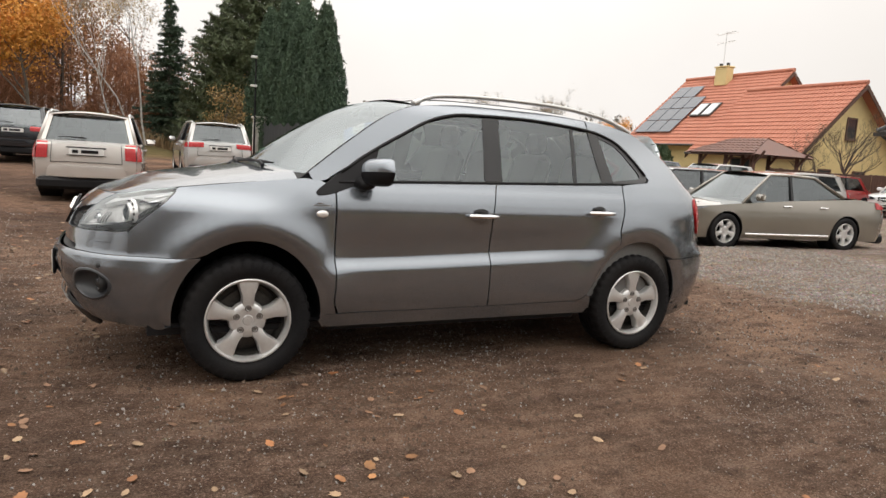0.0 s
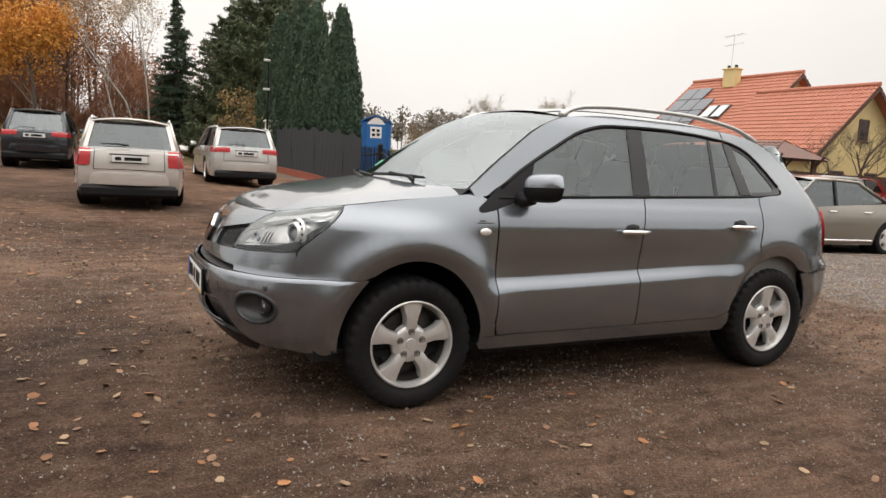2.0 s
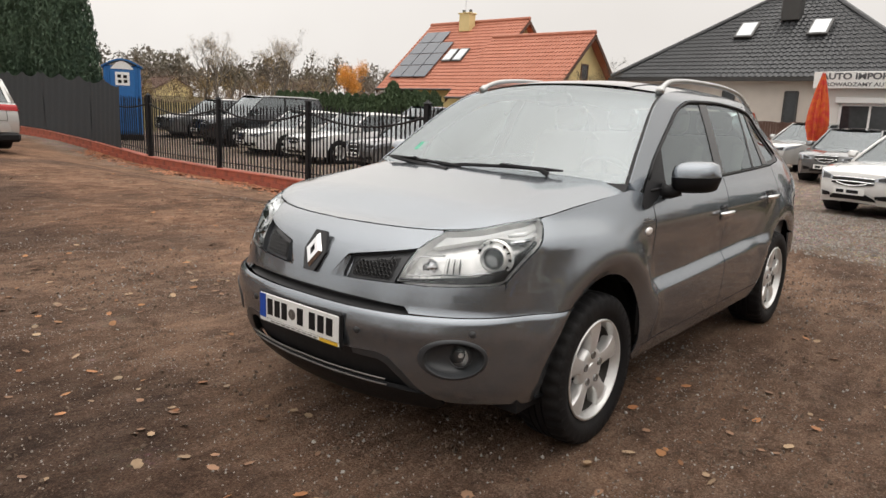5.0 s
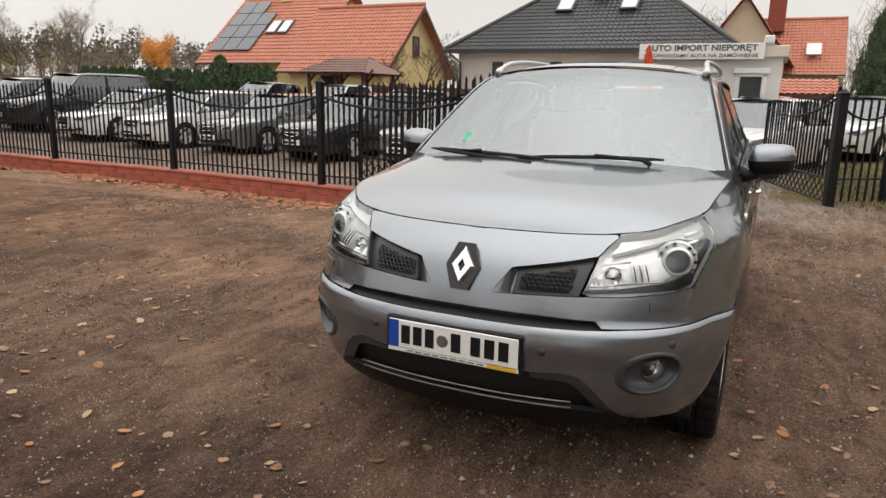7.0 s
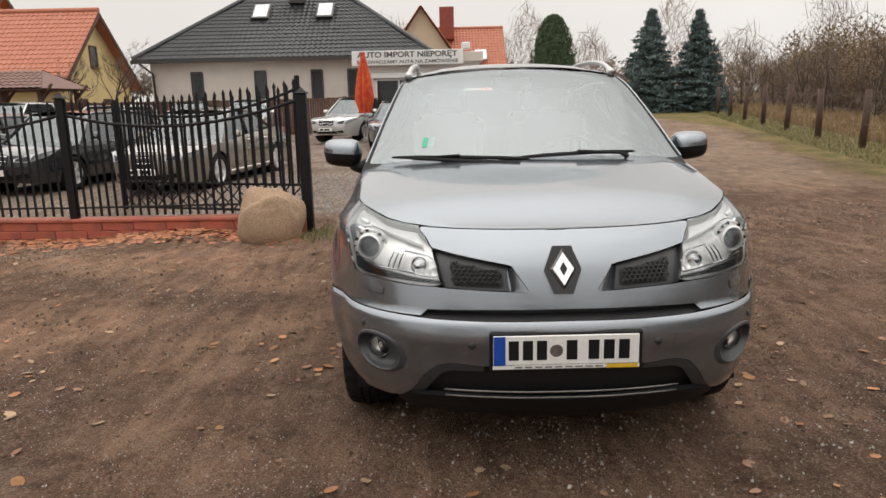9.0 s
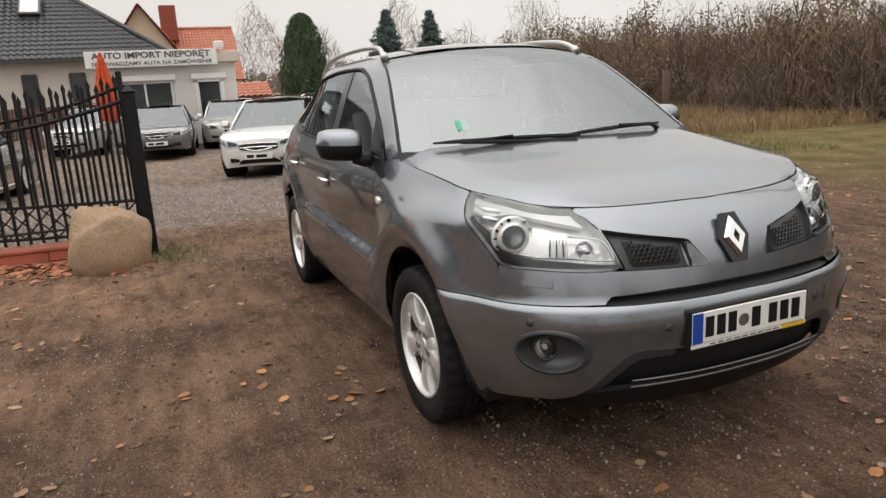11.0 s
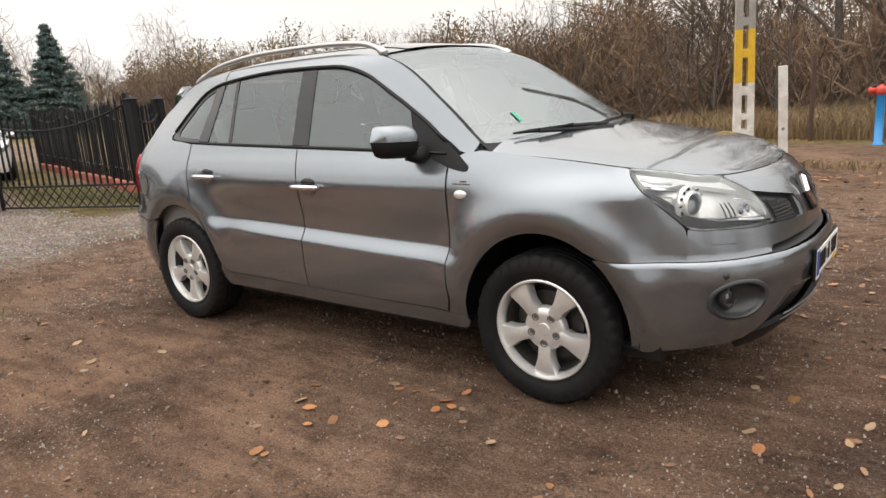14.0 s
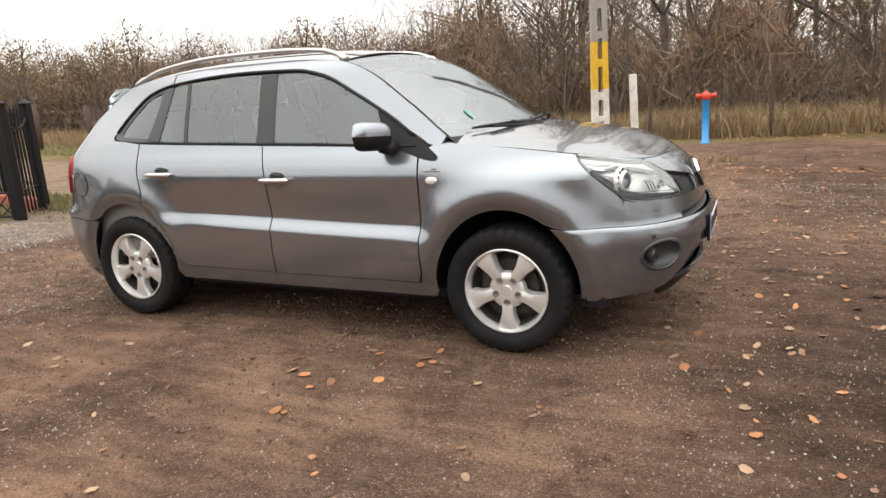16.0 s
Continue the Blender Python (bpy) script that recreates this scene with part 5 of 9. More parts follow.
    part("front_bumper", sheet(wing_low, skin(sg), 0.011, 0.011, 0.012, hole=(FOG_S, FOG_Z, 0.118, 0.081)), SLATE, crossover, sharp=50)
    # fog lamp at the outer end of an oval recess that follows the skin
    def oval(profile, n=48, shift=0.022):
        g_ = Geo()
        g_.grid([[inset(sg, d)(FOG_S + shift * (1 - k) + 0.105 * k * math.cos(2 * math.pi * i / n), FOG_Z + 0.071 * k * math.sin(2 * math.pi * i / n)) for i in range(n + 1)] for k, d in profile])
        return g_
    fg = part("fog_lamp", oval([(1.21, 0.006), (1.20, -0.002), (1.14, -0.006), (1.03, -0.007), (0.99, 0.0), (0.96, 0.010)]), BEZEL, crossover, "oval fog lamp recess with a satin grey bezel", sharp=50)
    part("fog_recess", oval([(0.97, 0.008), (0.90, 0.022), (0.75, 0.034), (0.56, 0.042), (0.30, 0.044), (0.02, 0.044)]), BEZEL, fg, smooth=True)
    fc = inset(sg, 0.036)(FOG_S + 0.022, FOG_Z)
    fm = Matrix.Translation(fc) @ Vector((1.0, 0.30 * sg, 0.0)).to_track_quat("Z", "Y").to_matrix().to_4x4()
    rim_g = Geo()
    rim_g.lathe([(0.047, -0.02), (0.046, 0.008), (0.042, 0.011), (0.039, 0.006)], fm, 30)
    part("fog_rim", rim_g, SATIN_GREY, fg, smooth=True)
    fl = Geo()
    fl.lathe([(0.040, 0.004), (0.030, 0.012), (0.015, 0.016), (0.001, 0.017)], fm, 24)
    part("fog_lens", fl, CLEAR_LENS, fg, smooth=True)
    fr2 = Geo()
    fr2.lathe([(0.040, 0.002), (0.030, -0.014), (0.012, -0.02), (0.010, -0.006), (0.001, -0.005)], fm, 24)
    part("fog_reflector", fr2, REFLECTOR, fg, sharp=40)
    # parking sensors and washer flap
    for xx, zz in ((s_x(2.045), 0.638), (s_y(0.325), 0.606)):
        p = body(xx, zz, sg)
        q = inset(sg, 0.02)(xx, zz)
        d = (p - q).normalized()
        d = d if d.x > 0 else -d
        sn = Geo()
        sn.lathe([(0.014, 0.0), (0.013, 0.003), (0.0105, 0.002), (0.010, 0.0035), (0.001, 0.0035)], Matrix.Translation(p) @ d.to_track_quat("Z", "Y").to_matrix().to_4x4(), 16)
        part("parking_sensor", sn, SATIN_GREY, crossover, smooth=True)
    wf = [(s_x(2.02), 0.778), (s_x(2.09), 0.774), (s_x(2.09), 0.750), (s_x(2.02), 0.755)]
    panel("washer_flap", wf, sg, SLATE, d=-0.003, rim=0.006)
    flap = Geo()
    ff = inset(sg, -0.001)
    flap.tube([ff(*wf[1]), ff(*wf[2]), ff(*wf[3])], 0.0022, 5)
    part("flap_gap", flap, BLACK_PLASTIC, crossover)
    # grille opening: dark frame, painted cheek and hexagonal mesh
    outer_e = [(y - 0.009, z) for y, z in LAMP_INNER[2:]]
    panel("grille_surround", YZ(outer_e + [(0.437, 0.797), (0.19, 0.787), (0.188, 0.80), (0.205, 0.874)]), sg, BEZEL, 0.03, 0.03, d=0.026, rim=-0.022)
    panel("grille_opening", YZ([(0.428, 0.896), (0.408, 0.82), (0.396, 0.806), (0.232, 0.798), (0.216, 0.806), (0.222, 0.858)]), sg, MESH_BLACK, 0.03, 0.03, d=0.024, rim=0.004)
    scoop = YZ([(0.203, 0.876), (0.186, 0.870), (0.128, 0.792), (0.131, 0.7835), (0.19, 0.7855), (0.196, 0.80), (0.212, 0.868)])
    part("grille_scoop", sheet(scoop, lambda u, v: inset(sg, 0.001 + 0.026 * smooth01(s_y(0.132) + 0.55 * max(0.0, v - 0.79), s_y(0.205), u))(u, v), 0.008, 0.012), SLATE, crossover, sharp=60)
    hexm = Geo()
    fh = inset(sg, 0.016)
    for row in range(8):
        for colm in range(11):
            y0 = 0.226 + colm * 0.0195 + (row % 2) * 0.00975
            z0 = 0.800 + row * 0.0145
            if 0.228 < y0 < 0.400 + 0.2 * (z0 - 0.80) and 0.804 < z0 < lerp(0.855, 0.892, (y0 - 0.22) / 0.2):
                hexm.tube([fh(s_y(y0 + 0.0092 * math.cos(radians(60 * k + 30))), z0 + 0.0085 * math.sin(radians(60 * k + 30))) for k in range(7)], 0.0020, 4, caps=False)
    part("grille_mesh", hexm, GLOSS_BLACK, crossover)
    # mirror: arm, black base and painted cap
    mir = Geo()
    mc = Vector((0.65, sg * 0.99, 1.18))
    rows = []
    for i in range(13):
        u = i / 12
        yy = lerp(-0.112, 0.112, u)
        k = (1 - abs(2 * u - 1) ** 3.2) ** 0.5
        fx = 0.12 * k * (1.0 - 0.25 * u) + 0.01
        hz = 0.083 * (0.72 + 0.28 * k) * (1 - 0.10 * u) * (k ** 0.3 if k > 0 else 0)
        ring_p = []
        for j in range(17):
            a = -math.pi / 2 + math.pi * j / 16
            ring_p.append(mc + Vector((fx * math.cos(a) ** 0.7 - 0.03 * u, sg * yy, hz * (abs(math.sin(a)) ** 0.8) * (1 if a > 0 else -1) + 0.012 * u)))
        rows.append(ring_p)
    cap = Geo()
    cap.grid([r[8:] for r in rows])
    mobj = part("mirror_cap", cap, SLATE, crossover, "painted cap of the door mirror", sharp=60)
    base_g = Geo()
    base_g.grid([r[:9] for r in rows])
    base_g.add([r[0] for r in rows] + [r[-1] for r in rows], [(i, i + 1, 13 + i + 1, 13 + i) for i in range(12)])
    part("mirror_housing", base_g, BLACK_PLASTIC, mobj, sharp=60)
    arm = Geo()
    arm.tube([(0.73, sg * 0.845, 1.112), (0.71, sg * 0.89, 1.105), (0.69, sg * 0.93, 1.12)], [0.045, 0.032, 0.03], 10)
    part("mirror_arm", arm, BLACK_PLASTIC, mobj, smooth=True)
    mg = Geo()
    mg.add([mc + Vector((0.0, sg * yy, zz)) for yy, zz in ((-0.09, -0.065), (0.085, -0.05), (0.085, 0.065), (-0.09, 0.065))], [(0, 1, 2, 3)])
    part("mirror_glass", mg, CHROME, mobj)
    # door handles, side repeater, badge bar
    for hx, hz in ((-0.05, 0.945), (-0.965, 0.982)):
        hp = body(s_x(hx), hz, sg)
        hd = Geo()
        hd.tube([hp + Vector((u, sg * v, 0)) for u, v in ((-0.108, 0.012), (-0.095, 0.028), (-0.05, 0.034), (0.05, 0.034), (0.095, 0.028), (0.108, 0.012))], [0.006, 0.013, 0.0145, 0.0145, 0.013, 0.006], 10)
        hob = part("door_handle", hd, CHROME, crossover, "bright chrome door handle", smooth=True)
        # hollow behind the handle as shallow discs: its shaded upper half is coloured black
        for zz, mt in ((0.020, GLOSS_BLACK), (-0.020, SLATE)):
            cup = Geo()
            m5 = Matrix.Translation(hp + Vector((0.01, sg * 0.002, zz))) @ Matrix.Rotation(-sg * math.pi / 2, 4, "X") @ Matrix.Diagonal((1.35, 0.7, 1, 1))
            cup.lathe([(0.038, 0.001), (0.034, 0.004), (0.001, 0.0045)], m5, 20)
            part("handle_cup", cup, mt, hob, smooth=True)
    rp = body(s_x(0.962), 0.938, sg)
    rep = Geo()
    rep.lathe([(0.024, 0.0), (0.022, 0.006), (0.014, 0.009), (0.001, 0.010)], Matrix.Translation(rp) @ Matrix.Rotation(-sg * math.pi / 2, 4, "X") @ Matrix.Diagonal((1.45, 0.85, 1, 1)), 20)
    part("side_repeater", rep, REFLECTOR, crossover, "small clear side indicator", smooth=True)
    bd = Geo()
    bp0 = body(s_x(0.965), 0.985, sg)
    bd.box(bp0, (0.095, 0.006, 0.006))
    bd.box(bp0 + Vector((0.012, 0, 0.012)), (0.03, 0.006, 0.006))
    part("wing_badge", bd, STEEL_DARK, crossover)
    # rear: bumper, lamp
    rb = arch_pts(-1.345, AR, 136, 205, 12)
    panel("rear_bumper", XZ(rb + [(-1.74, 0.215), (-2.0, 0.24)]) + [(S_END - 0.002, 0.25), (S_END - 0.002, 0.66)] + XZ([(-2.04, 0.662), (-1.66, 0.659)]), sg, sv=0.05)
    tl = spline2([(-1.995, 0.838), (-1.94, 0.955), (-1.945, 1.045), (-2.0, 1.092)])
    panel("tail_light", XZ(tl + [(-2.13, 1.09), (-2.15, 0.84)]), sg, RED_LENS, 0.04, 0.04, d=-0.012, rim=0.03)
    # roof rail
    rl = Geo()
    pts = []
    for x, up in ((0.33, 0.0), (0.25, 0.03), (0.12, 0.045), (-0.2, 0.052), (-0.7, 0.052), (-1.0, 0.046), (-1.25, 0.032), (-1.45, 0.0)):
        p = body(s_x(x), roof_side(x) - 0.015, sg)
        pts.append(p + Vector((0, -sg * 0.035, 0.025 + up)))
    P3 = []
    for i in range(len(pts) - 1):
        a, b, c, d = pts[max(0, i - 1)], pts[i], pts[i + 1], pts[min(len(pts) - 1, i + 2)]
        for k in range(6):
            t = k / 6
            P3.append(0.5 * ((2 * b) + (c - a) * t + (2 * a - 5 * b + 4 * c - d) * t * t + (3 * b - a - 3 * c + d) * t ** 3))
    P3.append(pts[-1])
    n3 = len(P3)
    rl.tube(P3, [0.023 if i < 4 or i > n3 - 5 else 0.0145 for i in range(n3)], 10)
    part("roof_rail", rl, RAIL_SILVER, crossover, "satin silver roof rail", smooth=True)
    # fuel filler flap on the right
    if sg < 0:
        fl_ = Geo()
        f_ = inset(sg, -0.0015)
        lp = rounded([(-1.86, 0.83), (-1.69, 0.83), (-1.69, 0.985), (-1.86, 0.985)], 0.075, 5)
        fl_.tube([f_(s_x(x), z) for x, z in lp + lp[:1]], 0.0024, 5, caps=False)
        part("fuel_flap_gap", fl_, BLACK_PLASTIC, crossover)
        panel("fuel_flap", XZ(rounded([(-1.855, 0.835), (-1.695, 0.835), (-1.695, 0.98), (-1.855, 0.98)], 0.072, 5)), sg, SLATE, 0.03, 0.03, d=-0.0025, rim=0.004)
    # wheels
    for wx in (1.345, -1.345):
        wheel_parts(crossover, (wx, sg * 0.785, 0.345), 0.347, 0.225, sg, 5, detail=True)
        hs = Geo()
        m6 = pose(wx, sg * 0.86, 0.36, -90 * sg, 0, 0)
        hs.lathe([(AR + 0.03, -0.02), (AR + 0.035, -0.34), (0.02, -0.36)], m6, 36)
        hs.v = [(x, y, max(z, 0.315)) for x, y, z in hs.v]
        part("wheel_housing", hs, BLACK_PLASTIC, crossover, smooth=True)
# middle of the nose: upper bumper with bonnet front, in one piece across


def nose(s, z):
    """The skin with s running from one side through zero to the other."""
    return body(abs(s), z, 1 if s >= 0 else -1)


def mirror_outline(pts):
    """A half outline (s from 0 up and back) doubled to both sides."""
    return pts + [(-s, z) for s, z in pts[::-1]]


hf_full = [(s, hood_z_s(s) - 0.003) for s in np.linspace(0.08, s_y(0.585), 8)] + YZ([(y - 0.004, z - 0.001) for y, z in LAMP_INNER[:3]] + [(0.495, 0.926), (0.205, 0.878), (0.186, 0.873), (0.126, 0.793), (0.130, 0.782), (0.19, 0.784), (0.437, 0.794), (0.47, 0.796), (0.57, 0.797)]) + XZ([(2.045, 0.807), (1.99, 0.809), (1.946, 0.818), (1.9425, 0.76), (1.9415, 0.694)]) + YZ([(0.70, 0.694), (0.60, 0.694), (0.51, 0.694), (0.49, 0.716), (0.30, 0.722), (0.10, 0.724)])
part("bonnet_front", sheet(mirror_outline(hf_full), nose, 0.025, 0.014, 0.012), SLATE, crossover, sharp=50)
slot = mirror_outline(YZ([(0.03, 0.726), (0.30, 0.724), (0.50, 0.716), (0.52, 0.695), (0.51, 0.686), (0.42, 0.682), (0.03, 0.682)]))
part("air_slot", sheet([(s, z) for s, z in slot], lambda s, z: nose(s, z) - Vector((0.035, 0, 0)), 0.05, 0.02, 0.0), MESH_BLACK, crossover)
mid = mirror_outline(YZ([(0.02, 0.689), (0.2775, 0.688), (0.2775, 0.56), (0.285, 0.522), (0.02, 0.522)]))
part("bumper_middle", sheet(mid, nose, 0.05, 0.014, 0.012), SLATE, crossover, sharp=50)
low = mirror_outline(YZ([(0.02, 0.525), (0.40, 0.53), (0.455, 0.51), (0.50, 0.455), (0.545, 0.39), (0.58, 0.345), (0.02, 0.32)]))
part("lower_intake", sheet(low, lambda s, z: nose(s, z) - Vector((0.05, 0, 0)), 0.05, 0.03, 0.0), MESH_BLACK, crossover)
chin = mirror_outline(YZ([(0.02, 0.372), (0.46, 0.378), (0.52, 0.372), (0.57, 0.37), (0.62, 0.352), (0.64, 0.32), (0.60, 0.285), (0.02, 0.255)]))
part("chin", sheet(chin, nose, 0.05, 0.03, 0.02), BLACK_PLASTIC, crossover, sharp=50)
for zz in (0.415, 0.388):
    b = Geo()
    b.tube([nose(s, zz) + Vector((0.004, 0, 0)) for s in np.linspace(-s_y(0.43), s_y(0.43), 16)], 0.0038, 6)
    part("intake_strip", b, STEEL_DARK, crossover, smooth=True)
for sg in (1, -1):
    w = YZ([(0.285, 0.5205), (0.40, 0.5295), (0.451, 0.5145), (0.499, 0.4635), (0.547, 0.3985), (0.604, 0.3485), (0.585, 0.33), (0.53, 0.358), (0.478, 0.425), (0.436, 0.478), (0.40, 0.492), (0.285, 0.494)])
    part("bumper_horn", sheet(w, lambda u, v: inset(sg, 0.002 + 0.5 * max(0.0, 0.53 - v - 0.9 * max(0.0, u - s_y(0.41))) * 0.5)(u, v), 0.02, 0.012, 0.03), BEZEL, crossover, sharp=50)
# tow-eye cover
panel("tow_cover", YZ([(0.385, 0.635), (0.445, 0.632), (0.445, 0.575), (0.385, 0.578)]), 1, SLATE, d=-0.003, rim=0.005)
# maker's badge: bright diamond on a dark hexagon with a painted shield behind
bz = Matrix.Translation((nose(0, 0.865).x + 0.012, 0, 0.862)) @ pose(0, 0, 0, 0, -24, 0) @ Matrix(((0, 0, 1, 0), (1, 0, 0, 0), (0, 1, 0, 0), (0, 0, 0, 1)))
hx = Geo()
hx.prism([(-0.068, 0), (-0.034, 0.088), (0.034, 0.088), (0.068, 0), (0.034, -0.088), (-0.034, -0.088)], 0.014, bz @ Matrix.Translation((0, 0, -0.012)))
badge = part("badge", hx, GLOSS_BLACK, crossover, "dark hexagonal badge with a chrome diamond")
dm = Geo()
outer, inner = [(-0.047, 0), (0, 0.076), (0.047, 0), (0, -0.076)], [(-0.014, 0), (0, 0.026), (0.014, 0), (0, -0.026)]
dm.add([bz @ Vector((x, y, 0.004)) for x, y in outer] + [bz @ Vector((x * 0.8, y * 0.8, 0.017)) for x, y in outer] + [bz @ Vector((x, y, 0.017)) for x, y in inner] + [bz @ Vector((x, y, 0.004)) for x, y in inner],
       [(i, (i + 1) % 4, 4 + (i + 1) % 4, 4 + i) for i in range(4)] + [(4 + i, 4 + (i + 1) % 4, 8 + (i + 1) % 4, 8 + i) for i in range(4)] + [(8 + i, 8 + (i + 1) % 4, 12 + (i + 1) % 4, 12 + i) for i in range(4)])
part("diamond", dm, CHROME, badge)
# number plate with unreadable bars
px = nose(0, 0.58).x - 0.004
pg = Geo()
pg.bevel_box((px, 0, 0.585), (0.016, 0.548, 0.15), 0.008)
hold = part("plate_holder", pg, BLACK_PLASTIC, crossover)
pg = Geo()
pg.bevel_box((px + 0.009, 0, 0.592), (0.006, 0.52, 0.11), 0.003)
part("number_plate", pg, WHITE_PLASTIC, hold, "white number plate with dark bars")
pg = Geo()
pg.box((px + 0.0125, -0.238, 0.592), (0.003, 0.042, 0.106))
part("blue_band", pg, BLUE_BAND, hold)
for yy, ww in ((-0.187, 0.036), (-0.137, 0.036), (-0.087, 0.036), (0.02, 0.038), (0.098, 0.038), (0.152, 0.038), (0.206, 0.038)):
    pg = Geo()
    pg.box((px + 0.0125, yy, 0.592), (0.003, ww, 0.072))
    part("plate_bar", pg, BLACK_PLASTIC, hold)
pg = Geo()
pg.lathe([(0.024, 0), (0.022, 0.002), (0.001, 0.002)], Matrix.Translation((px + 0.012, -0.035, 0.59)) @ Matrix.Rotation(math.pi / 2, 4, "Y"), 18)
part("plate_seal", pg, STEEL_DARK, hold)
pg = Geo()
pg.box((px + 0.009, 0, 0.5285), (0.003, 0.525, 0.014))
part("holder_strip", pg, WHITE_PLASTIC, hold)
pg = Geo()
pg.box((px + 0.0115, 0.20, 0.5285), (0.003, 0.11, 0.014))
part("holder_tab", pg, YELLOW_TAB, hold)
for k in range(9):
    pg = Geo()
    pg.box((px + 0.0115, -0.17 + k * 0.036, 0.5285), (0.002, 0.026, 0.005))
    part("holder_writing_bar", pg, STEEL_DARK, hold)
# bonnet
rows, ye = [], []
for x in list(np.linspace(1.05, 1.95, 22)) + [2.0, 2.03, 2.05, 2.065, 2.075, 2.083]:
    # where the shut line crosses this x
    lo, hi = 0.0, s_x(0.9)
    for _ in range(30):
        mid_s = (lo + hi) / 2
        if body(mid_s, hood_z_s(mid_s)).x > x:
            lo = mid_s
        else:
            hi = mid_s
    p = body(lo, hood_z_s(lo))
    p.y = max(p.y, 0.03)
    crown = 0.05 * smooth01(2.09, 1.75, x) + 0.014 * smooth01(1.7, 1.05, x)
    row = []
    qc = min(0.97, lerp(0.53, 0.70, (1.99 - x) / 0.94) / p.y)
    hc = crown * 0.60
    for q in [-1 + (1 - qc) * k / 6 for k in range(6)] + [qc * (k / 10 - 1) for k in range(21)] + [1 - (1 - qc) * (5 - k) / 6 for k in range(6)]:
        a = abs(q)
        h = hc + (crown - hc) * (1 - (a / qc) ** 2.2) if a <= qc else hc * (1 - ((a - qc) / (1 - qc)) ** 1.25)
        row.append((x + (0.175 * (1 - a ** 2.2) - 0.075) * smooth01(1.5, 1.05, x), (p.y - 0.0025) * q, p.z + h))
    rows.append(row)
bonnet = Geo()
bonnet.grid(rows[::-1])
part("bonnet", bonnet, SLATE, crossover, smooth=True)
under = Geo()
under.grid([[(x, y * 0.985, z - 0.018) for x, y, z in r] for r in rows[:-1]])
part("bonnet_lining", under, BLACK_PLASTIC, crossover)
# roof with a dark glass panel and the windscreen
rows = []
roof_c = curve1([(-1.6, 1.55), (-1.4, 1.612), (-1.0, 1.664), (-0.4, 1.69), (0.0, 1.684), (0.25, 1.658), (0.36, 1.63)])
for i in range(25):
    x = lerp(-1.53, 0.30, i / 24)
    p = body(s_x(x), roof_side(x))
    row = []
    for j in range(21):
        q = j / 10 - 1
        row.append((x + 0.075 * (1 - q * q) * smooth01(-0.2, 0.3, x) - 0.06 * (1 - q * q) * smooth01(-1.25, -1.53, x), p.y * q, p.z + (roof_c(x) - p.z) * (1 - abs(q) ** 2.6)))
    rows.append(row)
rg = Geo()
rg.grid(rows)
part("roof", rg, SLATE, crossover, smooth=True)
pan = Geo()
pan.grid([[Vector(p) + Vector((0, 0, 0.0035)) for p in r[3:18]] for r in rows[7:25]])
part("roof_glass", pan, ROOF_GLASS, crossover, "dark glass roof panel", smooth=True)
ws = []
for i in range(15):
    v = i / 14
    x_e = lerp(1.09, 0.31, v)
    e = body(s_x(x_e), roof_side(x_e) - 0.002)
    row = []
    for j in range(25):
        q = j / 12 - 1
        bow = (1 - abs(q) ** 2.2)
        row.append(Vector((x_e + lerp(0.235, 0.07, v) * bow, (e.y - 0.006) * q, e.z - 0.003 + lerp(-0.018, roof_c(0.30) - 1.599, v) * bow + 0.03 * math.sin(v * math.pi) * bow)))
    ws.append(row)
wg = Geo()
wg.grid(ws)
part("windscreen", wg.outward((0, 0, 1.0)), WINDSCREEN, crossover, smooth=True)
band = Geo()
bump = Vector((0.002, 0, 0.002))
band.grid([[p + bump for p in r] for r in ws[:2]])
part("windscreen_black_band", band, BLACK_PLASTIC, crossover, smooth=True)
for j0, j1 in ((0, 1), (23, 24)):
    sidet = Geo()
    sidet.grid([[(r[j0] if j0 == 0 else r[j1]) + bump * 0.8, (r[j0] if j0 == 0 else r[j1]).lerp(r[j1] if j0 == 0 else r[j0], 0.22) + bump * 0.8] for r in ws])
    part("windscreen_side_band", sidet, BLACK_PLASTIC, crossover, smooth=True)
st = Geo()
st.add([ws[2][4].lerp(ws[4][4], t) + Vector((0.004, dy, 0.004)) for t, dy in ((0.35, 0), (0.35, 0.06), (0.8, 0.06), (0.8, 0))], [(0, 1, 2, 3)])
part("green_badge_sticker", st, GREEN_STICKER, crossover)
mh = Geo()
mh.bevel_box(ws[12][12] + Vector((-0.10, 0, -0.06)), (0.05, 0.24, 0.075), 0.02)
mh.bevel_box(ws[13][12] + Vector((-0.05, 0, -0.025)), (0.05, 0.12, 0.05), 0.015)
part("inside_mirror", mh, SATIN_GREY, crossover, smooth=True)
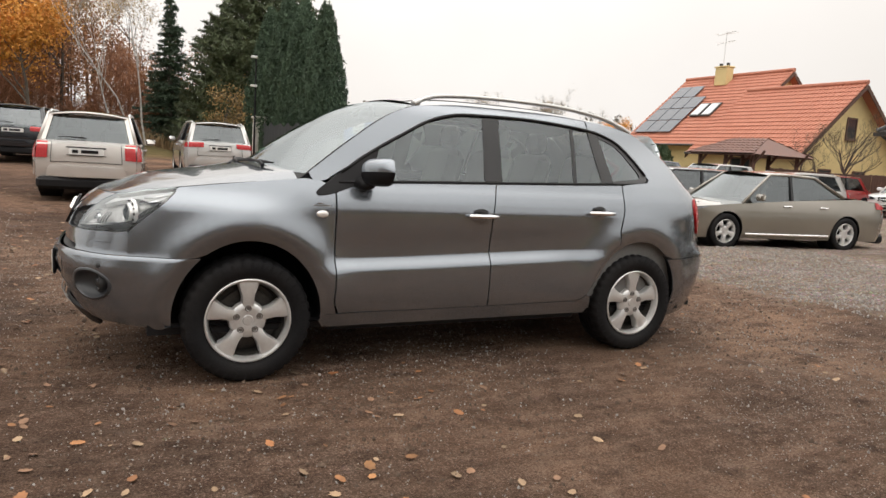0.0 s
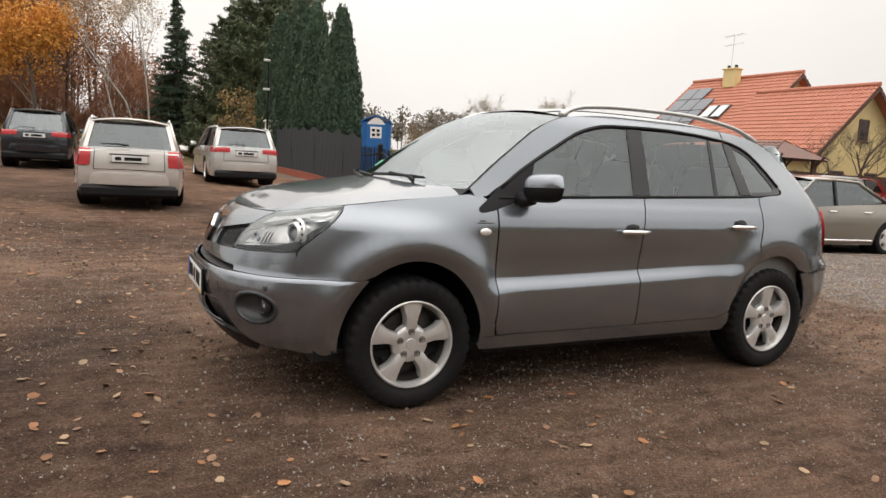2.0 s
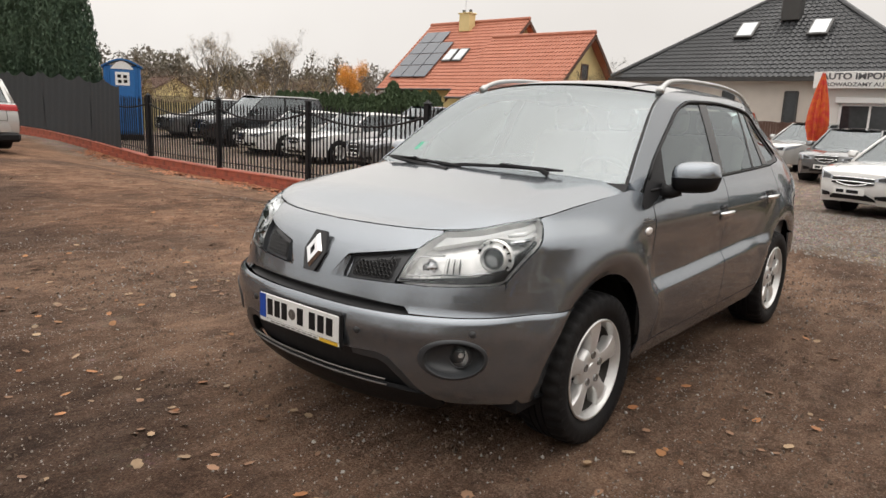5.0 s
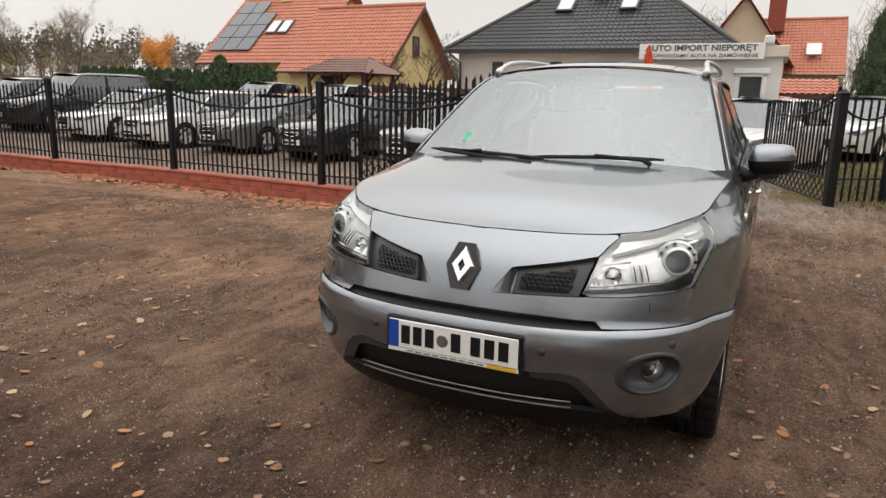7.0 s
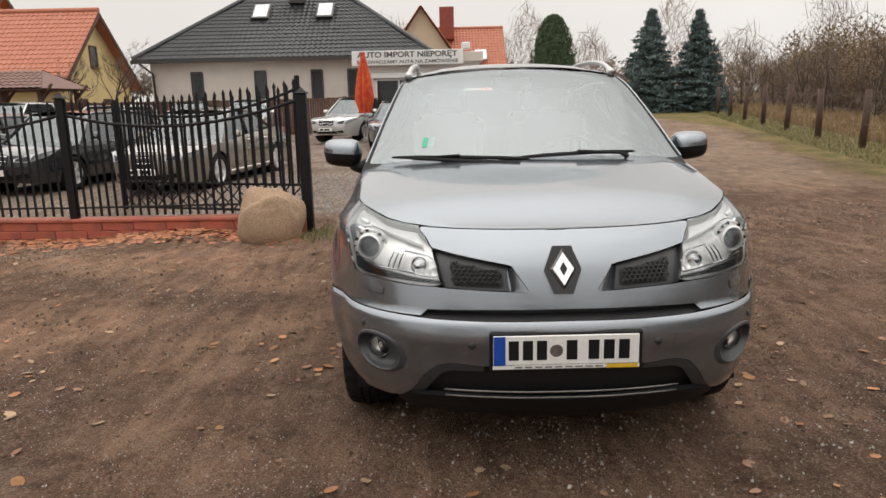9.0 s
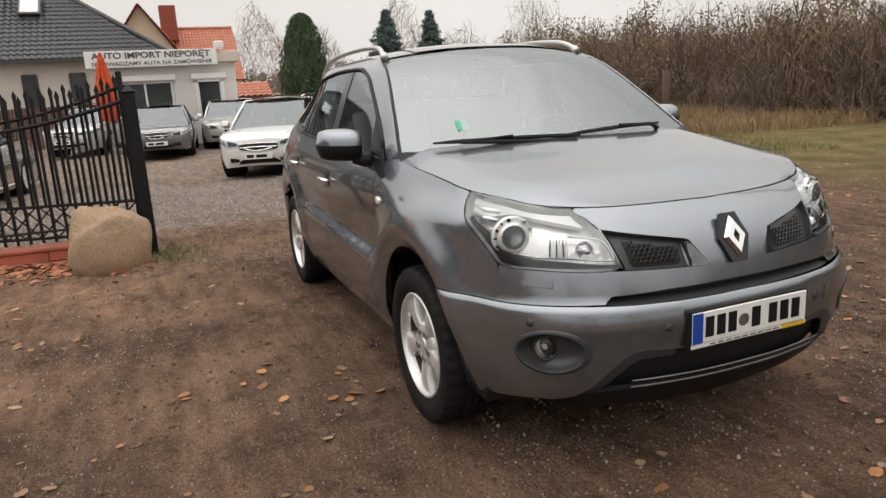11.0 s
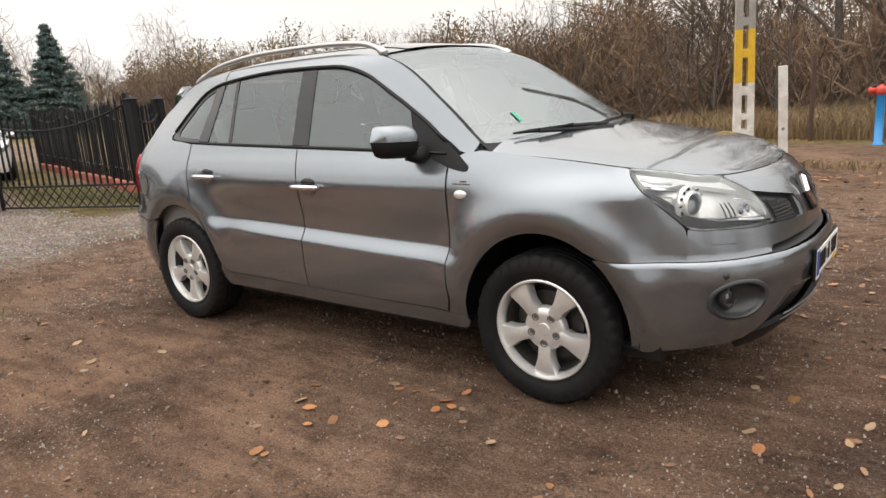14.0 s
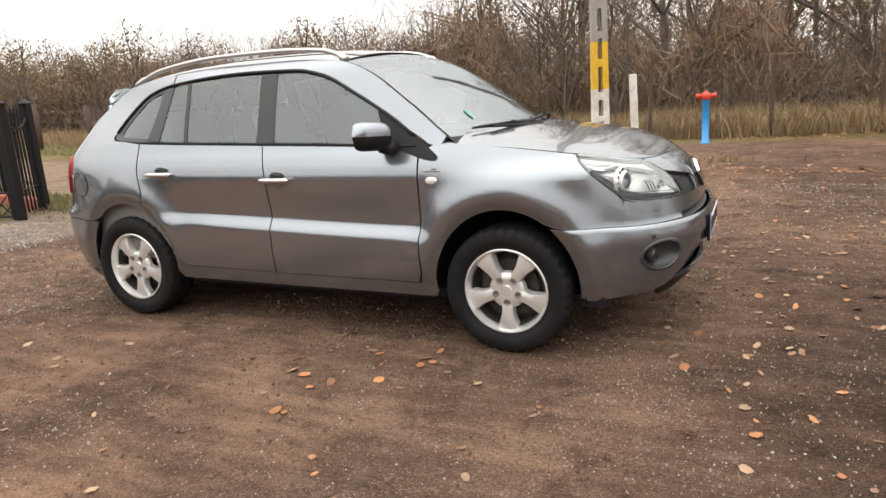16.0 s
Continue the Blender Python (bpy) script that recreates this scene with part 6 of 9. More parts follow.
# cowl and wipers
cw = Geo()
cw.grid([[p + Vector((0.012, 0, -0.006)) for p in ws[0]], [p + Vector((0.05, 0, -0.02)) for p in ws[0]], [p + Vector((0.13, 0, -0.05)) for p in ws[0]]])
part("cowl", cw, BLACK_PLASTIC, crossover, smooth=True)
for a, b in (((1.5, 20), (1.3, 11)), ((1.2, 12), (1.3, 2))):
    wp = Geo()
    path = []
    for k in range(9):
        t = k / 8
        i, j = lerp(a[0], b[0], t), lerp(a[1], b[1], t)
        p0 = ws[int(i)][int(j)].lerp(ws[int(i)][min(24, int(j) + 1)], j - int(j))
        p1 = ws[int(i) + 1][int(j)].lerp(ws[int(i) + 1][min(24, int(j) + 1)], j - int(j))
        path.append(p0.lerp(p1, i - int(i)) + Vector((0.028, 0, 0.024 + 0.008 * math.sin(t * math.pi))))
    wp.tube(path, [0.005] + [0.010] * 7 + [0.005], 6)
    wo = part("wiper", wp, BLACK_PLASTIC, crossover)
    ar = Geo()
    mid_p = path[4]
    ar.tube([mid_p + Vector((0.01, 0, 0.01)), path[0 if a[1] > 15 else 8].lerp(mid_p, 0.3) + Vector((0.04, 0, 0.0)), path[0 if a[1] > 15 else 0] + Vector((0.05, -0.05, -0.02))], [0.008, 0.01, 0.014], 6)
    part("wiper_arm", ar, BLACK_PLASTIC, wo)
# floor pan, tank and silencer under the car
# unseen parts, added so that the ground beneath lies in deeper shade
ub = Geo()
ub.bevel_box((0.0, 0, 0.285), (3.7, 1.24, 0.09), 0.03)
ub.bevel_box((0.0, 0, 0.30), (1.55, 1.60, 0.07), 0.03)
part("underbody", ub, SATIN_GREY, crossover)
ub = Geo()
ub.bevel_box((-1.78, -0.25, 0.31), (0.26, 0.62, 0.15), 0.06)
ub.tube([(-1.66, -0.25, 0.29), (-0.4, -0.12, 0.25), (1.1, -0.05, 0.25)], 0.03, 8)
part("exhaust", ub, STEEL_DARK, crossover)
# tailgate closes the back
tg = Geo()
tg.grid([[nose_r for nose_r in (body(s, z, 1) for s in np.linspace(s_x(-2.02), S_END - 0.002, 8))] + [body(s, z, -1) for s in np.linspace(S_END - 0.004, s_x(-2.02), 8)] for z in np.linspace(0.66, 1.2, 8)])
part("tailgate", tg, SLATE, crossover, smooth=True)
tg = Geo()
xe = curve1([(1.16, -1.99), (1.275, -1.88), (1.41, -1.72), (1.49, -1.61), (1.545, -1.52)])
tg.grid([[body(s, z, 1) for s in np.linspace(s_x(xe(z)), S_END - 0.002, 8)] + [body(s, z, -1) for s in np.linspace(S_END - 0.004, s_x(xe(z)), 8)] for z in np.linspace(1.17, 1.545, 8)])
part("rear_window", tg.outward((-0.8, 0, 1.1)), DARK_GLASS, crossover, smooth=True)
# floor pan and inner shell, so that gaps show dark
ub = Geo()
ub.box((0, 0, 0.30), (3.7, 1.62, 0.06))
ub.box((0.0, 0, 0.45), (1.75, 1.62, 0.4))
ub.box((-1.85, 0, 0.5), (0.55, 1.3, 0.5))
ub.box((1.8, 0, 0.52), (0.3, 1.1, 0.3))
ub.tube([(-0.6, 0.3, 0.24), (-1.2, 0.32, 0.26), (-2.1, 0.5, 0.3)], 0.035, 8)
part("floor_pan", ub, BLACK_PLASTIC, crossover)
# cabin: dashboard, wheel, seats
dash = Geo()
dash.bevel_box((0.72, 0, 1.02), (0.55, 1.45, 0.2), 0.07)
dash.bevel_box((0.55, 0.37, 1.10), (0.25, 0.4, 0.1), 0.04)
part("dashboard", dash, GREY_TRIM, crossover, smooth=True)
sw = Geo()
tm = Matrix.Translation((0.36, 0.37, 1.06)) @ Matrix.Rotation(radians(-65), 4, "Y")
sw.tube([tm @ Vector((0.19 * math.cos(a), 0.19 * math.sin(a), 0)) for a in np.linspace(0, 2 * math.pi, 33)], 0.017, 8, caps=False)
sw.lathe([(0.001, -0.02), (0.07, -0.015), (0.075, -0.05)], tm, 16)
for a in (0, 2.1, 4.2):
    sw.tube([tm @ Vector((0, 0, -0.03)), tm @ Vector((0.19 * math.cos(a), 0.19 * math.sin(a), 0))], 0.015, 6)
part("steering_wheel", sw, GREY_TRIM, crossover, smooth=True)
for sx in (-0.28, -1.1):
    for sy in (-0.37, 0.37):
        se = Geo()
        se.bevel_box((sx + 0.28, sy, 0.76), (0.52, 0.52, 0.16), 0.06)
        se.bevel_box((0, 0, 0), (0.14, 0.5, 0.62), 0.06, None)
        mm = Matrix.Translation((sx - 0.06, sy, 1.06)) @ Matrix.Rotation(radians(-14), 4, "Y")
        for i in range(24):
            se.v[-24 + i] = tuple(mm @ Vector(se.v[-24 + i]))
        so_ = part("seat", se, CREAM, crossover, "pale cloth seat", smooth=True)
        hr = Geo()
        hr.bevel_box((sx - 0.15, sy, 1.455), (0.09, 0.26, 0.17), 0.04)
        part("headrest", hr, CREAM, so_, smooth=True)
hl = Geo()
hl.grid([[Vector(p) + Vector((0, 0, -0.035)) for p in r] for r in [rr for rr in (rows[1:])]])
part("headlining", hl, CREAM, crossover, smooth=True)
for sg in (1, -1):
    tr = Geo()
    tr.grid([[body(s_x(x), z, sg) + Vector((0, -sg * 0.06, 0)) for x in np.linspace(0.9, -1.9, 12)] for z in (0.4, 0.8, 1.05, 1.1)])
    part("door_lining", tr, GREY_TRIM, crossover, smooth=True)

# ---- wrought fence on a red plinth ----
IRON = material("black_iron_paint", (0.006, 0.006, 0.0075), 0.5, vary=0.2, fine=120, bump=0.15, spec=0.3)
PLINTH = random_tint(material("red_painted_block", (0.42, 0.105, 0.060), 0.75, vary=0.2, scale=5, fine=90, bump=0.35, second=(0.32, 0.095, 0.065), dirt=(0.10, 0.06, 0.045), dirt_amount=0.6), 0.16)
SHEET = material("anthracite_privacy_net", (0.03, 0.034, 0.038), 0.8, vary=0.2, scale=3, fine=150, bump=0.3)
STONE = material("rough_boulder", (0.36, 0.245, 0.16), 0.9, vary=0.2, scale=4, fine=45, bump=0.7, second=(0.28, 0.195, 0.13), bump_scale=18)

POSTS = [(-3.37, -1.99), (-4.24, -5.19), (-4.58, -8.6), (-4.58, -11.76), (-4.6, -15.0), (-4.58, -18.2), (-4.52, -21.4), (-4.46, -24.6), (-4.4, -27.8)]
PLINTH_H = 0.25


def post_mesh(h, w=0.10):
    g = Geo()
    g.bevel_box((0, 0, h / 2), (w, w, h), 0.008)
    g.bevel_box((0, 0, h + 0.008), (w + 0.03, w + 0.03, 0.018), 0.006)
    g.add([(-w / 2, -w / 2, h + 0.016), (w / 2, -w / 2, h + 0.016), (w / 2, w / 2, h + 0.016), (-w / 2, w / 2, h + 0.016), (0, 0, h + 0.075)], [(0, 1, 4), (1, 2, 4), (2, 3, 4), (3, 0, 4)])
    return g.mesh("post")


def picket_mesh(h):
    g = Geo()
    g.box((0, 0, h / 2), (0.023, 0.023, h))
    g.add([(-0.016, -0.005, h - 0.01), (0.016, -0.005, h - 0.01), (0.016, 0.005, h - 0.01), (-0.016, 0.005, h - 0.01), (0, 0, h + 0.075), (-0.024, 0, h + 0.02), (0.024, 0, h + 0.02)], [(0, 1, 6, 4, 5), (3, 5, 4, 6, 2), (0, 5, 3), (1, 2, 6), (0, 3, 2, 1)])
    return g.mesh("picket")


PICKETS = {}
POST_ME = post_mesh(1.53)
POST_ME.materials.append(IRON)


def pickets(parent, p0, p1, z0, z1, rise, n, h0, lift=0.0):
    for i in range(n):
        t = (i + 0.5) / n
        p = Vector(p0).lerp(Vector(p1), t)
        h = round((h0 + rise(t)) / 0.02) * 0.02
        if h not in PICKETS:
            PICKETS[h] = picket_mesh(h)
            PICKETS[h].materials.append(IRON)
        ob = part("picket", PICKETS[h], None, parent)
        ang = math.degrees(math.atan2(p1[1] - p0[1], p1[0] - p0[0]))
        ob.matrix_local = pose(p.x, p.y, lerp(z0, z1, t) + lift, random.uniform(-0.5, 0.5), random.uniform(-0.5, 0.5), ang)


def swag(p0, p1, za, zb, sag, n=18):
    return [Vector((lerp(p0[0], p1[0], t), lerp(p0[1], p1[1], t), lerp(za, zb, t) - sag * 4 * t * (1 - t))) for t in (i / n for i in range(n + 1))]


fence = thing("iron_fence", pose(0, 0, 0), "black wrought-iron picket fence with swagged bars on posts", "fence")
plinth = thing("plinth_wall", pose(0, 0, 0), "low red-painted block plinth under the iron fence", "wall", kind="structure")
for i in range(len(POSTS)):
    x, y = POSTS[i]
    zt = ground_z(x, y) + PLINTH_H
    po = part("post", POST_ME, None, fence)
    if i == 0:
        po.matrix_local = Matrix.Translation((x, y, -0.02)) @ Matrix.Diagonal((1.1, 1.1, 1.04, 1))
    else:
        po.matrix_local = pose(x, y, zt - 0.01, 0, 0, 3)
    if i == len(POSTS) - 1:
        break
    x1, y1 = POSTS[i + 1]
    z1 = ground_z(x1, y1) + PLINTH_H
    z0 = zt if i else 0.19
    d = Vector((x1 - x, y1 - y, 0))
    L = d.length
    ang = math.degrees(math.atan2(d.y, d.x))
    nb = 7
    for c in range(2):
        for k in range(nb + (c % 2)):
            a, b = max(0.0, (k - 0.5 * c) / nb), min(1.0, (k + 1 - 0.5 * c) / nb)
            q = Vector((x, y, 0)).lerp(Vector((x1, y1, 0)), (a + b) / 2)
            zz = lerp(z0, z1, (a + b) / 2)
            bl = Geo()
            bl.bevel_box((0, 0, 0), ((b - a) * L - 0.006, 0.19 + random.uniform(-0.004, 0.004), 0.106), 0.008)
            ob = part("block", bl, PLINTH, plinth)
            ob.matrix_local = pose(q.x, q.y, zz - 0.095 - 0.11 * c, 0, 0, ang)
    cap = Geo()
    m = Vector((x, y, 0)).lerp(Vector((x1, y1, 0)), 0.5)
    cap.bevel_box((0, 0, 0), (L, 0.225, 0.045), 0.012)
    ob = part("coping", cap, PLINTH, plinth)
    ob.matrix_local = pose(m.x, m.y, (z0 + z1) / 2 - 0.02, 0, -math.degrees(math.atan2(z1 - z0, L)), ang)
    core = Geo()
    core.box((0, 0, 0), (L, 0.16, 0.3))
    ob = part("core", core, PLINTH, plinth)
    ob.matrix_local = pose(m.x, m.y, (z0 + z1) / 2 - 0.2, 0, -math.degrees(math.atan2(z1 - z0, L)), ang)
    netted = i >= 4
    n = int(L / 0.117)
    if i < 7:
        pickets(fence, (x, y, 0), (x1, y1, 0), z0, z1, lambda t: 0.10 * (2 * t - 1) ** 2, n, 1.32, 0.03)
    for hz in (0.14,):
        r = Geo()
        r.tube([(x, y, z0 + hz), (x1, y1, z1 + hz)], 0.014, 6)
        part("rail", r, IRON, fence)
    r = Geo()
    r.tube(swag((x, y), (x1, y1), z0 + 1.33, z1 + 1.33, 0.22), 0.021, 6)
    part("swag_bar", r, IRON, fence, smooth=True)
    if netted:
        ng = Geo()
        rows = []
        for k in range(25):
            t = k / 24 if i > 4 else lerp(0.45, 1.0, k / 24)
            q = Vector((x, y, 0)).lerp(Vector((x1, y1, 0)), t)
            top = lerp(z0, z1, t) + 1.78 - 0.16 * abs(math.sin(math.pi * (2.5 * t + 0.3 * i)))
            rows.append([(q.x + 0.06 + 0.012 * math.sin(k * 1.7 + j), q.y, lerp(lerp(z0, z1, t) + 0.02, top, j / 4)) for j in range(5)])
        ng.grid(rows)
        tagged(part("privacy_net", ng, SHEET, None, smooth=True), "dark grey privacy net hung on the iron fence", "net")


def gate_leaf(label, p0, p1, z, flip=False):
    """A gate leaf: frame, pickets, swag and a lattice panel below."""
    gate = thing("gate_leaf", pose(0, 0, 0), label, "gate", "leaves of the yard gate")
    p0, p1 = Vector((*p0, 0)), Vector((*p1, 0))
    d = p1 - p0
    L = d.length
    ang = math.degrees(math.atan2(d.y, d.x))
    for t, h in ((0.0, 1.62), (1.0, 1.40)):
        q = p0.lerp(p1, t)
        s = Geo()
        s.bevel_box((0, 0, h / 2), (0.05, 0.04, h), 0.005)
        ob = part("stile", s, IRON, gate)
        ob.matrix_local = pose(q.x, q.y, z + 0.04, 0, 0, ang)
    for hz in (0.08, 0.40):
        r = Geo()
        r.tube([(p0.x, p0.y, z + hz), (p1.x, p1.y, z + hz)], 0.017, 6)
        part("rail", r, IRON, gate)
    r = Geo()
    r.tube(swag(p0, p1, z + 1.52, z + 1.33, 0.20), 0.018, 6)
    part("swag_bar", r, IRON, gate, smooth=True)
    pickets(gate, p0, p1, z + 0.40, z + 0.40, lambda t: 0.18 * (1 - t) ** 2 + 0.05 * t * t, int(L / 0.115), 0.98)
    n = int(L / 0.16)
    for k in range(n + 1):
        for s in (1, -1):
            a, b = k / n, (k + s * 1.9) / n
            za, zb2 = z + 0.085, z + 0.395
            if b > 1:
                zb2 = lerp(za, zb2, (1 - a) / (b - a))
                b = 1
            if b < 0:
                zb2 = lerp(za, zb2, a / (a - b))
                b = 0
            if abs(b - a) < 0.01:
                continue
            bar = Geo()
            qa, qb = p0.lerp(p1, a), p0.lerp(p1, b)
            bar.tube([(qa.x, qa.y, za), (qb.x, qb.y, zb2)], 0.009, 5)
            part("lattice_bar", bar, IRON, gate)
    return gate


gate_leaf("black iron gate leaf folded open against the fence", (-3.52, -2.06), (-4.32, -4.55), 0.12)
gate_leaf("black iron gate leaf standing half open on the gravel", (-6.58, 1.74), (-9.02, 0.86), 0.0)
for x, y, h in ((-6.53, 1.79, 1.58), (-7.03, 2.51, 1.57)):
    gp = thing("gate_post", pose(x, y, 0, 0, 0, 20), "square black iron gate post with a pointed cap", "post", "posts of the yard gate")
    ob = part("shaft", POST_ME, None, gp)
    ob.matrix_local = Matrix.Diagonal((1.2, 1.2, h / 1.55, 1))
# short fixed panel between the two posts and the side fence along the lane
side_fence = thing("side_fence", pose(0, 0, 0), "dark iron picket fence along the lane, on a low plinth", "fence")
for a, b, k in (((-6.53, 1.79), (-7.03, 2.51), 7), ((-7.1, 2.55), (-10.2, 3.3), 26), ((-10.2, 3.3), (-13.4, 4.0), 26), ((-13.4, 4.0), (-16.6, 4.7), 26)):
    pickets(side_fence, (*a, 0), (*b, 0), ground_z(*a) + 0.08, ground_z(*b) + 0.08, lambda t: 0.12 * (2 * t - 1) ** 2, k, 1.36)
    r = Geo()
    r.tube(swag(a, b, ground_z(*a) + 1.4, ground_z(*b) + 1.4, 0.18), 0.016, 6)
    part("swag_bar", r, IRON, side_fence, smooth=True)
    r = Geo()
    r.tube([(*a, ground_z(*a) + 0.4), (*b, ground_z(*b) + 0.4)], 0.014, 6)
    part("rail", r, IRON, side_fence)
    if a[0] < -7:
        ob = part("post", POST_ME, None, side_fence)
        ob.matrix_local = pose(b[0], b[1], ground_z(*b), 0, 0, 13)
    if a[0] < -6.6:
        w = Geo()
        d = Vector((b[0] - a[0], b[1] - a[1], 0))
        w.bevel_box((0, 0, 0), (d.length, 0.16, 0.24), 0.015)
        ob = part("plinth", w, PLINTH, side_fence)
        ob.matrix_local = pose((a[0] + b[0]) / 2, (a[1] + b[1]) / 2, ground_z((a[0] + b[0]) / 2, 3) + 0.06, 0, 0, math.degrees(math.atan2(d.y, d.x)))
for hx, hy, hz in ((-3.30, -1.94, 0.55), (-3.30, -1.94, 1.15)):
    pass

# boulder by the gate post
bm = bmesh.new()
bmesh.ops.create_icosphere(bm, subdivisions=4, radius=0.5)
for v in bm.verts:
    p = v.co.copy()
    p.x = math.copysign(abs(p.x * 2) ** 0.62 / 2, p.x)
    p.y = math.copysign(abs(p.y * 2) ** 0.62 / 2, p.y)
    p.z = math.copysign(abs(p.z * 2) ** 0.7 / 2, p.z)
    k = 1 + 0.16 * noise.noise(p * 2.2 + Vector((3, 1, 5))) + 0.06 * noise.noise(p * 6) + 0.02 * noise.noise(p * 17)
    taper = 1.0 - 0.28 * max(0, p.z)
    v.co = Vector((p.x * 0.44 * k * taper, p.y * 0.72 * k * taper, (p.z + 0.40) * 0.62 * k))
me = bpy.data.meshes.new("boulder")
bm.to_mesh(me)
bm.free()
me.polygons.foreach_set("use_smooth", [True] * len(me.polygons))
me.materials.append(STONE)
ob = tagged(new("boulder", me), "large sandy brown boulder beside the gate post", "rock")
ob.matrix_world = pose(-2.93, -2.33, ground_z(-2.93, -2.33) - 0.05, 0, 0, 12)

# ---- roadside: concrete pole, white marker, hydrant ----
CONCRETE = material("weathered_concrete", (0.30, 0.285, 0.26), 0.9, vary=0.15, scale=5, fine=70, bump=0.4)
YELLOW = material("yellow_road_paint", (0.62, 0.38, 0.02), 0.6, vary=0.12, scale=9, dirt=(0.3, 0.25, 0.15), dirt_amount=0.4)
WHITE_PAINT = material("worn_white_paint", (0.66, 0.64, 0.60), 0.7, vary=0.1, scale=8, dirt=(0.22, 0.17, 0.11), dirt_amount=0.55)
HYD_BLUE = material("blue_enamel", (0.02, 0.25, 0.62), 0.35, vary=0.08, coat=0.4)
HYD_RED = material("red_enamel", (0.55, 0.05, 0.03), 0.4, vary=0.12)

pole = thing("concrete_pole", pose(0.15, 7.27, ground_z(0.07, 7.29) - 0.05, 0.4, -0.6, 20), "tall slotted concrete pole with yellow and white bands", "pole")
slots = [(0.62, 0.76), (0.84, 1.10), (1.22, 1.62), (1.74, 2.05), (2.16, 2.5), (2.62, 2.96), (3.1, 3.45), (3.6, 3.95), (4.1, 4.45), (4.6, 4.95), (5.1, 5.45), (5.6, 5.95)]
for nm, z0, z1, mt in (("white_band", 0.0, 1.27, WHITE_PAINT), ("yellow_band", 1.27, 2.0, YELLOW), ("shaft", 2.0, 7.2, CONCRETE)):
    g = Geo()

    def wid(z):
        return 0.275 - 0.013 * z
    for sx in (-1, 1):
        a, b = wid(z0), wid(z1)
        g.add([(sx * a / 2 - sx * e * 0.36 * a, y, z) for (a, z) in ((a, z0), (b, z1)) for e, y in ((0, -0.11), (1, -0.11), (1, 0.11), (0, 0.11))],
              [(0, 1, 5, 4), (1, 2, 6, 5), (2, 3, 7, 6), (3, 0, 4, 7), (0, 3, 2, 1), (4, 5, 6, 7)])
    zs = [z0] + [q for s in slots for q in s if z0 < q < z1] + [z1]
    for i in range(len(zs) - 1):
        mid_z = (zs[i] + zs[i + 1]) / 2
        if not any(s[0] < mid_z < s[1] for s in slots):
            g.box((0, 0, mid_z), (0.30 * wid(mid_z), 0.215, zs[i + 1] - zs[i]))
    part(nm, g, mt, pole)

mk = thing("marker_post", pose(0.78, 6.86, -0.02, 1.5, -2.2, 12), "white wooden marker post with flaking paint", "post")
g = Geo()
g.bevel_box((0, 0, 0.72), (0.115, 0.05, 1.44), 0.006)
part("board", g, WHITE_PAINT, mk)
g = Geo()
g.lathe([(0.02, 0.0), (0.02, 0.02), (0.001, 0.02)], pose(0, -0.03, 0.62, 90, 0, 0), 10)
part("bolt", g, STEEL_DARK, mk)

hy = thing("hydrant", pose(1.53, 10.5, ground_z(1.53, 10.5) - 0.02, 0, 0, 15), "blue standpipe hydrant with a red double outlet head", "hydrant")
g = Geo()
g.lathe([(0.10, 0), (0.10, 0.03), (0.068, 0.05), (0.066, 0.83), (0.075, 0.84), (0.075, 0.86), (0.001, 0.86)], Matrix(), 18)
part("pipe", g, HYD_BLUE, hy, smooth=True)
g = Geo()
g.lathe([(0.001, 0.85), (0.085, 0.85), (0.095, 0.89), (0.09, 0.95), (0.06, 0.985), (0.03, 0.995), (0.03, 1.02), (0.001, 1.02)], Matrix(), 18)
part("head", g, HYD_RED, hy, smooth=True)
for s in (-1, 1):
    g = Geo()
    g.lathe([(0.045, 0.05), (0.045, 0.14), (0.056, 0.14), (0.056, 0.19), (0.001, 0.19)], pose(0, 0, 0.92, 0, 90 * s, 0), 14)
    part("outlet", g, HYD_RED, hy, smooth=True)

# wooden posts of the wire fence along the lane
WOOD = material("dark_weathered_wood", (0.075, 0.045, 0.035), 0.85, vary=0.25, scale=4, fine=60, bump=0.5)
WIRE = material("rusty_wire", (0.13, 0.11, 0.09), 0.6, 0.6, vary=0.2)
wf = thing("wire_fence", pose(0, 0, 0), "wire mesh fence on dark wooden posts along the lane", "fence")
pm = Geo()
pm.tube([(0, 0, -0.1), (0.01, 0, 0.8), (0.0, 0.01, 1.55)], [0.095, 0.09, 0.08], 8)
pm = pm.mesh("post", True)
pm.materials.append(WOOD)
lane_posts = [(-9.2 - 3.55 * k, 9.35 + 0.8 * k) for k in range(14)]
for x, y in lane_posts:
    ob = part("post", pm, None, wf)
    ob.matrix_local = pose(x, y, ground_z(x, y), random.uniform(-2, 2), random.uniform(-2, 2), random.uniform(0, 180)) @ Matrix.Diagonal((1, 1, random.uniform(0.93, 1.05), 1))
for hz in (0.25, 0.6, 0.95, 1.3):
    g = Geo()
    g.tube([(x, y, ground_z(x, y) + hz + random.uniform(-0.02, 0.02)) for x, y in lane_posts], 0.004, 4)
    part("wire", g, WIRE, wf)

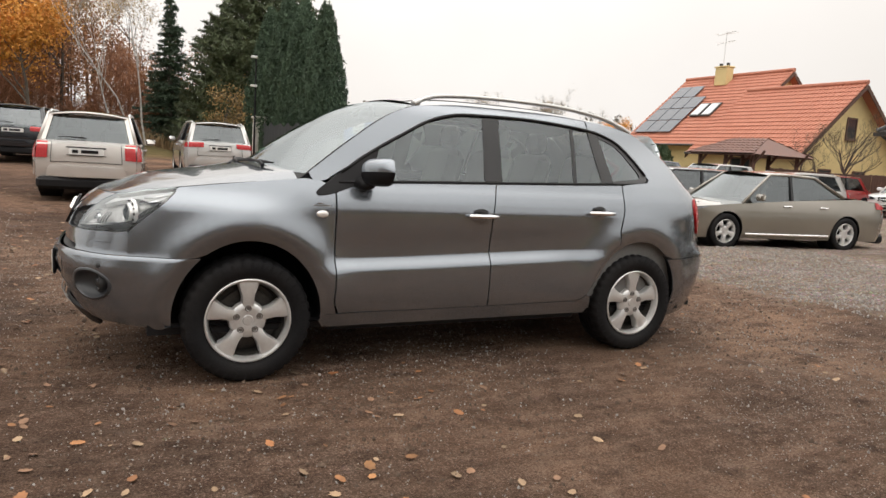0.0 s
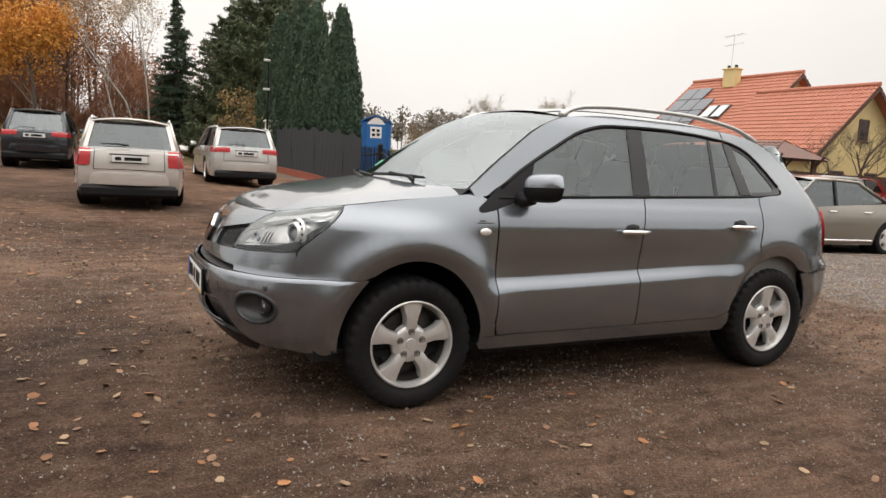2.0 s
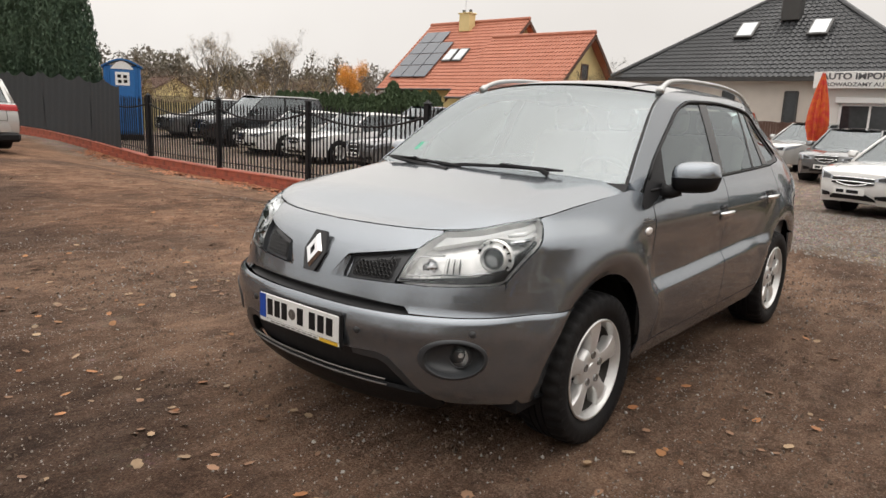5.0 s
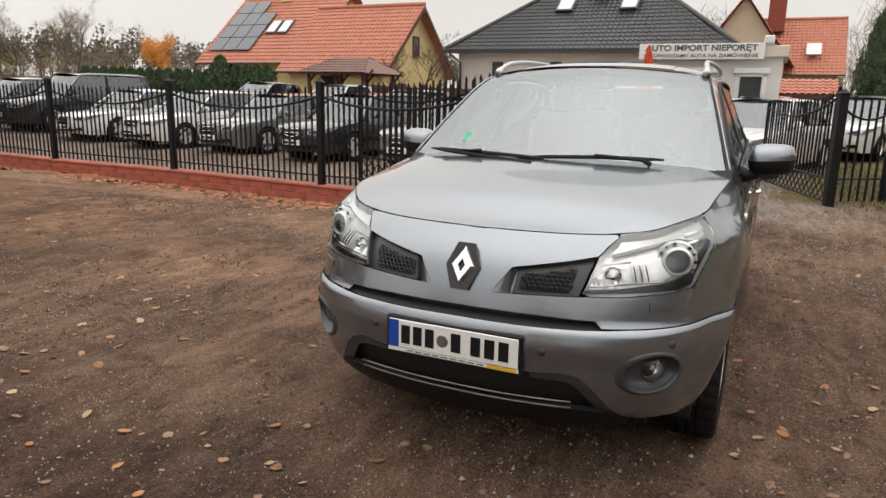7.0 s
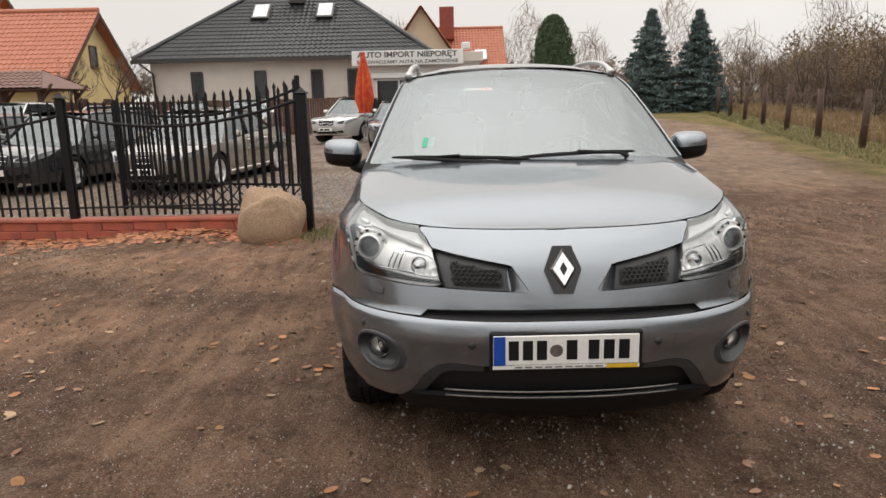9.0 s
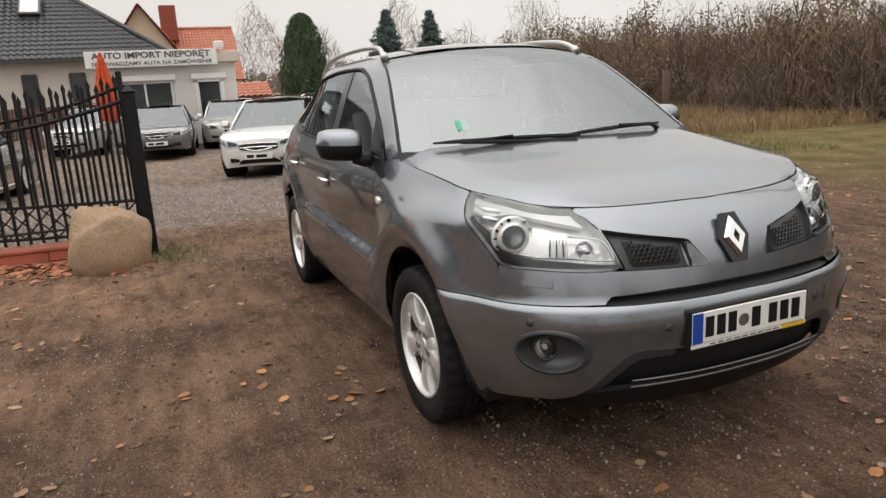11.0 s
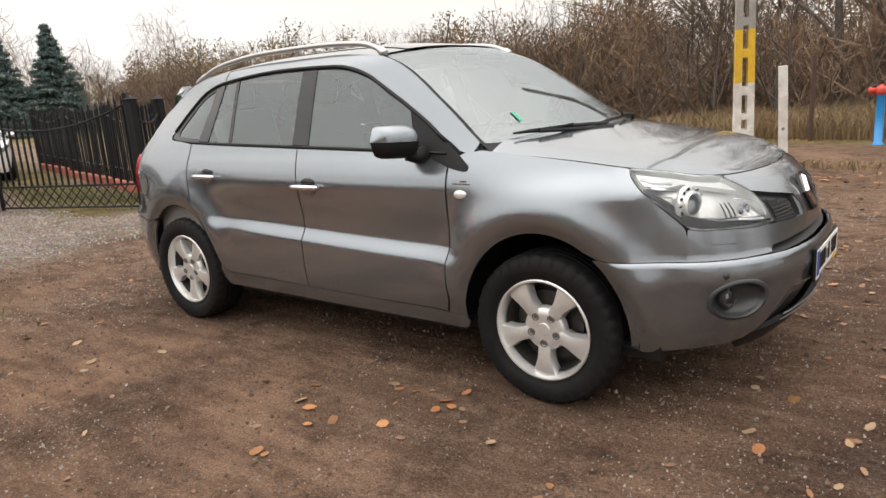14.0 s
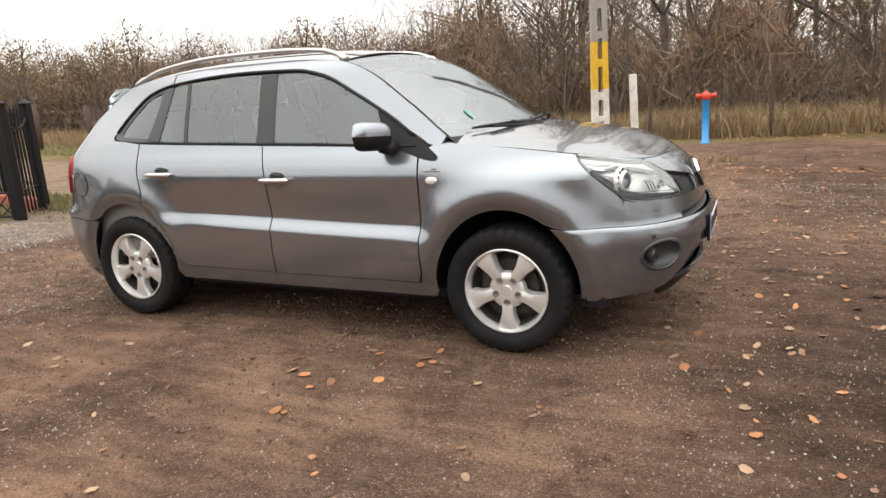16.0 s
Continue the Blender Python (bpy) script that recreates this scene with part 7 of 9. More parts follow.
# chain-link fence beyond the hydrant
cf = thing("chain_link_fence", pose(0, 0, 0), "rusty chain-link fence in front of dry grass", "fence")
cp = [(0.4, 11.0), (2.7, 11.55), (4.7, 12.1), (7.4, 12.8), (10.2, 13.5), (13, 14.2)]
for x, y in cp:
    g = Geo()
    g.tube([(x, y, ground_z(x, y) - 0.1), (x + 0.02, y, ground_z(x, y) + 1.55)], 0.04, 7)
    part("post", g, WOOD, cf)
for (xa, ya), (xb, yb) in zip(cp, cp[1:]):
    g = Geo()
    n = int(math.hypot(xb - xa, yb - ya) / 0.14)
    for k in range(-10, n):
        for s in (0, 1):
            a, b = k / n, (k + 10) / n
            za, zb2 = (0.05, 1.45) if s == 0 else (1.45, 0.05)
            a2, b2 = max(0, a), min(1, b)
            if b2 <= a2:
                continue
            qa, qb = lerp(za, zb2, (a2 - a) / (b - a)), lerp(za, zb2, (b2 - a) / (b - a))
            pa, pb = (lerp(xa, xb, a2), lerp(ya, yb, a2)), (lerp(xa, xb, b2), lerp(ya, yb, b2))
            g.tube([(*pa, ground_z(*pa) + qa), (*pb, ground_z(*pb) + qb)], 0.0022, 3, caps=False)
    tagged(part("wire_netting", g, WIRE, cf), kind="stuff")

# ---- portable toilet, lamp mast, notice board by the net ----
TOILET_BLUE = material("blue_cabin_plastic", (0.014, 0.115, 0.33), 0.45, vary=0.08)
tz = ground_z(-6.75, -21.0)
to = thing("portable_toilet", pose(-6.75, -21.0, tz, 0, 0, 66), "blue portable toilet cabin with a white notice on its door", "toilet cabin")
g = Geo()
g.bevel_box((0, 0, 0.09), (1.16, 1.16, 0.18), 0.02)
part("base", g, BLACK_PLASTIC, to)
g = Geo()
g.bevel_box((0, 0, 1.27), (1.1, 1.1, 2.2), 0.05)
part("cabin", g, TOILET_BLUE, to)
g = Geo()
g.bevel_box((0.56, 0, 1.25), (0.04, 0.75, 1.95), 0.02)
part("door", g, TOILET_BLUE, to)
for dy in (-0.5, 0.5):
    g = Geo()
    g.bevel_box((0.56, dy, 1.25), (0.05, 0.09, 2.15), 0.02)
    part("corner_rib", g, TOILET_BLUE, to)
for k in range(3):
    g = Geo()
    g.bevel_box((0.583, 0, 0.5 + 0.32 * k), (0.02, 0.62, 0.05), 0.008)
    part("door_rib", g, TOILET_BLUE, to)
g = Geo()
arc = [(-0.6 + 0.12 * i, 2.34 + 0.24 * math.sin(math.pi * i / 10)) for i in range(11)]
g.grid([[(x_, y_, z_) for y_, z_ in arc] for x_ in (-0.6, 0.62)])
g.grid([[(x_, y_, z_ - 0.05) for y_, z_ in arc] for x_ in (0.62, -0.6)])
g.add([(0.62, y_, z_) for y_, z_ in arc] + [(0.62, y_, z_ - 0.05) for y_, z_ in arc], [(i, i + 11, i + 12, i + 1) for i in range(10)])
roof_ = part("roof", g, TOILET_BLUE, to)
g = Geo()
g.add([(0.575, y_ * 0.55, z_ - 0.07) for y_, z_ in arc] + [(0.575, -0.33, 2.25), (0.575, 0.33, 2.25)], [tuple(range(10, -1, -1)) + (11, 12)])
part("roof_gable", g, WHITE_PLASTIC, roof_)
g = Geo()
g.box((0.586, 0, 1.95), (0.006, 0.42, 0.42))
sg_ = part("notice", g, WHITE_PLASTIC, to)
for dy, dz in ((-0.09, 0.08), (0.08, 0.07), (-0.08, -0.09), (0.09, -0.08)):
    g = Geo()
    g.box((0.592, dy, 1.95 + dz), (0.004, 0.11, 0.1))
    part("notice_bar", g, GLOSS_BLACK, sg_)

lm = thing("lamp_mast", pose(-4.0, -27.5, ground_z(-4, -27.5)), "thin dark mast with two small white floodlights", "lamp")
g = Geo()
g.tube([(0, 0, 0), (0, 0, 5.0)], [0.05, 0.035], 8)
part("mast", g, IRON, lm)
for hz in (4.85, 3.6):
    g = Geo()
    g.bevel_box((0.1, 0.1, hz), (0.28, 0.16, 0.1), 0.02)
    part("floodlight", g, WHITE_PLASTIC, lm)
bb = thing("brick_pillar", pose(-4.35, -28.1, ground_z(-4.3, -28)), "pale rendered gate pillar with a flat cap", "pillar")
g = Geo()
g.bevel_box((0, 0, 1.1), (0.55, 0.55, 2.2), 0.02)
part("shaft", g, WHITE_PAINT, bb)
g = Geo()
g.bevel_box((0, 0, 2.24), (0.68, 0.68, 0.09), 0.02)
part("cap", g, WHITE_PAINT, bb)

# ---- houses ----
# tile red carries haze and sky sheen in its paler, pinker tone
ROOF_RED = material("orange_red_roof_tile", (0.47, 0.185, 0.115), 0.7, vary=0.12, scale=2.5, fine=30, second=(0.40, 0.15, 0.095))
ROOF_BLACK = material("anthracite_roof_tile", (0.032, 0.034, 0.037), 0.42, vary=0.15, scale=3, fine=30)
RENDER_YELLOW = material("yellow_render", (0.72, 0.58, 0.29), 0.9, vary=0.06, scale=2, fine=40)
RENDER_GREY = material("grey_render", (0.60, 0.54, 0.48), 0.9, vary=0.06, scale=2, fine=40)
RENDER_WHITE = material("white_render", (0.62, 0.60, 0.57), 0.9, vary=0.05, scale=2, fine=40)
RENDER_CREAM = material("cream_render", (0.55, 0.44, 0.32), 0.9, vary=0.06, scale=2, fine=40)
BROWN_WOOD = material("brown_stained_wood", (0.10, 0.05, 0.035), 0.7, vary=0.2, scale=5, fine=50)
SOLAR = material("solar_glass", (0.03, 0.04, 0.06), 0.15, 0.3, vary=0.1, coat=0.5)
PANE = material("dark_window_pane", (0.03, 0.033, 0.036), 0.08, vary=0.2)
SKYLIGHT = material("skylight_pane", (0.55, 0.58, 0.60), 0.08, 0.3, vary=0.1)
GUTTER = material("dark_gutter", (0.04, 0.038, 0.036), 0.4, vary=0.1)
WIN_WHITE = material("white_window_frame", (0.72, 0.72, 0.71), 0.4, vary=0.03)


def tiled_slope(eL, eR, rL, rR, course=0.32, roll=0.24, thick=0.045):
    """A roof slope of stepped, rolled tiles between its eave and its ridge."""
    eL, eR, rL, rR = (Vector(p) for p in (eL, eR, rL, rR))
    up = ((rL + rR) / 2 - (eL + eR) / 2)
    n = (eR - eL).cross(up).normalized()
    if n.z < 0:
        n = -n
    rows_n = max(2, int(up.length / course))
    cols = max(2, int((eR - eL).length / roll)) * 4
    g = Geo()
    rows = []
    for i in range(rows_n):
        for e, h in ((0.0, thick), (0.97, 0.012)):
            v = min(1.0, (i + e) / rows_n)
            a, b = eL.lerp(rL, v), eR.lerp(rR, v)
            w = (b - a).length / max(1e-6, (eR - eL).length)
            row = []
            for j in range(cols + 1):
                u = j / cols
                p = a.lerp(b, u)
                k = ((p - eL).dot((eR - eL).normalized())) / roll
                row.append(p + n * (h + 0.028 * math.sin(2 * math.pi * k)))
            rows.append(row)
    g.grid(rows)
    under = [eL - n * 0.06, eR - n * 0.06, rR - n * 0.06, rL - n * 0.06]
    g.add(under, [(3, 2, 1, 0)])
    return g


def ridge(p0, p1, r=0.12):
    g = Geo()
    g.tube([p0, p1], r, 8)
    return g


def window(parent, m, w, h, frame_mat=None, depth=0.12, bars=1):
    """A recessed window: frame, sill and panes; +x of m looks out."""
    fr = Geo()
    for y, z, sy, sz in ((-w / 2, 0, 0.07, h), (w / 2, 0, 0.07, h), (0, -h / 2, w, 0.07), (0, h / 2, w, 0.07)):
        fr.box((0.02, y, z), (0.06, sy, sz))
    for k in range(bars - 1):
        fr.box((0.02, -w / 2 + w * (k + 1) / bars, 0), (0.055, 0.06, h))
    fr.v = [tuple(m @ Vector(p)) for p in fr.v]
    wo = part("window", fr, frame_mat or WIN_WHITE, parent)
    pn = Geo()
    pn.box((0.012, 0, 0), (0.02, w, h))
    pn.v = [tuple(m @ Vector(p)) for p in pn.v]
    part("pane", pn, PANE, wo)
    sl = Geo()
    sl.box((0.06, 0, -h / 2 - 0.05), (0.16, w + 0.15, 0.04))
    sl.v = [tuple(m @ Vector(p)) for p in sl.v]
    part("sill", sl, frame_mat or WIN_WHITE, wo)


def gable_house(parent, x0, x1, y0, y1, ze, zr, zg, wall, roof, over=0.55):
    """Walls and a ridge along y; gables at both ends; the ridge lies midway between x0 and x1."""
    xm = (x0 + x1) / 2
    w = Geo()
    prof = [(x0, zg), (x1, zg), (x1, ze), (xm, zr - 0.12), (x0, ze)]
    w.add([(x, y0, z) for x, z in prof] + [(x, y1, z) for x, z in prof], [(0, 1, 2, 3, 4), (9, 8, 7, 6, 5), (0, 5, 6, 1), (1, 6, 7, 2), (0, 4, 9, 5)])
    part("wall", w, wall, parent)
    k = (zr - ze) / abs(x1 - xm)
    for s in (1, -1):
        xe = xm + s * (abs(x1 - xm) + over)
        zee = ze - k * over
        part("roof", tiled_slope((xe, y0 - over, zee), (xe, y1 + over, zee), (xm, y0 - over, zr), (xm, y1 + over, zr)), roof, parent)
        gt = Geo()
        gt.tube([(xe + s * 0.06, y0 - over, zee), (xe + s * 0.06, y1 + over, zee)], 0.06, 8)
        part("gutter", gt, GUTTER, parent)
        for yy in (y0 - over, y1 + over):
            bg = Geo()
            bg.add([(xe, yy - 0.02, zee - 0.06), (xm, yy - 0.02, zr - 0.06), (xm, yy + 0.02, zr - 0.06), (xe, yy + 0.02, zee - 0.06), (xe, yy - 0.02, zee - 0.28), (xm, yy - 0.02, zr - 0.28), (xm, yy + 0.02, zr - 0.28), (xe, yy + 0.02, zee - 0.28)], [(0, 1, 2, 3), (4, 7, 6, 5), (0, 4, 5, 1), (2, 6, 7, 3)])
            part("bargeboard", bg, BROWN_WOOD, parent)
    part("ridge_cap", ridge((xm, y0 - over, zr + 0.05), (xm, y1 + over, zr + 0.05)), roof, parent)


zA = 0.35
ha = thing("yellow_house", pose(0, 0, 0), "yellow rendered house with an orange-red tiled roof and solar panels", "house")
gable_house(ha, -37.4, -28.2, -30.2, -23.2, 3.35, 7.35, zA, RENDER_YELLOW, ROOF_RED)
gable_house(ha, -34.3, -26.9, -23.2, -17.4, 2.85, 6.05, zA, RENDER_YELLOW, ROOF_RED)
slopeA = Vector((-32.8 + 28.2, 0, 7.35 - 3.35)).normalized()
nA = Vector((4.0, 0, 4.6)).normalized()
for i in range(4):
    for j in range(2 if i > 2 else 3):
        c = Vector((-28.2, -29.8 + 1.05 * j + 0.25 * i * 0, 3.35)) + slopeA * (0.9 + 1.2 * i) + nA * 0.14
        g = Geo()
        m = Matrix((slopeA, Vector((0, 1, 0)), nA)).transposed()
        g.bevel_box(c, (1.15, 1.0, 0.04), 0.01, m)
        part("solar_panel", g, SOLAR, ha)
for dy in (0, 0.85):
    c = Vector((-28.2, -26.6 + dy, 3.35)) + slopeA * 2.5 + nA * 0.12
    g = Geo()
    g.bevel_box(c, (1.25, 0.75, 0.08), 0.01, Matrix((slopeA, Vector((0, 1, 0)), nA)).transposed())
    sk = part("roof_window", g, GUTTER, ha)
    g = Geo()
    g.box(c + nA * 0.045, (1.05, 0.58, 0.02), Matrix((slopeA, Vector((0, 1, 0)), nA)).transposed())
    part("pane", g, SKYLIGHT, sk)
g = Geo()
g.bevel_box((-32.3, -27.2, 7.3), (0.6, 0.9, 1.1), 0.03)
ch = part("chimney", g, RENDER_YELLOW, ha)
g = Geo()
g.bevel_box((-32.3, -27.2, 7.88), (0.72, 1.02, 0.08), 0.02)
part("chimney_cap", g, RENDER_YELLOW, ch)
for dy in (-0.3, 0.25):
    g = Geo()
    g.tube([(-32.3, -27.2 + dy, 7.9), (-32.3, -27.2 + dy, 8.12)], 0.1, 8)
    part("flue", g, GUTTER, ch)
an = Geo()
an.tube([(-32.6, -27.6, 7.6), (-32.6, -27.6, 10.1)], 0.025, 5)
for hz, n, w in ((9.95, 1, 0.6), (9.4, 1, 0.35)):
    an.tube([(-32.6, -28.3, hz), (-32.6, -26.9, hz + 0.1)], 0.018, 5)
    for k in range(6):
        y = -28.2 + k * 0.25
        an.tube([(-32.6 - w / 2, y, hz + 0.05), (-32.6 + w / 2, y, hz + 0.05)], 0.01, 4)
part("aerial", an, ALLOY, ha)
window(ha, pose(-30.6, -17.4, 3.9, 0, 0, 90), 0.7, 1.0, BROWN_WOOD)
window(ha, pose(-31.6, -17.4, 1.4, 0, 0, 90), 0.9, 0.9, BROWN_WOOD)
window(ha, pose(-29.0, -17.4, 1.4, 0, 0, 90), 0.9, 0.9, BROWN_WOOD)
window(ha, pose(-26.9, -20.5, 1.6, 0, 0, 0), 1.2, 1.2, BROWN_WOOD)
window(ha, pose(-28.2, -28.5, 2.3, 0, 0, 0), 1.3, 1.1, BROWN_WOOD)
for s in (-1, 1):
    g = Geo()
    g.tube([(-30.6 + s * 1.3, -17.95, 4.75), (-30.6, -17.95, 5.6)], 0.07, 5)
    part("gable_brace", g, BROWN_WOOD, ha)
# porch ahead of the main roof
g = Geo()
cp_ = thing("carport", pose(0, 0, 0), "open wooden carport with a brown pitched roof", "shelter")
gz = 0.3
for x in (-24.0, -21.4):
    for y in (-17.9, -16.5, -15.1):
        p = Geo()
        p.tube([(x, y, gz), (x, y, gz + 2.1)], 0.09, 6)
        part("post", p, BROWN_WOOD, cp_)
        p = Geo()
        p.tube([(x, y, gz + 1.5), (x, y + 0.5, gz + 2.05)], 0.06, 5)
        part("brace", p, BROWN_WOOD, cp_)
ROOF_BROWN = material("brown_roof_sheet", (0.17, 0.09, 0.07), 0.6, vary=0.12, scale=3)
part("roof", tiled_slope((-20.9, -18.3, gz + 1.9), (-20.9, -14.7, gz + 1.9), (-22.7, -17.4, gz + 2.6), (-22.7, -15.6, gz + 2.6)), ROOF_BROWN, cp_)
part("roof", tiled_slope((-24.5, -18.3, gz + 1.9), (-24.5, -14.7, gz + 1.9), (-22.7, -17.4, gz + 2.6), (-22.7, -15.6, gz + 2.6)), ROOF_BROWN, cp_)
for ya, yb in ((-18.3, -17.4), (-14.7, -15.6)):
    e = Geo()
    e.add([(-20.9, ya, gz + 1.9), (-24.5, ya, gz + 1.9), (-22.7, yb, gz + 2.6)], [(0, 1, 2)])
    part("roof", e, ROOF_BROWN, cp_)

# black-roofed bungalow
zB = 0.25
hb = thing("grey_bungalow", pose(0, 0, 0), "grey rendered bungalow with a black hipped tile roof and roof windows", "house")
w = Geo()
w.box((-33.0, -7.4, zB + 1.7), (10.0, 12.4, 3.5))
part("wall", w, RENDER_GREY, hb)
E = [(-27.6, -14.2, 3.5), (-27.6, -0.6, 3.5), (-38.4, -0.6, 3.5), (-38.4, -14.2, 3.5)]
R = [(-33.0, -8.7, 7.5), (-33.0, -6.1, 7.5)]
for eL, eR, rL, rR in ((E[0], E[1], R[0], R[1]), (E[1], E[2], R[1], R[1]), (E[2], E[3], R[1], R[0]), (E[3], E[0], R[0], R[0])):
    part("roof", tiled_slope(eL, eR, rL, Vector(rR) + (Vector((0, 0, 0)))), ROOF_BLACK, hb)
for a, b in ((E[0], R[0]), (E[1], R[1]), (R[0], R[1])):
    part("ridge_cap", ridge(Vector(a) + Vector((0, 0, 0.06)), Vector(b) + Vector((0, 0, 0.06)), 0.11), ROOF_BLACK, hb)
g = Geo()
g.box((-27.5, -7.4, 3.42), (0.14, 13.7, 0.16))
part("gutter", g, GUTTER, hb)
g = Geo()
g.box((-33.0, -7.4, 3.44), (10.7, 13.5, 0.06))
part("soffit", g, RENDER_GREY, hb)
g = Geo()
g.tube([(-27.5, -13.9, 3.35), (-27.85, -13.45, 2.9), (-27.9, -13.4, zB)], 0.055, 8)
part("downpipe", g, GUTTER, hb, smooth=True)
sB = (Vector((-33.0, 0, 7.5)) - Vector((-27.6, 0, 3.5))).normalized()
nB = Vector((4.0, 0, 5.4)).normalized()
mB = Matrix((sB, Vector((0, 1, 0)), nB)).transposed()
for y in (-8.95, -5.85):
    c = Vector((-27.6, y, 3.5)) + sB * 3.75 + nB * 0.13
    g = Geo()
    g.bevel_box(c, (1.3, 0.85, 0.1), 0.02, mB)
    sk = part("roof_window", g, GUTTER, hb)
    g = Geo()
    g.box(c + nB * 0.055, (1.1, 0.66, 0.02), mB)
    part("pane", g, SKYLIGHT, sk)
g = Geo()
g.bevel_box((-31.4, -7.3, 6.75), (0.7, 0.8, 1.0), 0.03)
part("chimney", g, GUTTER, hb)
for y, ww in ((-8.6, 0.5), (-6.0, 0.5), (-4.3, 0.55), (-11.5, 0.5)):
    window(hb, pose(-28.0, y, 2.25, 0, 0, 0), ww, 1.35, GUTTER)
# plank fence before it
pf = thing("plank_fence", pose(0, 0, 0), "dark brown vertical plank fence", "fence")
for k in range(150):
    y = -17.5 + k * 0.1
    g_ = None
    if k == 0:
        pk = Geo()
        pk.bevel_box((0, 0, 0.75), (0.025, 0.092, 1.5), 0.006)
        pkm = pk.mesh("plank")
        pkm.materials.append(BROWN_WOOD)
    ob = part("plank", pkm, None, pf)
    ob.matrix_local = pose(-25.4 + random.uniform(-0.006, 0.006), y, ground_z(-25.4, y) + random.uniform(-0.02, 0.02), 0, 0, 0)

for k in range(34):
    y = 1.3 + k * 0.1
    ob = part("plank", pkm, None, pf)
    ob.matrix_local = pose(-25.2 + random.uniform(-0.006, 0.006), y, ground_z(-25.4, y) + random.uniform(-0.02, 0.02) - 0.1, 0, 0, 0)

# office with the sign
zo = ground_z(-21, -1)
of = thing("sales_office", pose(0, 0, 0), "small white flat-roofed sales office with a sign along its fascia", "office")
g = Geo()
for c, s in (((-20.75, -2.95, zo + 1.3), (0.2, 0.5, 2.6)), ((-20.75, -0.62, zo + 1.3), (0.2, 0.75, 2.6)), ((-20.75, 0.75, zo + 1.3), (0.2, 0.5, 2.6)), ((-20.75, -1.1, zo + 2.35), (0.21, 4.22, 0.5)), ((-20.75, -1.85, zo + 0.4), (0.19, 1.8, 0.8)),
             ((-22.8, 0.9, zo + 1.3), (4.2, 0.2, 2.6)), ((-22.8, -3.1, zo + 1.3), (4.2, 0.2, 2.6)), ((-24.8, -1.1, zo + 1.3), (0.2, 4.0, 2.6)), ((-22.8, -1.1, zo + 0.03), (4.1, 4.0, 0.06))):
    g = Geo()
    g.box(c, s)
    part("wall", g, RENDER_WHITE, of)
g = Geo()
g.bevel_box((-22.7, -1.15, zo + 2.78), (4.5, 4.6, 0.36), 0.03)
part("fascia", g, RENDER_GREY, of)
window(of, pose(-20.72, -1.85, zo + 1.45, 0, 0, 0), 1.62, 1.2, bars=2)
window(of, pose(-20.72, 0.12, zo + 1.05, 0, 0, 0), 0.72, 2.0)
for y, ww in ((-1.85, 1.9), (0.12, 1.1)):
    g = Geo()
    g.bevel_box((-20.6, y, zo + 2.18), (0.16, ww, 0.18), 0.02)
    part("shutter_box", g, WIN_WHITE, of)
for y, z, sy, sz in ((-0.29, 1.03, 0.1, 2.06), (0.53, 1.03, 0.1, 2.06), (0.12, 2.04, 0.92, 0.1), (0.12, 0.10, 0.72, 0.16)):
    g = Geo()
    g.bevel_box((-20.63, y, zo + z), (0.05, sy, sz), 0.01)
    part("door_frame", g, WIN_WHITE, of)
g = Geo()
g.bevel_box((-20.38, -1.5, zo + 2.78), (0.08, 3.9, 0.5), 0.01)
sgn = part("sign_board", g, WHITE_PLASTIC, of, "white sign board with grey lettering")
SIGN_GREY = material("sign_letter_grey", (0.10, 0.10, 0.105), 0.5, vary=0.05)


def lettering(text, m, size, mat, parent, width=None):
    cu = bpy.data.curves.new("lettering", "FONT")
    cu.body, cu.size, cu.align_x, cu.align_y, cu.extrude = text, size, "CENTER", "CENTER", 0.006
    cu.offset = 0.008 if size > 0.2 else 0.003
    tmp = bpy.data.objects.new("lettering", cu)
    scene.collection.objects.link(tmp)
    me = bpy.data.meshes.new_from_object(tmp.evaluated_get(bpy.context.evaluated_depsgraph_get()))
    bpy.data.objects.remove(tmp)
    if width and len(me.vertices):
        xs = [v.co.x for v in me.vertices]
        k = width / (max(xs) - min(xs))
        for v in me.vertices:
            v.co.x *= k
    me.materials.append(mat)
    ob = new("lettering", me)
    ob.parent = parent
    ob.matrix_local = m
    return ob


face = Matrix(((0, 0, 1, 0), (1, 0, 0, 0), (0, 1, 0, 0), (0, 0, 0, 1)))
lettering("AUTO IMPORT NIEPORĘT", Matrix.Translation((-20.335, -1.5, zo + 2.88)) @ face, 0.26, SIGN_GREY, sgn, 3.5)
lettering("SPROWADZAMY AUTA NA ZAMÓWIENIE", Matrix.Translation((-20.335, -1.5, zo + 2.64)) @ face, 0.16, SIGN_GREY, sgn, 3.55)
g = Geo()
g.bevel_box((-20.5, 0.55, zo + 3.14), (0.3, 0.3, 0.24), 0.03)
part("floodlight", g, WHITE_PLASTIC, of)
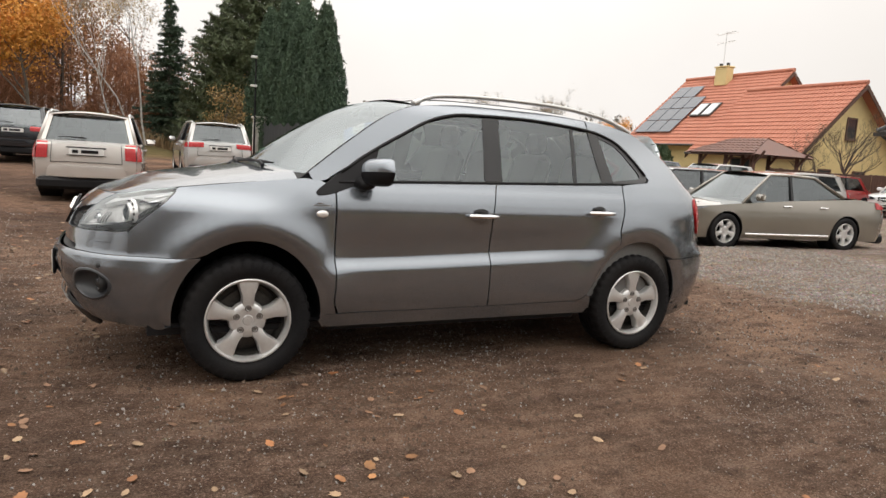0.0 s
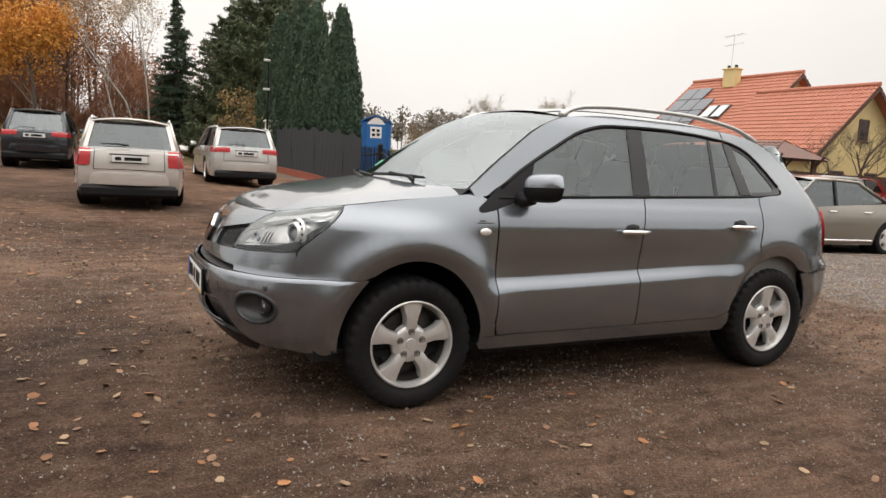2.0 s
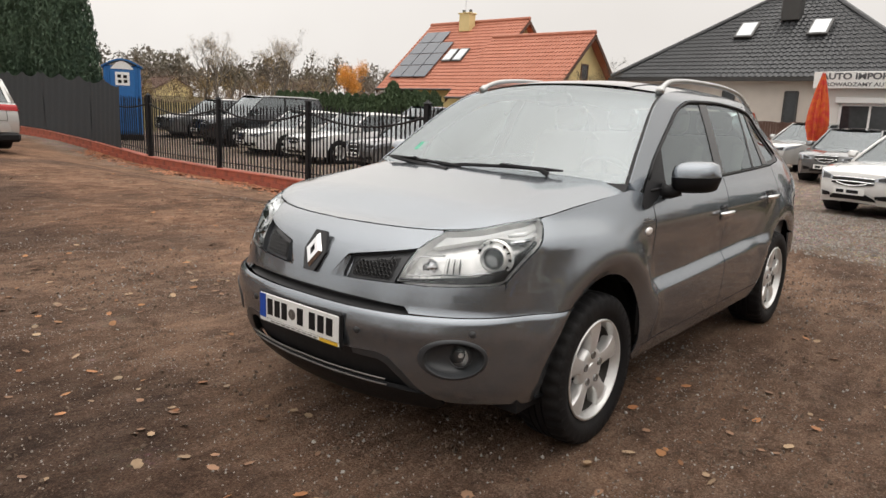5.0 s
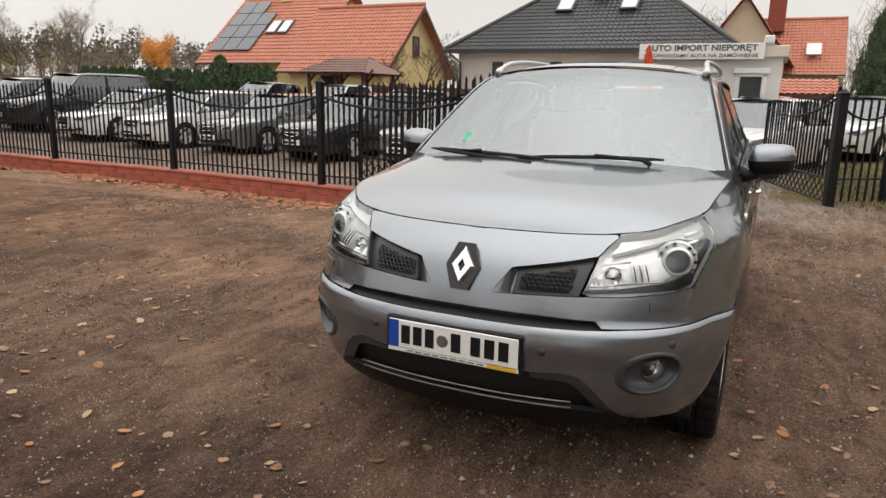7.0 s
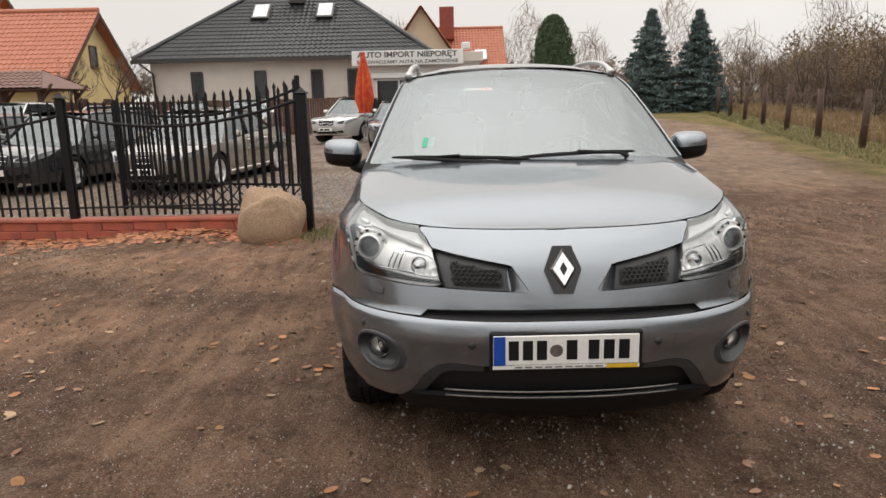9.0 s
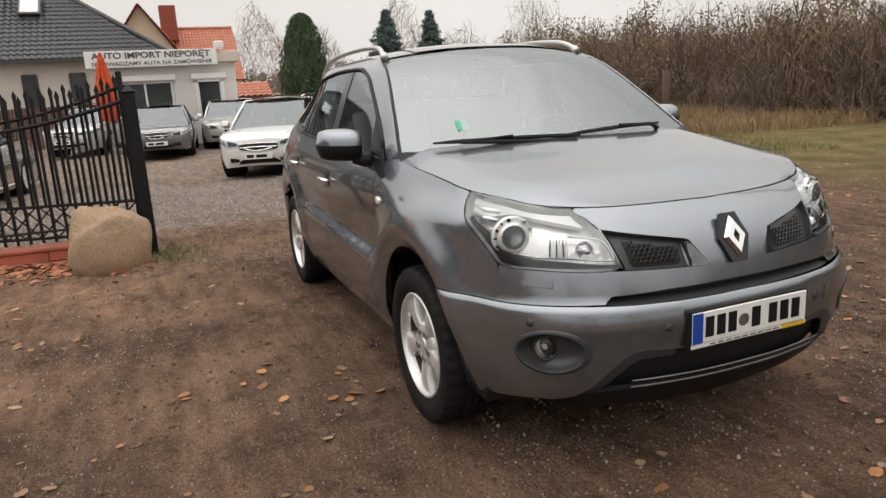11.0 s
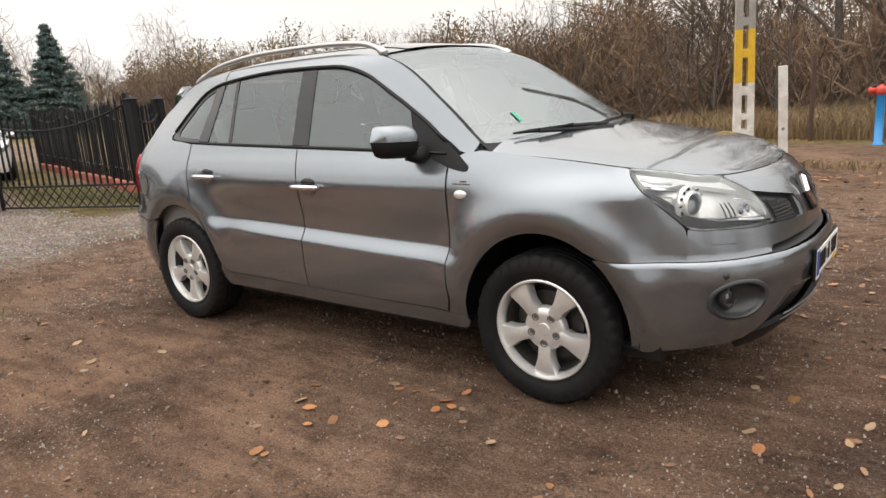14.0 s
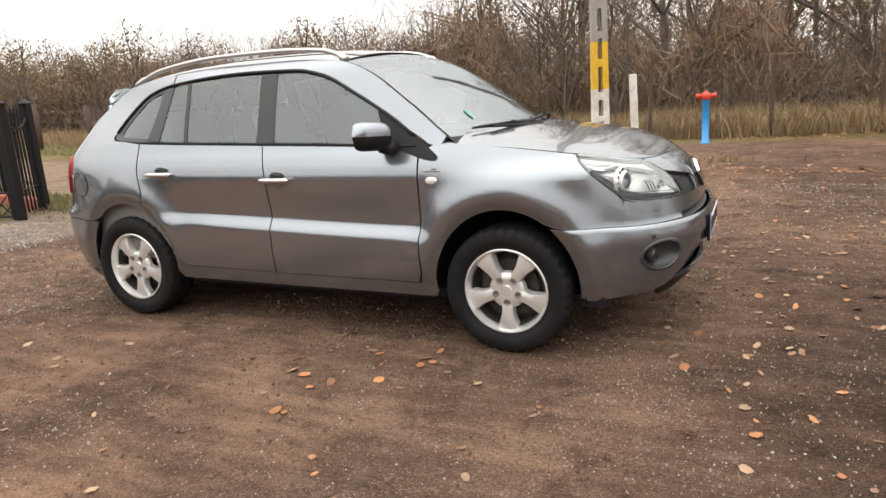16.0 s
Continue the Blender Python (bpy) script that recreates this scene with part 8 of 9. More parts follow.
# closed parasol
PARASOL = material("red_parasol_cloth", (0.50, 0.035, 0.025), 0.8, vary=0.2, scale=6, fine=60, second=(0.58, 0.12, 0.02), spread=0.25)
ps = thing("parasol", pose(-19.3, -2.95, ground_z(-19.3, -2.95)), "closed red garden parasol on a pale foot", "parasol")
g = Geo()
g.tube([(0, 0, 0), (0, 0, 3.0)], 0.03, 8)
part("pole", g, ALLOY, ps)
g = Geo()
rows = []
for i in range(12):
    t = i / 11
    rr = lerp(0.03, 0.26, math.sin(min(1, t * 1.15) * math.pi * 0.5)) * (1 - 0.35 * smooth01(0.75, 1, t))
    rows.append([(rr * (1 + 0.28 * math.cos(8 * a)) * math.cos(a), rr * (1 + 0.28 * math.cos(8 * a)) * math.sin(a), 2.95 - 2.0 * t) for a in np.linspace(0, 2 * math.pi, 49)])
g.grid(rows)
part("canopy", g, PARASOL, ps, smooth=True)
g = Geo()
g.lathe([(0.001, 0.0), (0.3, 0.0), (0.3, 0.1), (0.08, 0.16), (0.06, 0.5), (0.04, 0.5)], Matrix(), 20)
part("foot", g, CONCRETE, ps)

# red-roofed house behind
hc = thing("cream_house", pose(0, 0, 0), "cream house with an orange-red roof, chimney and a cross gable", "house")
gable_house(hc, -56.0, -48.5, -1.0, 4.2, 3.5, 6.9, 0.9, RENDER_CREAM, ROOF_RED)
g = Geo()
g.add([(-47.6, -4.4, 3.9), (-47.6, 1.2, 3.9), (-47.6, -1.6, 8.0), (-47.9, -4.4, 3.9), (-47.9, 1.2, 3.9), (-47.9, -1.6, 8.0)], [(0, 1, 2), (5, 4, 3), (0, 3, 4, 1), (1, 4, 5, 2), (2, 5, 3, 0)])
part("wall", g, RENDER_CREAM, hc)
part("roof", tiled_slope((-47.2, -4.9, 3.5), (-53.0, -4.9, 3.5), (-47.2, -1.6, 8.1), (-53.0, -1.6, 8.1)), ROOF_RED, hc)
part("roof", tiled_slope((-47.2, 1.7, 3.5), (-53.0, 1.7, 3.5), (-47.2, -1.6, 8.1), (-53.0, -1.6, 8.1)), ROOF_RED, hc)
g = Geo()
g.box((-50.0, -1.6, 2.3), (4.6, 5.4, 3.2))
part("wall", g, RENDER_CREAM, hc)
CHIM_RED = material("red_brick_chimney", (0.24, 0.06, 0.04), 0.8, vary=0.2, fine=40)
g = Geo()
g.bevel_box((-51.0, 0.3, 7.2), (0.9, 1.1, 2.4), 0.04)
part("chimney", g, CHIM_RED, hc)
cB = Vector((-48.2, 2.8, 3.5)) + Vector((-4.3, 0, 3.6)).normalized() * 1.6 + Vector((0.15, 0, 0.2))
g = Geo()
g.bevel_box(cB, (1.2, 0.9, 0.1), 0.02, Matrix((Vector((-4.3, 0, 3.6)).normalized(), Vector((0, 1, 0)), Vector((3.6, 0, 4.3)).normalized())).transposed())
part("roof_window", g, SKYLIGHT, hc)
sh = thing("red_shed", pose(0, 0, 0), "low brown shed with an orange tiled roof", "shed")
g = Geo()
g.box((-27.5, 1.8, 0.95), (2.6, 1.9, 1.5))
part("wall", g, BROWN_WOOD, sh)
part("roof", tiled_slope((-26.0, 0.55, 1.65), (-26.0, 3.05, 1.65), (-27.5, 0.55, 2.25), (-27.5, 3.05, 2.25)), ROOF_RED, sh)
part("roof", tiled_slope((-29.0, 0.55, 1.65), (-29.0, 3.05, 1.65), (-27.5, 0.55, 2.25), (-27.5, 3.05, 2.25)), ROOF_RED, sh)
# far small houses among the trees
for x, y, s, c in ((-66.0, -131.0, 1.0, RENDER_YELLOW),):
    fh = thing("far_house", pose(0, 0, 0), "small pale house far off among trees", "house")
    gable_house(fh, x - 4, x + 4, y - 4, y + 4, 3.2 + 1.2, 6.4, 0.5, c, ROOF_BLACK if s == 0.9 else BROWN_WOOD)

# ---- trees, hedges, grass, leaves ----
def leafmat(name, a, b, rough=0.75, amount=0.35):
    mt = material(name, a, rough, vary=0.2, scale=1.5, fine=25, second=b, spread=0.6)
    return random_tint(mt, amount)


BARK = material("grey_brown_bark", (0.13, 0.11, 0.092), 0.95, vary=0.3, scale=5, fine=40, bump=0.6)
BARK_DARK = material("dark_twig_bark", (0.085, 0.066, 0.054), 0.95, vary=0.3, scale=3, fine=30)
BARK_BIRCH = material("birch_bark", (0.50, 0.47, 0.43), 0.8, vary=0.1, scale=6, fine=30, dirt=(0.05, 0.045, 0.04), dirt_amount=0.8)
LEAF_GOLD = leafmat("golden_leaves", (0.62, 0.33, 0.05), (0.55, 0.22, 0.05))
LEAF_RUST = leafmat("rust_brown_leaves", (0.30, 0.13, 0.05), (0.21, 0.105, 0.05))
LEAF_OLIVE = leafmat("olive_brown_leaves", (0.19, 0.145, 0.07), (0.24, 0.16, 0.08))
LEAF_LANE = leafmat("dull_scrub_leaves", (0.16, 0.115, 0.055), (0.22, 0.13, 0.065))
# distance haze is mixed into this leaf colour
LEAF_FAR = leafmat("hazy_far_leaves", (0.12, 0.115, 0.095), (0.18, 0.15, 0.115))
LEAF_PALE = leafmat("pale_birch_leaves", (0.45, 0.30, 0.10), (0.35, 0.24, 0.12))
NEEDLE = leafmat("dark_green_needles", (0.045, 0.078, 0.047), (0.062, 0.10, 0.054))
NEEDLE_BLUE = leafmat("blue_green_needles", (0.10, 0.14, 0.135), (0.068, 0.105, 0.098))
THUJA = leafmat("thuja_green", (0.045, 0.08, 0.034), (0.066, 0.10, 0.04))
DRY_GRASS = leafmat("dry_grass", (0.27, 0.185, 0.095), (0.19, 0.13, 0.065))
GREEN_GRASS = leafmat("green_grass", (0.135, 0.14, 0.05), (0.19, 0.16, 0.075))
FALLEN = leafmat("fallen_leaves", (0.36, 0.125, 0.045), (0.42, 0.22, 0.09), 0.75, 0.6)
PEBBLE = random_tint(material("grey_pebble", (0.36, 0.33, 0.30), 0.85, vary=0.25, scale=30, fine=120), 0.5)


def cards(centres, sizes, rng, tilt=None, aspect=1.6):
    """Many small leaf faces at the given places, as one bag of quads."""
    n = len(centres)
    c = np.asarray(centres, float)
    s = np.asarray(sizes, float).reshape(-1, 1)
    a = rng.normal(size=(n, 3))
    if tilt is not None:
        a = a * (1 - tilt[1]) + np.asarray(tilt[0]) * tilt[1] * 2
    a /= np.linalg.norm(a, axis=1, keepdims=True)
    b = np.cross(a, rng.normal(size=(n, 3)))
    b /= np.linalg.norm(b, axis=1, keepdims=True)
    pts = np.stack([c - a * s * aspect * 0.5, c + b * s * 0.42, c + a * s * aspect * 0.5, c - b * s * 0.42], 1).reshape(-1, 3)
    g = Geo()
    g.v = [tuple(p) for p in pts.tolist()]
    g.f = [(4 * i, 4 * i + 1, 4 * i + 2, 4 * i + 3) for i in range(n)]
    return g


def branching(seed, h, spread=0.5, levels=4, trunk_r=None, lean=0.05, kids=(3, 5), start=0.3, min_r=0.006, up=0.35):
    """A bare tree: tapered trunk, forking limbs and twigs. Returns wood and the twig tips."""
    rng = random.Random(seed)
    wood, tips = Geo(), []

    def limb(p, d, length, r, level):
        n = 5 if level < 2 else 3
        pts, rad = [p], [r]
        q = p.copy()
        for i in range(n):
            d = (d + Vector((rng.gauss(0, 0.16), rng.gauss(0, 0.16), rng.gauss(0.03, 0.10) + (up * 0.14 if level else 0)))).normalized()
            q = q + d * (length / n)
            pts.append(q.copy())
            rad.append(max(min_r, r * (1 - 0.72 * (i + 1) / n)))
        wood.tube(pts, rad, 7 if level == 0 else (5 if level == 1 else 3), caps=False)
        if level >= levels:
            tips.extend(pts[1:])
            return
        k = rng.randint(*kids) + (3 if level == 0 else 0)
        for j in range(k):
            t = rng.uniform(start if level == 0 else 0.25, 1.0)
            i = min(n - 1, int(t * n))
            base = pts[i].lerp(pts[i + 1], t * n - i)
            a = rng.uniform(0, 2 * math.pi)
            side = Vector((math.cos(a), math.sin(a), rng.uniform(-0.1, 0.6))).normalized()
            nd = (d * (1 - spread) + side * spread + Vector((0, 0, up * 0.3))).normalized()
            limb(base, nd, length * rng.uniform(0.42, 0.66) * (1.15 - 0.4 * t), max(min_r, rad[i] * 0.55), level + 1)
        tips.append(pts[-1])
    limb(Vector((0, 0, -0.15)), Vector((rng.gauss(0, lean), rng.gauss(0, lean), 1)).normalized(), h * 0.72, trunk_r or h * 0.017, 0)
    return wood, tips


def tree_variants(name, seeds, h, bark, leaf=None, per_tip=0, size=0.1, spread_leaf=0.25, **k):
    out = []
    for sd in seeds:
        w, tips = branching(sd, h, **k)
        wm = w.mesh(name + "_wood", True)
        wm.materials.append(bark)
        lm = None
        if leaf and per_tip:
            rng = np.random.default_rng(sd)
            t = np.array([tuple(p) for p in tips])
            c = np.repeat(t, per_tip, 0) + rng.normal(size=(len(t) * per_tip, 3)) * spread_leaf
            lm = cards(c, rng.uniform(0.6, 1.3, len(c)) * size, rng).mesh(name + "_leaves")
            lm.materials.append(leaf)
        out.append((wm, lm))
    return out


def plant(name, variants, x, y, yaw, s, label, category="tree", group=""):
    wm, lm = variants
    t = thing(name, pose(x, y, ground_z(x, y), 0, 0, yaw) @ Matrix.Diagonal((s, s, s, 1)), label, category, group)
    part("trunk", wm, None, t)
    if lm:
        part("crown", lm, None, t)
    return t


rnd = random.Random(7)
BARE = tree_variants("bare_tree", range(1, 7), 8.0, BARK_DARK, LEAF_OLIVE, 1, 0.035, 0.2, levels=4, kids=(3, 4), spread=0.55)
SCRUB = tree_variants("scrub", range(11, 15), 3.6, BARK_DARK, LEAF_OLIVE, 1, 0.035, 0.15, levels=3, kids=(3, 5), spread=0.6, start=0.05, trunk_r=0.05)
# woodland beyond the lane and the hydrant
W1 = "bare trees of the roadside wood"
for i in range(58):
    t = i / 58
    x = lerp(-42, 30, t) + rnd.uniform(-1.2, 1.2)
    near = 15.0 if x > -8 else lerp(15.0, 21.0, min(1, (-8 - x) / 25))
    y = near + rnd.uniform(0.0, 4.5) if i % 2 else near + rnd.uniform(5, 13)
    plant("bare_tree", BARE[rnd.randrange(6)], x, y, rnd.uniform(0, 360), rnd.uniform(0.42, 0.64) if x < -6 else rnd.uniform(0.75, 1.15), "leafless dark tree with a few brown leaves in the wood", group=W1)
for i in range(90):
    x = lerp(-45, 26, i / 90) + rnd.uniform(-1, 1)
    near = 13.6 if x > -8 else lerp(13.6, 19.0, min(1, (-8 - x) / 25))
    y = near + abs(rnd.gauss(0, 3.2))
    plant("scrub_bush", SCRUB[rnd.randrange(4)], x, y, rnd.uniform(0, 360), rnd.uniform(0.6, 1.25), "leafless brown thicket bush at the wood's edge", "bush", "thicket of the roadside wood")


def thicket(name, a, b, depth, n, h, label, seed, mat=None, size=0.022):
    """A tangle of thin bare twigs along a line, as one body."""
    rng = np.random.default_rng(seed)
    t, o = rng.random(n), rng.random(n) * depth
    dx, dy = b[0] - a[0], b[1] - a[1]
    ln = math.hypot(dx, dy)
    x, y = a[0] + dx * t + dy / ln * o, a[1] + dy * t - dx / ln * o
    hh = h * (0.75 + 0.5 * np.sin(t * 41) * np.sin(t * 13 + 2))
    z = rng.random(n) ** 1.25 * hh + np.array([ground_z(p, q) for p, q in zip(x, y)])
    g = cards(np.stack([x, y, z], 1), rng.uniform(0.5, 1.2, n) * size, rng, tilt=((0, 0, 1), 0.42), aspect=42)
    return tagged(part(name, g, mat or TWIG), label, "bushes", kind="stuff")


TWIG = random_tint(material("twig_bark", (0.185, 0.135, 0.105), 0.95, vary=0.25, scale=0.6, fine=20), 0.45)
thicket("roadside_thicket", (26, 14.2), (-8, 14.2), 11, 34000, 6.2, "grey-brown tangle of bare twigs in the wood", 21)
thicket("lane_thicket", (-8, 14.4), (-46, 21), 10, 32000, 3.6, "grey-brown tangle of bare twigs along the lane", 22)
UNDER = random_tint(material("brown_undergrowth", (0.20, 0.132, 0.085), 0.95, vary=0.3, scale=0.5, fine=14), 0.5)
thicket("undergrowth", (28, 16.0), (-8, 15.6), 9, 40000, 2.9, "dense dark brown undergrowth of the wood", 27, UNDER, 0.045)
thicket("lane_undergrowth", (-8, 15.8), (-46, 22.5), 8, 46000, 2.6, "dense dark brown undergrowth along the lane", 28, UNDER, 0.045)
thicket("far_lane_thicket", (-6, 28), (-60, 30), 9, 12000, 4.8, "grey-brown bare treetops behind the lane", 29)
thicket("far_thicket", (30, 27), (-6, 28), 9, 9000, 8.2, "grey-brown bare treetops of the far wood", 23)


TWIG_RUST = random_tint(material("rust_twigs", (0.27, 0.13, 0.07), 0.95, vary=0.25, scale=0.6, fine=20), 0.45)
thicket("south_thicket", (26, -44), (-8, -43), -6, 34000, 5.2, "rust-brown undergrowth of the far wood", 24, TWIG_RUST, 0.045)
thicket("west_thicket", (-62, -20), (-50, 34), -10, 16000, 7.5, "brown bare trees far behind the office", 25, TWIG, 0.05)
thicket("meadow_thicket", (-30, -72), (-90, -52), -8, 12000, 4.5, "brown bare scrub across the meadow", 26, TWIG, 0.04)


def woods(name, x0, x1, y0, y1, n, hmin, hmax, leaf, label, seed, depth=0.0, size=0.35, per=60):
    """A far belt of trees as one body: slim trunks and loose crowns."""
    rng = np.random.default_rng(seed)
    wood, cs, ss = Geo(), [], []
    for i in range(n):
        t = rng.random()
        x, y = lerp(x0, x1, t) + rng.normal() * depth, lerp(y0, y1, t) + rng.normal() * depth
        h = rng.uniform(hmin, hmax)
        z = ground_z(x, y) - 0.3
        wood.tube([(x, y, z), (x + rng.normal() * 0.2, y, z + h * 0.6), (x + rng.normal() * 0.4, y, z + h * 0.95)], [h * 0.011, h * 0.007, 0.02], 5, caps=False)
        for _ in range(5):
            a, zz = rng.uniform(0, 6.28), rng.uniform(0.3, 0.8) * h
            wood.tube([(x, y, z + zz), (x + math.cos(a) * h * 0.16, y + math.sin(a) * h * 0.16, z + zz + h * 0.16)], [h * 0.006, 0.01], 3, caps=False)
        u = rng.normal(size=(per, 3))
        u /= np.linalg.norm(u, axis=1, keepdims=True)
        rad = rng.random((per, 1)) ** 0.45
        c = u * rad * np.array([h * 0.22, h * 0.22, h * 0.36]) + np.array([x, y, z + h * 0.62])
        cs.append(c)
        ss.append(rng.uniform(0.5, 1.4, per) * size)
    part_w = part(name + "_trunks", wood, BARK_DARK)
    tagged(part_w, "dark trunks of " + label, "trees", kind="stuff")
    tagged(part(name, cards(np.concatenate(cs), np.concatenate(ss), rng), leaf), label, "trees", kind="stuff")


woods("far_wood", -70, 50, 30, 38, 150, 4.4, 7.0, LEAF_OLIVE, "brown autumn wood behind the lane", 3, 5.0, 0.13, 330)
woods("lane_wood", -9, -48, 18.5, 26, 60, 2.8, 4.8, LEAF_LANE, "olive and brown leafy scrub along the lane", 33, 1.6, 0.075, 650)
woods("roadside_wood", 30, -8, 22, 23, 40, 6.0, 9.0, LEAF_LANE, "thinly leaved olive-brown trees of the wood", 34, 2.0, 0.085, 420)
# added out of view on the +x side; only reflections and skylight meet it
woods("side_wood", 28, 34, 38, -20, 70, 6, 10, LEAF_OLIVE, "unseen brown autumn wood, added out of view on the +x side", 4, 3.0, 0.14, 300)
woods("south_wood", 30, 7, -58, -62, 60, 9.0, 15.0, LEAF_RUST, "rust-brown autumn wood beyond the grass", 5, 4.0, 0.16, 1300)
woods("south_wood_near", 24, 4.5, -46, -50, 26, 10.0, 15.0, LEAF_RUST, "rust-brown autumn trees beyond the grass", 15, 2.5, 0.11, 2600)
woods("south_wood_gap", 5, -9, -52, -53, 20, 6.0, 9.5, LEAF_RUST, "rust-brown autumn trees behind the pines", 16, 2.0, 0.11, 800)
woods("horizon_wood", -30, -190, -170, -95, 240, 7, 11, LEAF_FAR, "distant dark tree line", 6, 12.0, 0.55, 150)
woods("horizon_wood_west", -190, -150, -95, 60, 160, 6, 9, LEAF_FAR, "distant brown tree line to the west", 8, 10.0, 0.55, 120)
woods("middle_scrub", -14, -60, -60, -78, 60, 2.0, 4.6, LEAF_OLIVE, "brown scrub and bare trees in the meadow", 9, 5.0, 0.14, 130)
BIG_BARE = tree_variants("grey_tree", (31, 32, 33), 10.0, BARK, LEAF_PALE, 1, 0.05, 0.3, levels=4, kids=(3, 5), spread=0.5)
for i in range(11):
    plant("grey_tree", BIG_BARE[i % 3], -32 - 1.15 * i + rnd.uniform(-0.6, 0.6), -59 + rnd.uniform(-3, 3), rnd.uniform(0, 360), rnd.uniform(0.6, 0.78), "grey leafless field tree far across the meadow", group="field trees")
GOLD = tree_variants("golden_tree", (41, 42), 9.0, BARK, LEAF_GOLD, 22, 0.13, 0.5, levels=3, kids=(4, 5), spread=0.5, start=0.15)
for x, y, s in ((5.6, -38.6, 0.8), (8.3, -42.0, 1.1), (13.0, -41, 1.0)):
    plant("golden_tree", GOLD[int(x) % 2], x, y, rnd.uniform(0, 360), s, "golden-leaved autumn tree at the edge of the wood", group="golden trees")
plant("golden_tree", GOLD[0], -43.8, -52.0, 0, 0.55, "small golden autumn tree in the meadow", group="golden trees")
BIRCH = tree_variants("birch", (51, 52, 53), 12.0, BARK_BIRCH, LEAF_PALE, 4, 0.07, 0.35, levels=4, kids=(3, 4), spread=0.26, start=0.42, trunk_r=0.075, lean=0.012, up=0.5)
for i, (x, y, s) in enumerate(((0.85, -36.5, 0.8), (0.0, -38.0, 0.85), (1.6, -41.0, 0.8))):
    plant("birch", BIRCH[i], x, y, 70 * i, s, "slender white-barked birch with few pale leaves", group="birches")
BUSHY = tree_variants("yellowing_bush", (61,), 4.6, BARK, LEAF_PALE, 3, 0.09, 0.3, levels=3, kids=(4, 6), spread=0.6, start=0.1)
for x, y, s in ((-2.9, -31.5, 0.85), (-4.4, -33.5, 0.8)):
    plant("yellowing_bush", BUSHY[0], x, y, x * 50, s, "bush with thin yellowing leaves beside the net fence", "bush")
# small garden trees before the yellow house
for x, y, s in ((-26.5, -14.8, 0.55), (-24.8, -13.2, 0.5), (-25.8, -16.6, 0.45), (-27, -16, 0.4)):
    plant("garden_tree", BARE[int(abs(x * 3)) % 6], x, y, x * 33, s, "small leafless garden tree beside the yellow house")


def spruce(name, h, r, mat, seed, layers=26, power=0.85, lift=0.0):
    """A conifer of tiered, needle-clad boughs; lift turns the tips up as a pine's."""
    rng = np.random.default_rng(seed)
    wood = Geo()
    wood.tube([(0, 0, -0.2), (0, 0, h * 0.97)], [h * 0.022, 0.02], 7)
    cs, ss = [], []
    for i in range(layers):
        t = i / layers
        rr = r * (1 - t) ** power * rng.uniform(0.80, 1.12) + 0.05
        nb = int(7 + 8 * (1 - t))
        for k in range(nb):
            z = h * (0.05 + 0.93 * t) + rng.normal() * 0.06
            a = rng.uniform(0, 6.283)
            ln = rr * rng.uniform(0.6, 1.15)
            tip = np.array([math.cos(a) * ln, math.sin(a) * ln, (lift - 0.24) * ln + 0.14 * ln * rng.random()])
            side = np.array([-math.sin(a), math.cos(a), 0.0])
            wood.tube([(0, 0, z), tuple(np.array([0, 0, z]) + tip)], [0.02, 0.005], 3, caps=False)
            m = int(26 + 78 * ln / r)
            u = rng.random((m, 1)) ** 0.6
            droop = np.array([[0.0, 0.0, 0.10 * ln]]) * (u - 0.6) ** 2 * 3
            c = np.array([0, 0, z]) + tip * u + droop + side * rng.normal(size=(m, 1)) * (0.05 + 0.17 * ln * (1.1 - u)) + rng.normal(size=(m, 3)) * np.array([0.04, 0.04, 0.035])
            cs.append(c)
            ss.append(rng.uniform(0.6, 1.3, m) * (0.032 + 0.016 * r))
    lm = cards(np.concatenate(cs), np.concatenate(ss), rng, aspect=4.2).mesh(name)
    lm.materials.append(mat)
    wm = wood.mesh(name + "_wood")
    wm.materials.append(BARK)
    return wm, lm


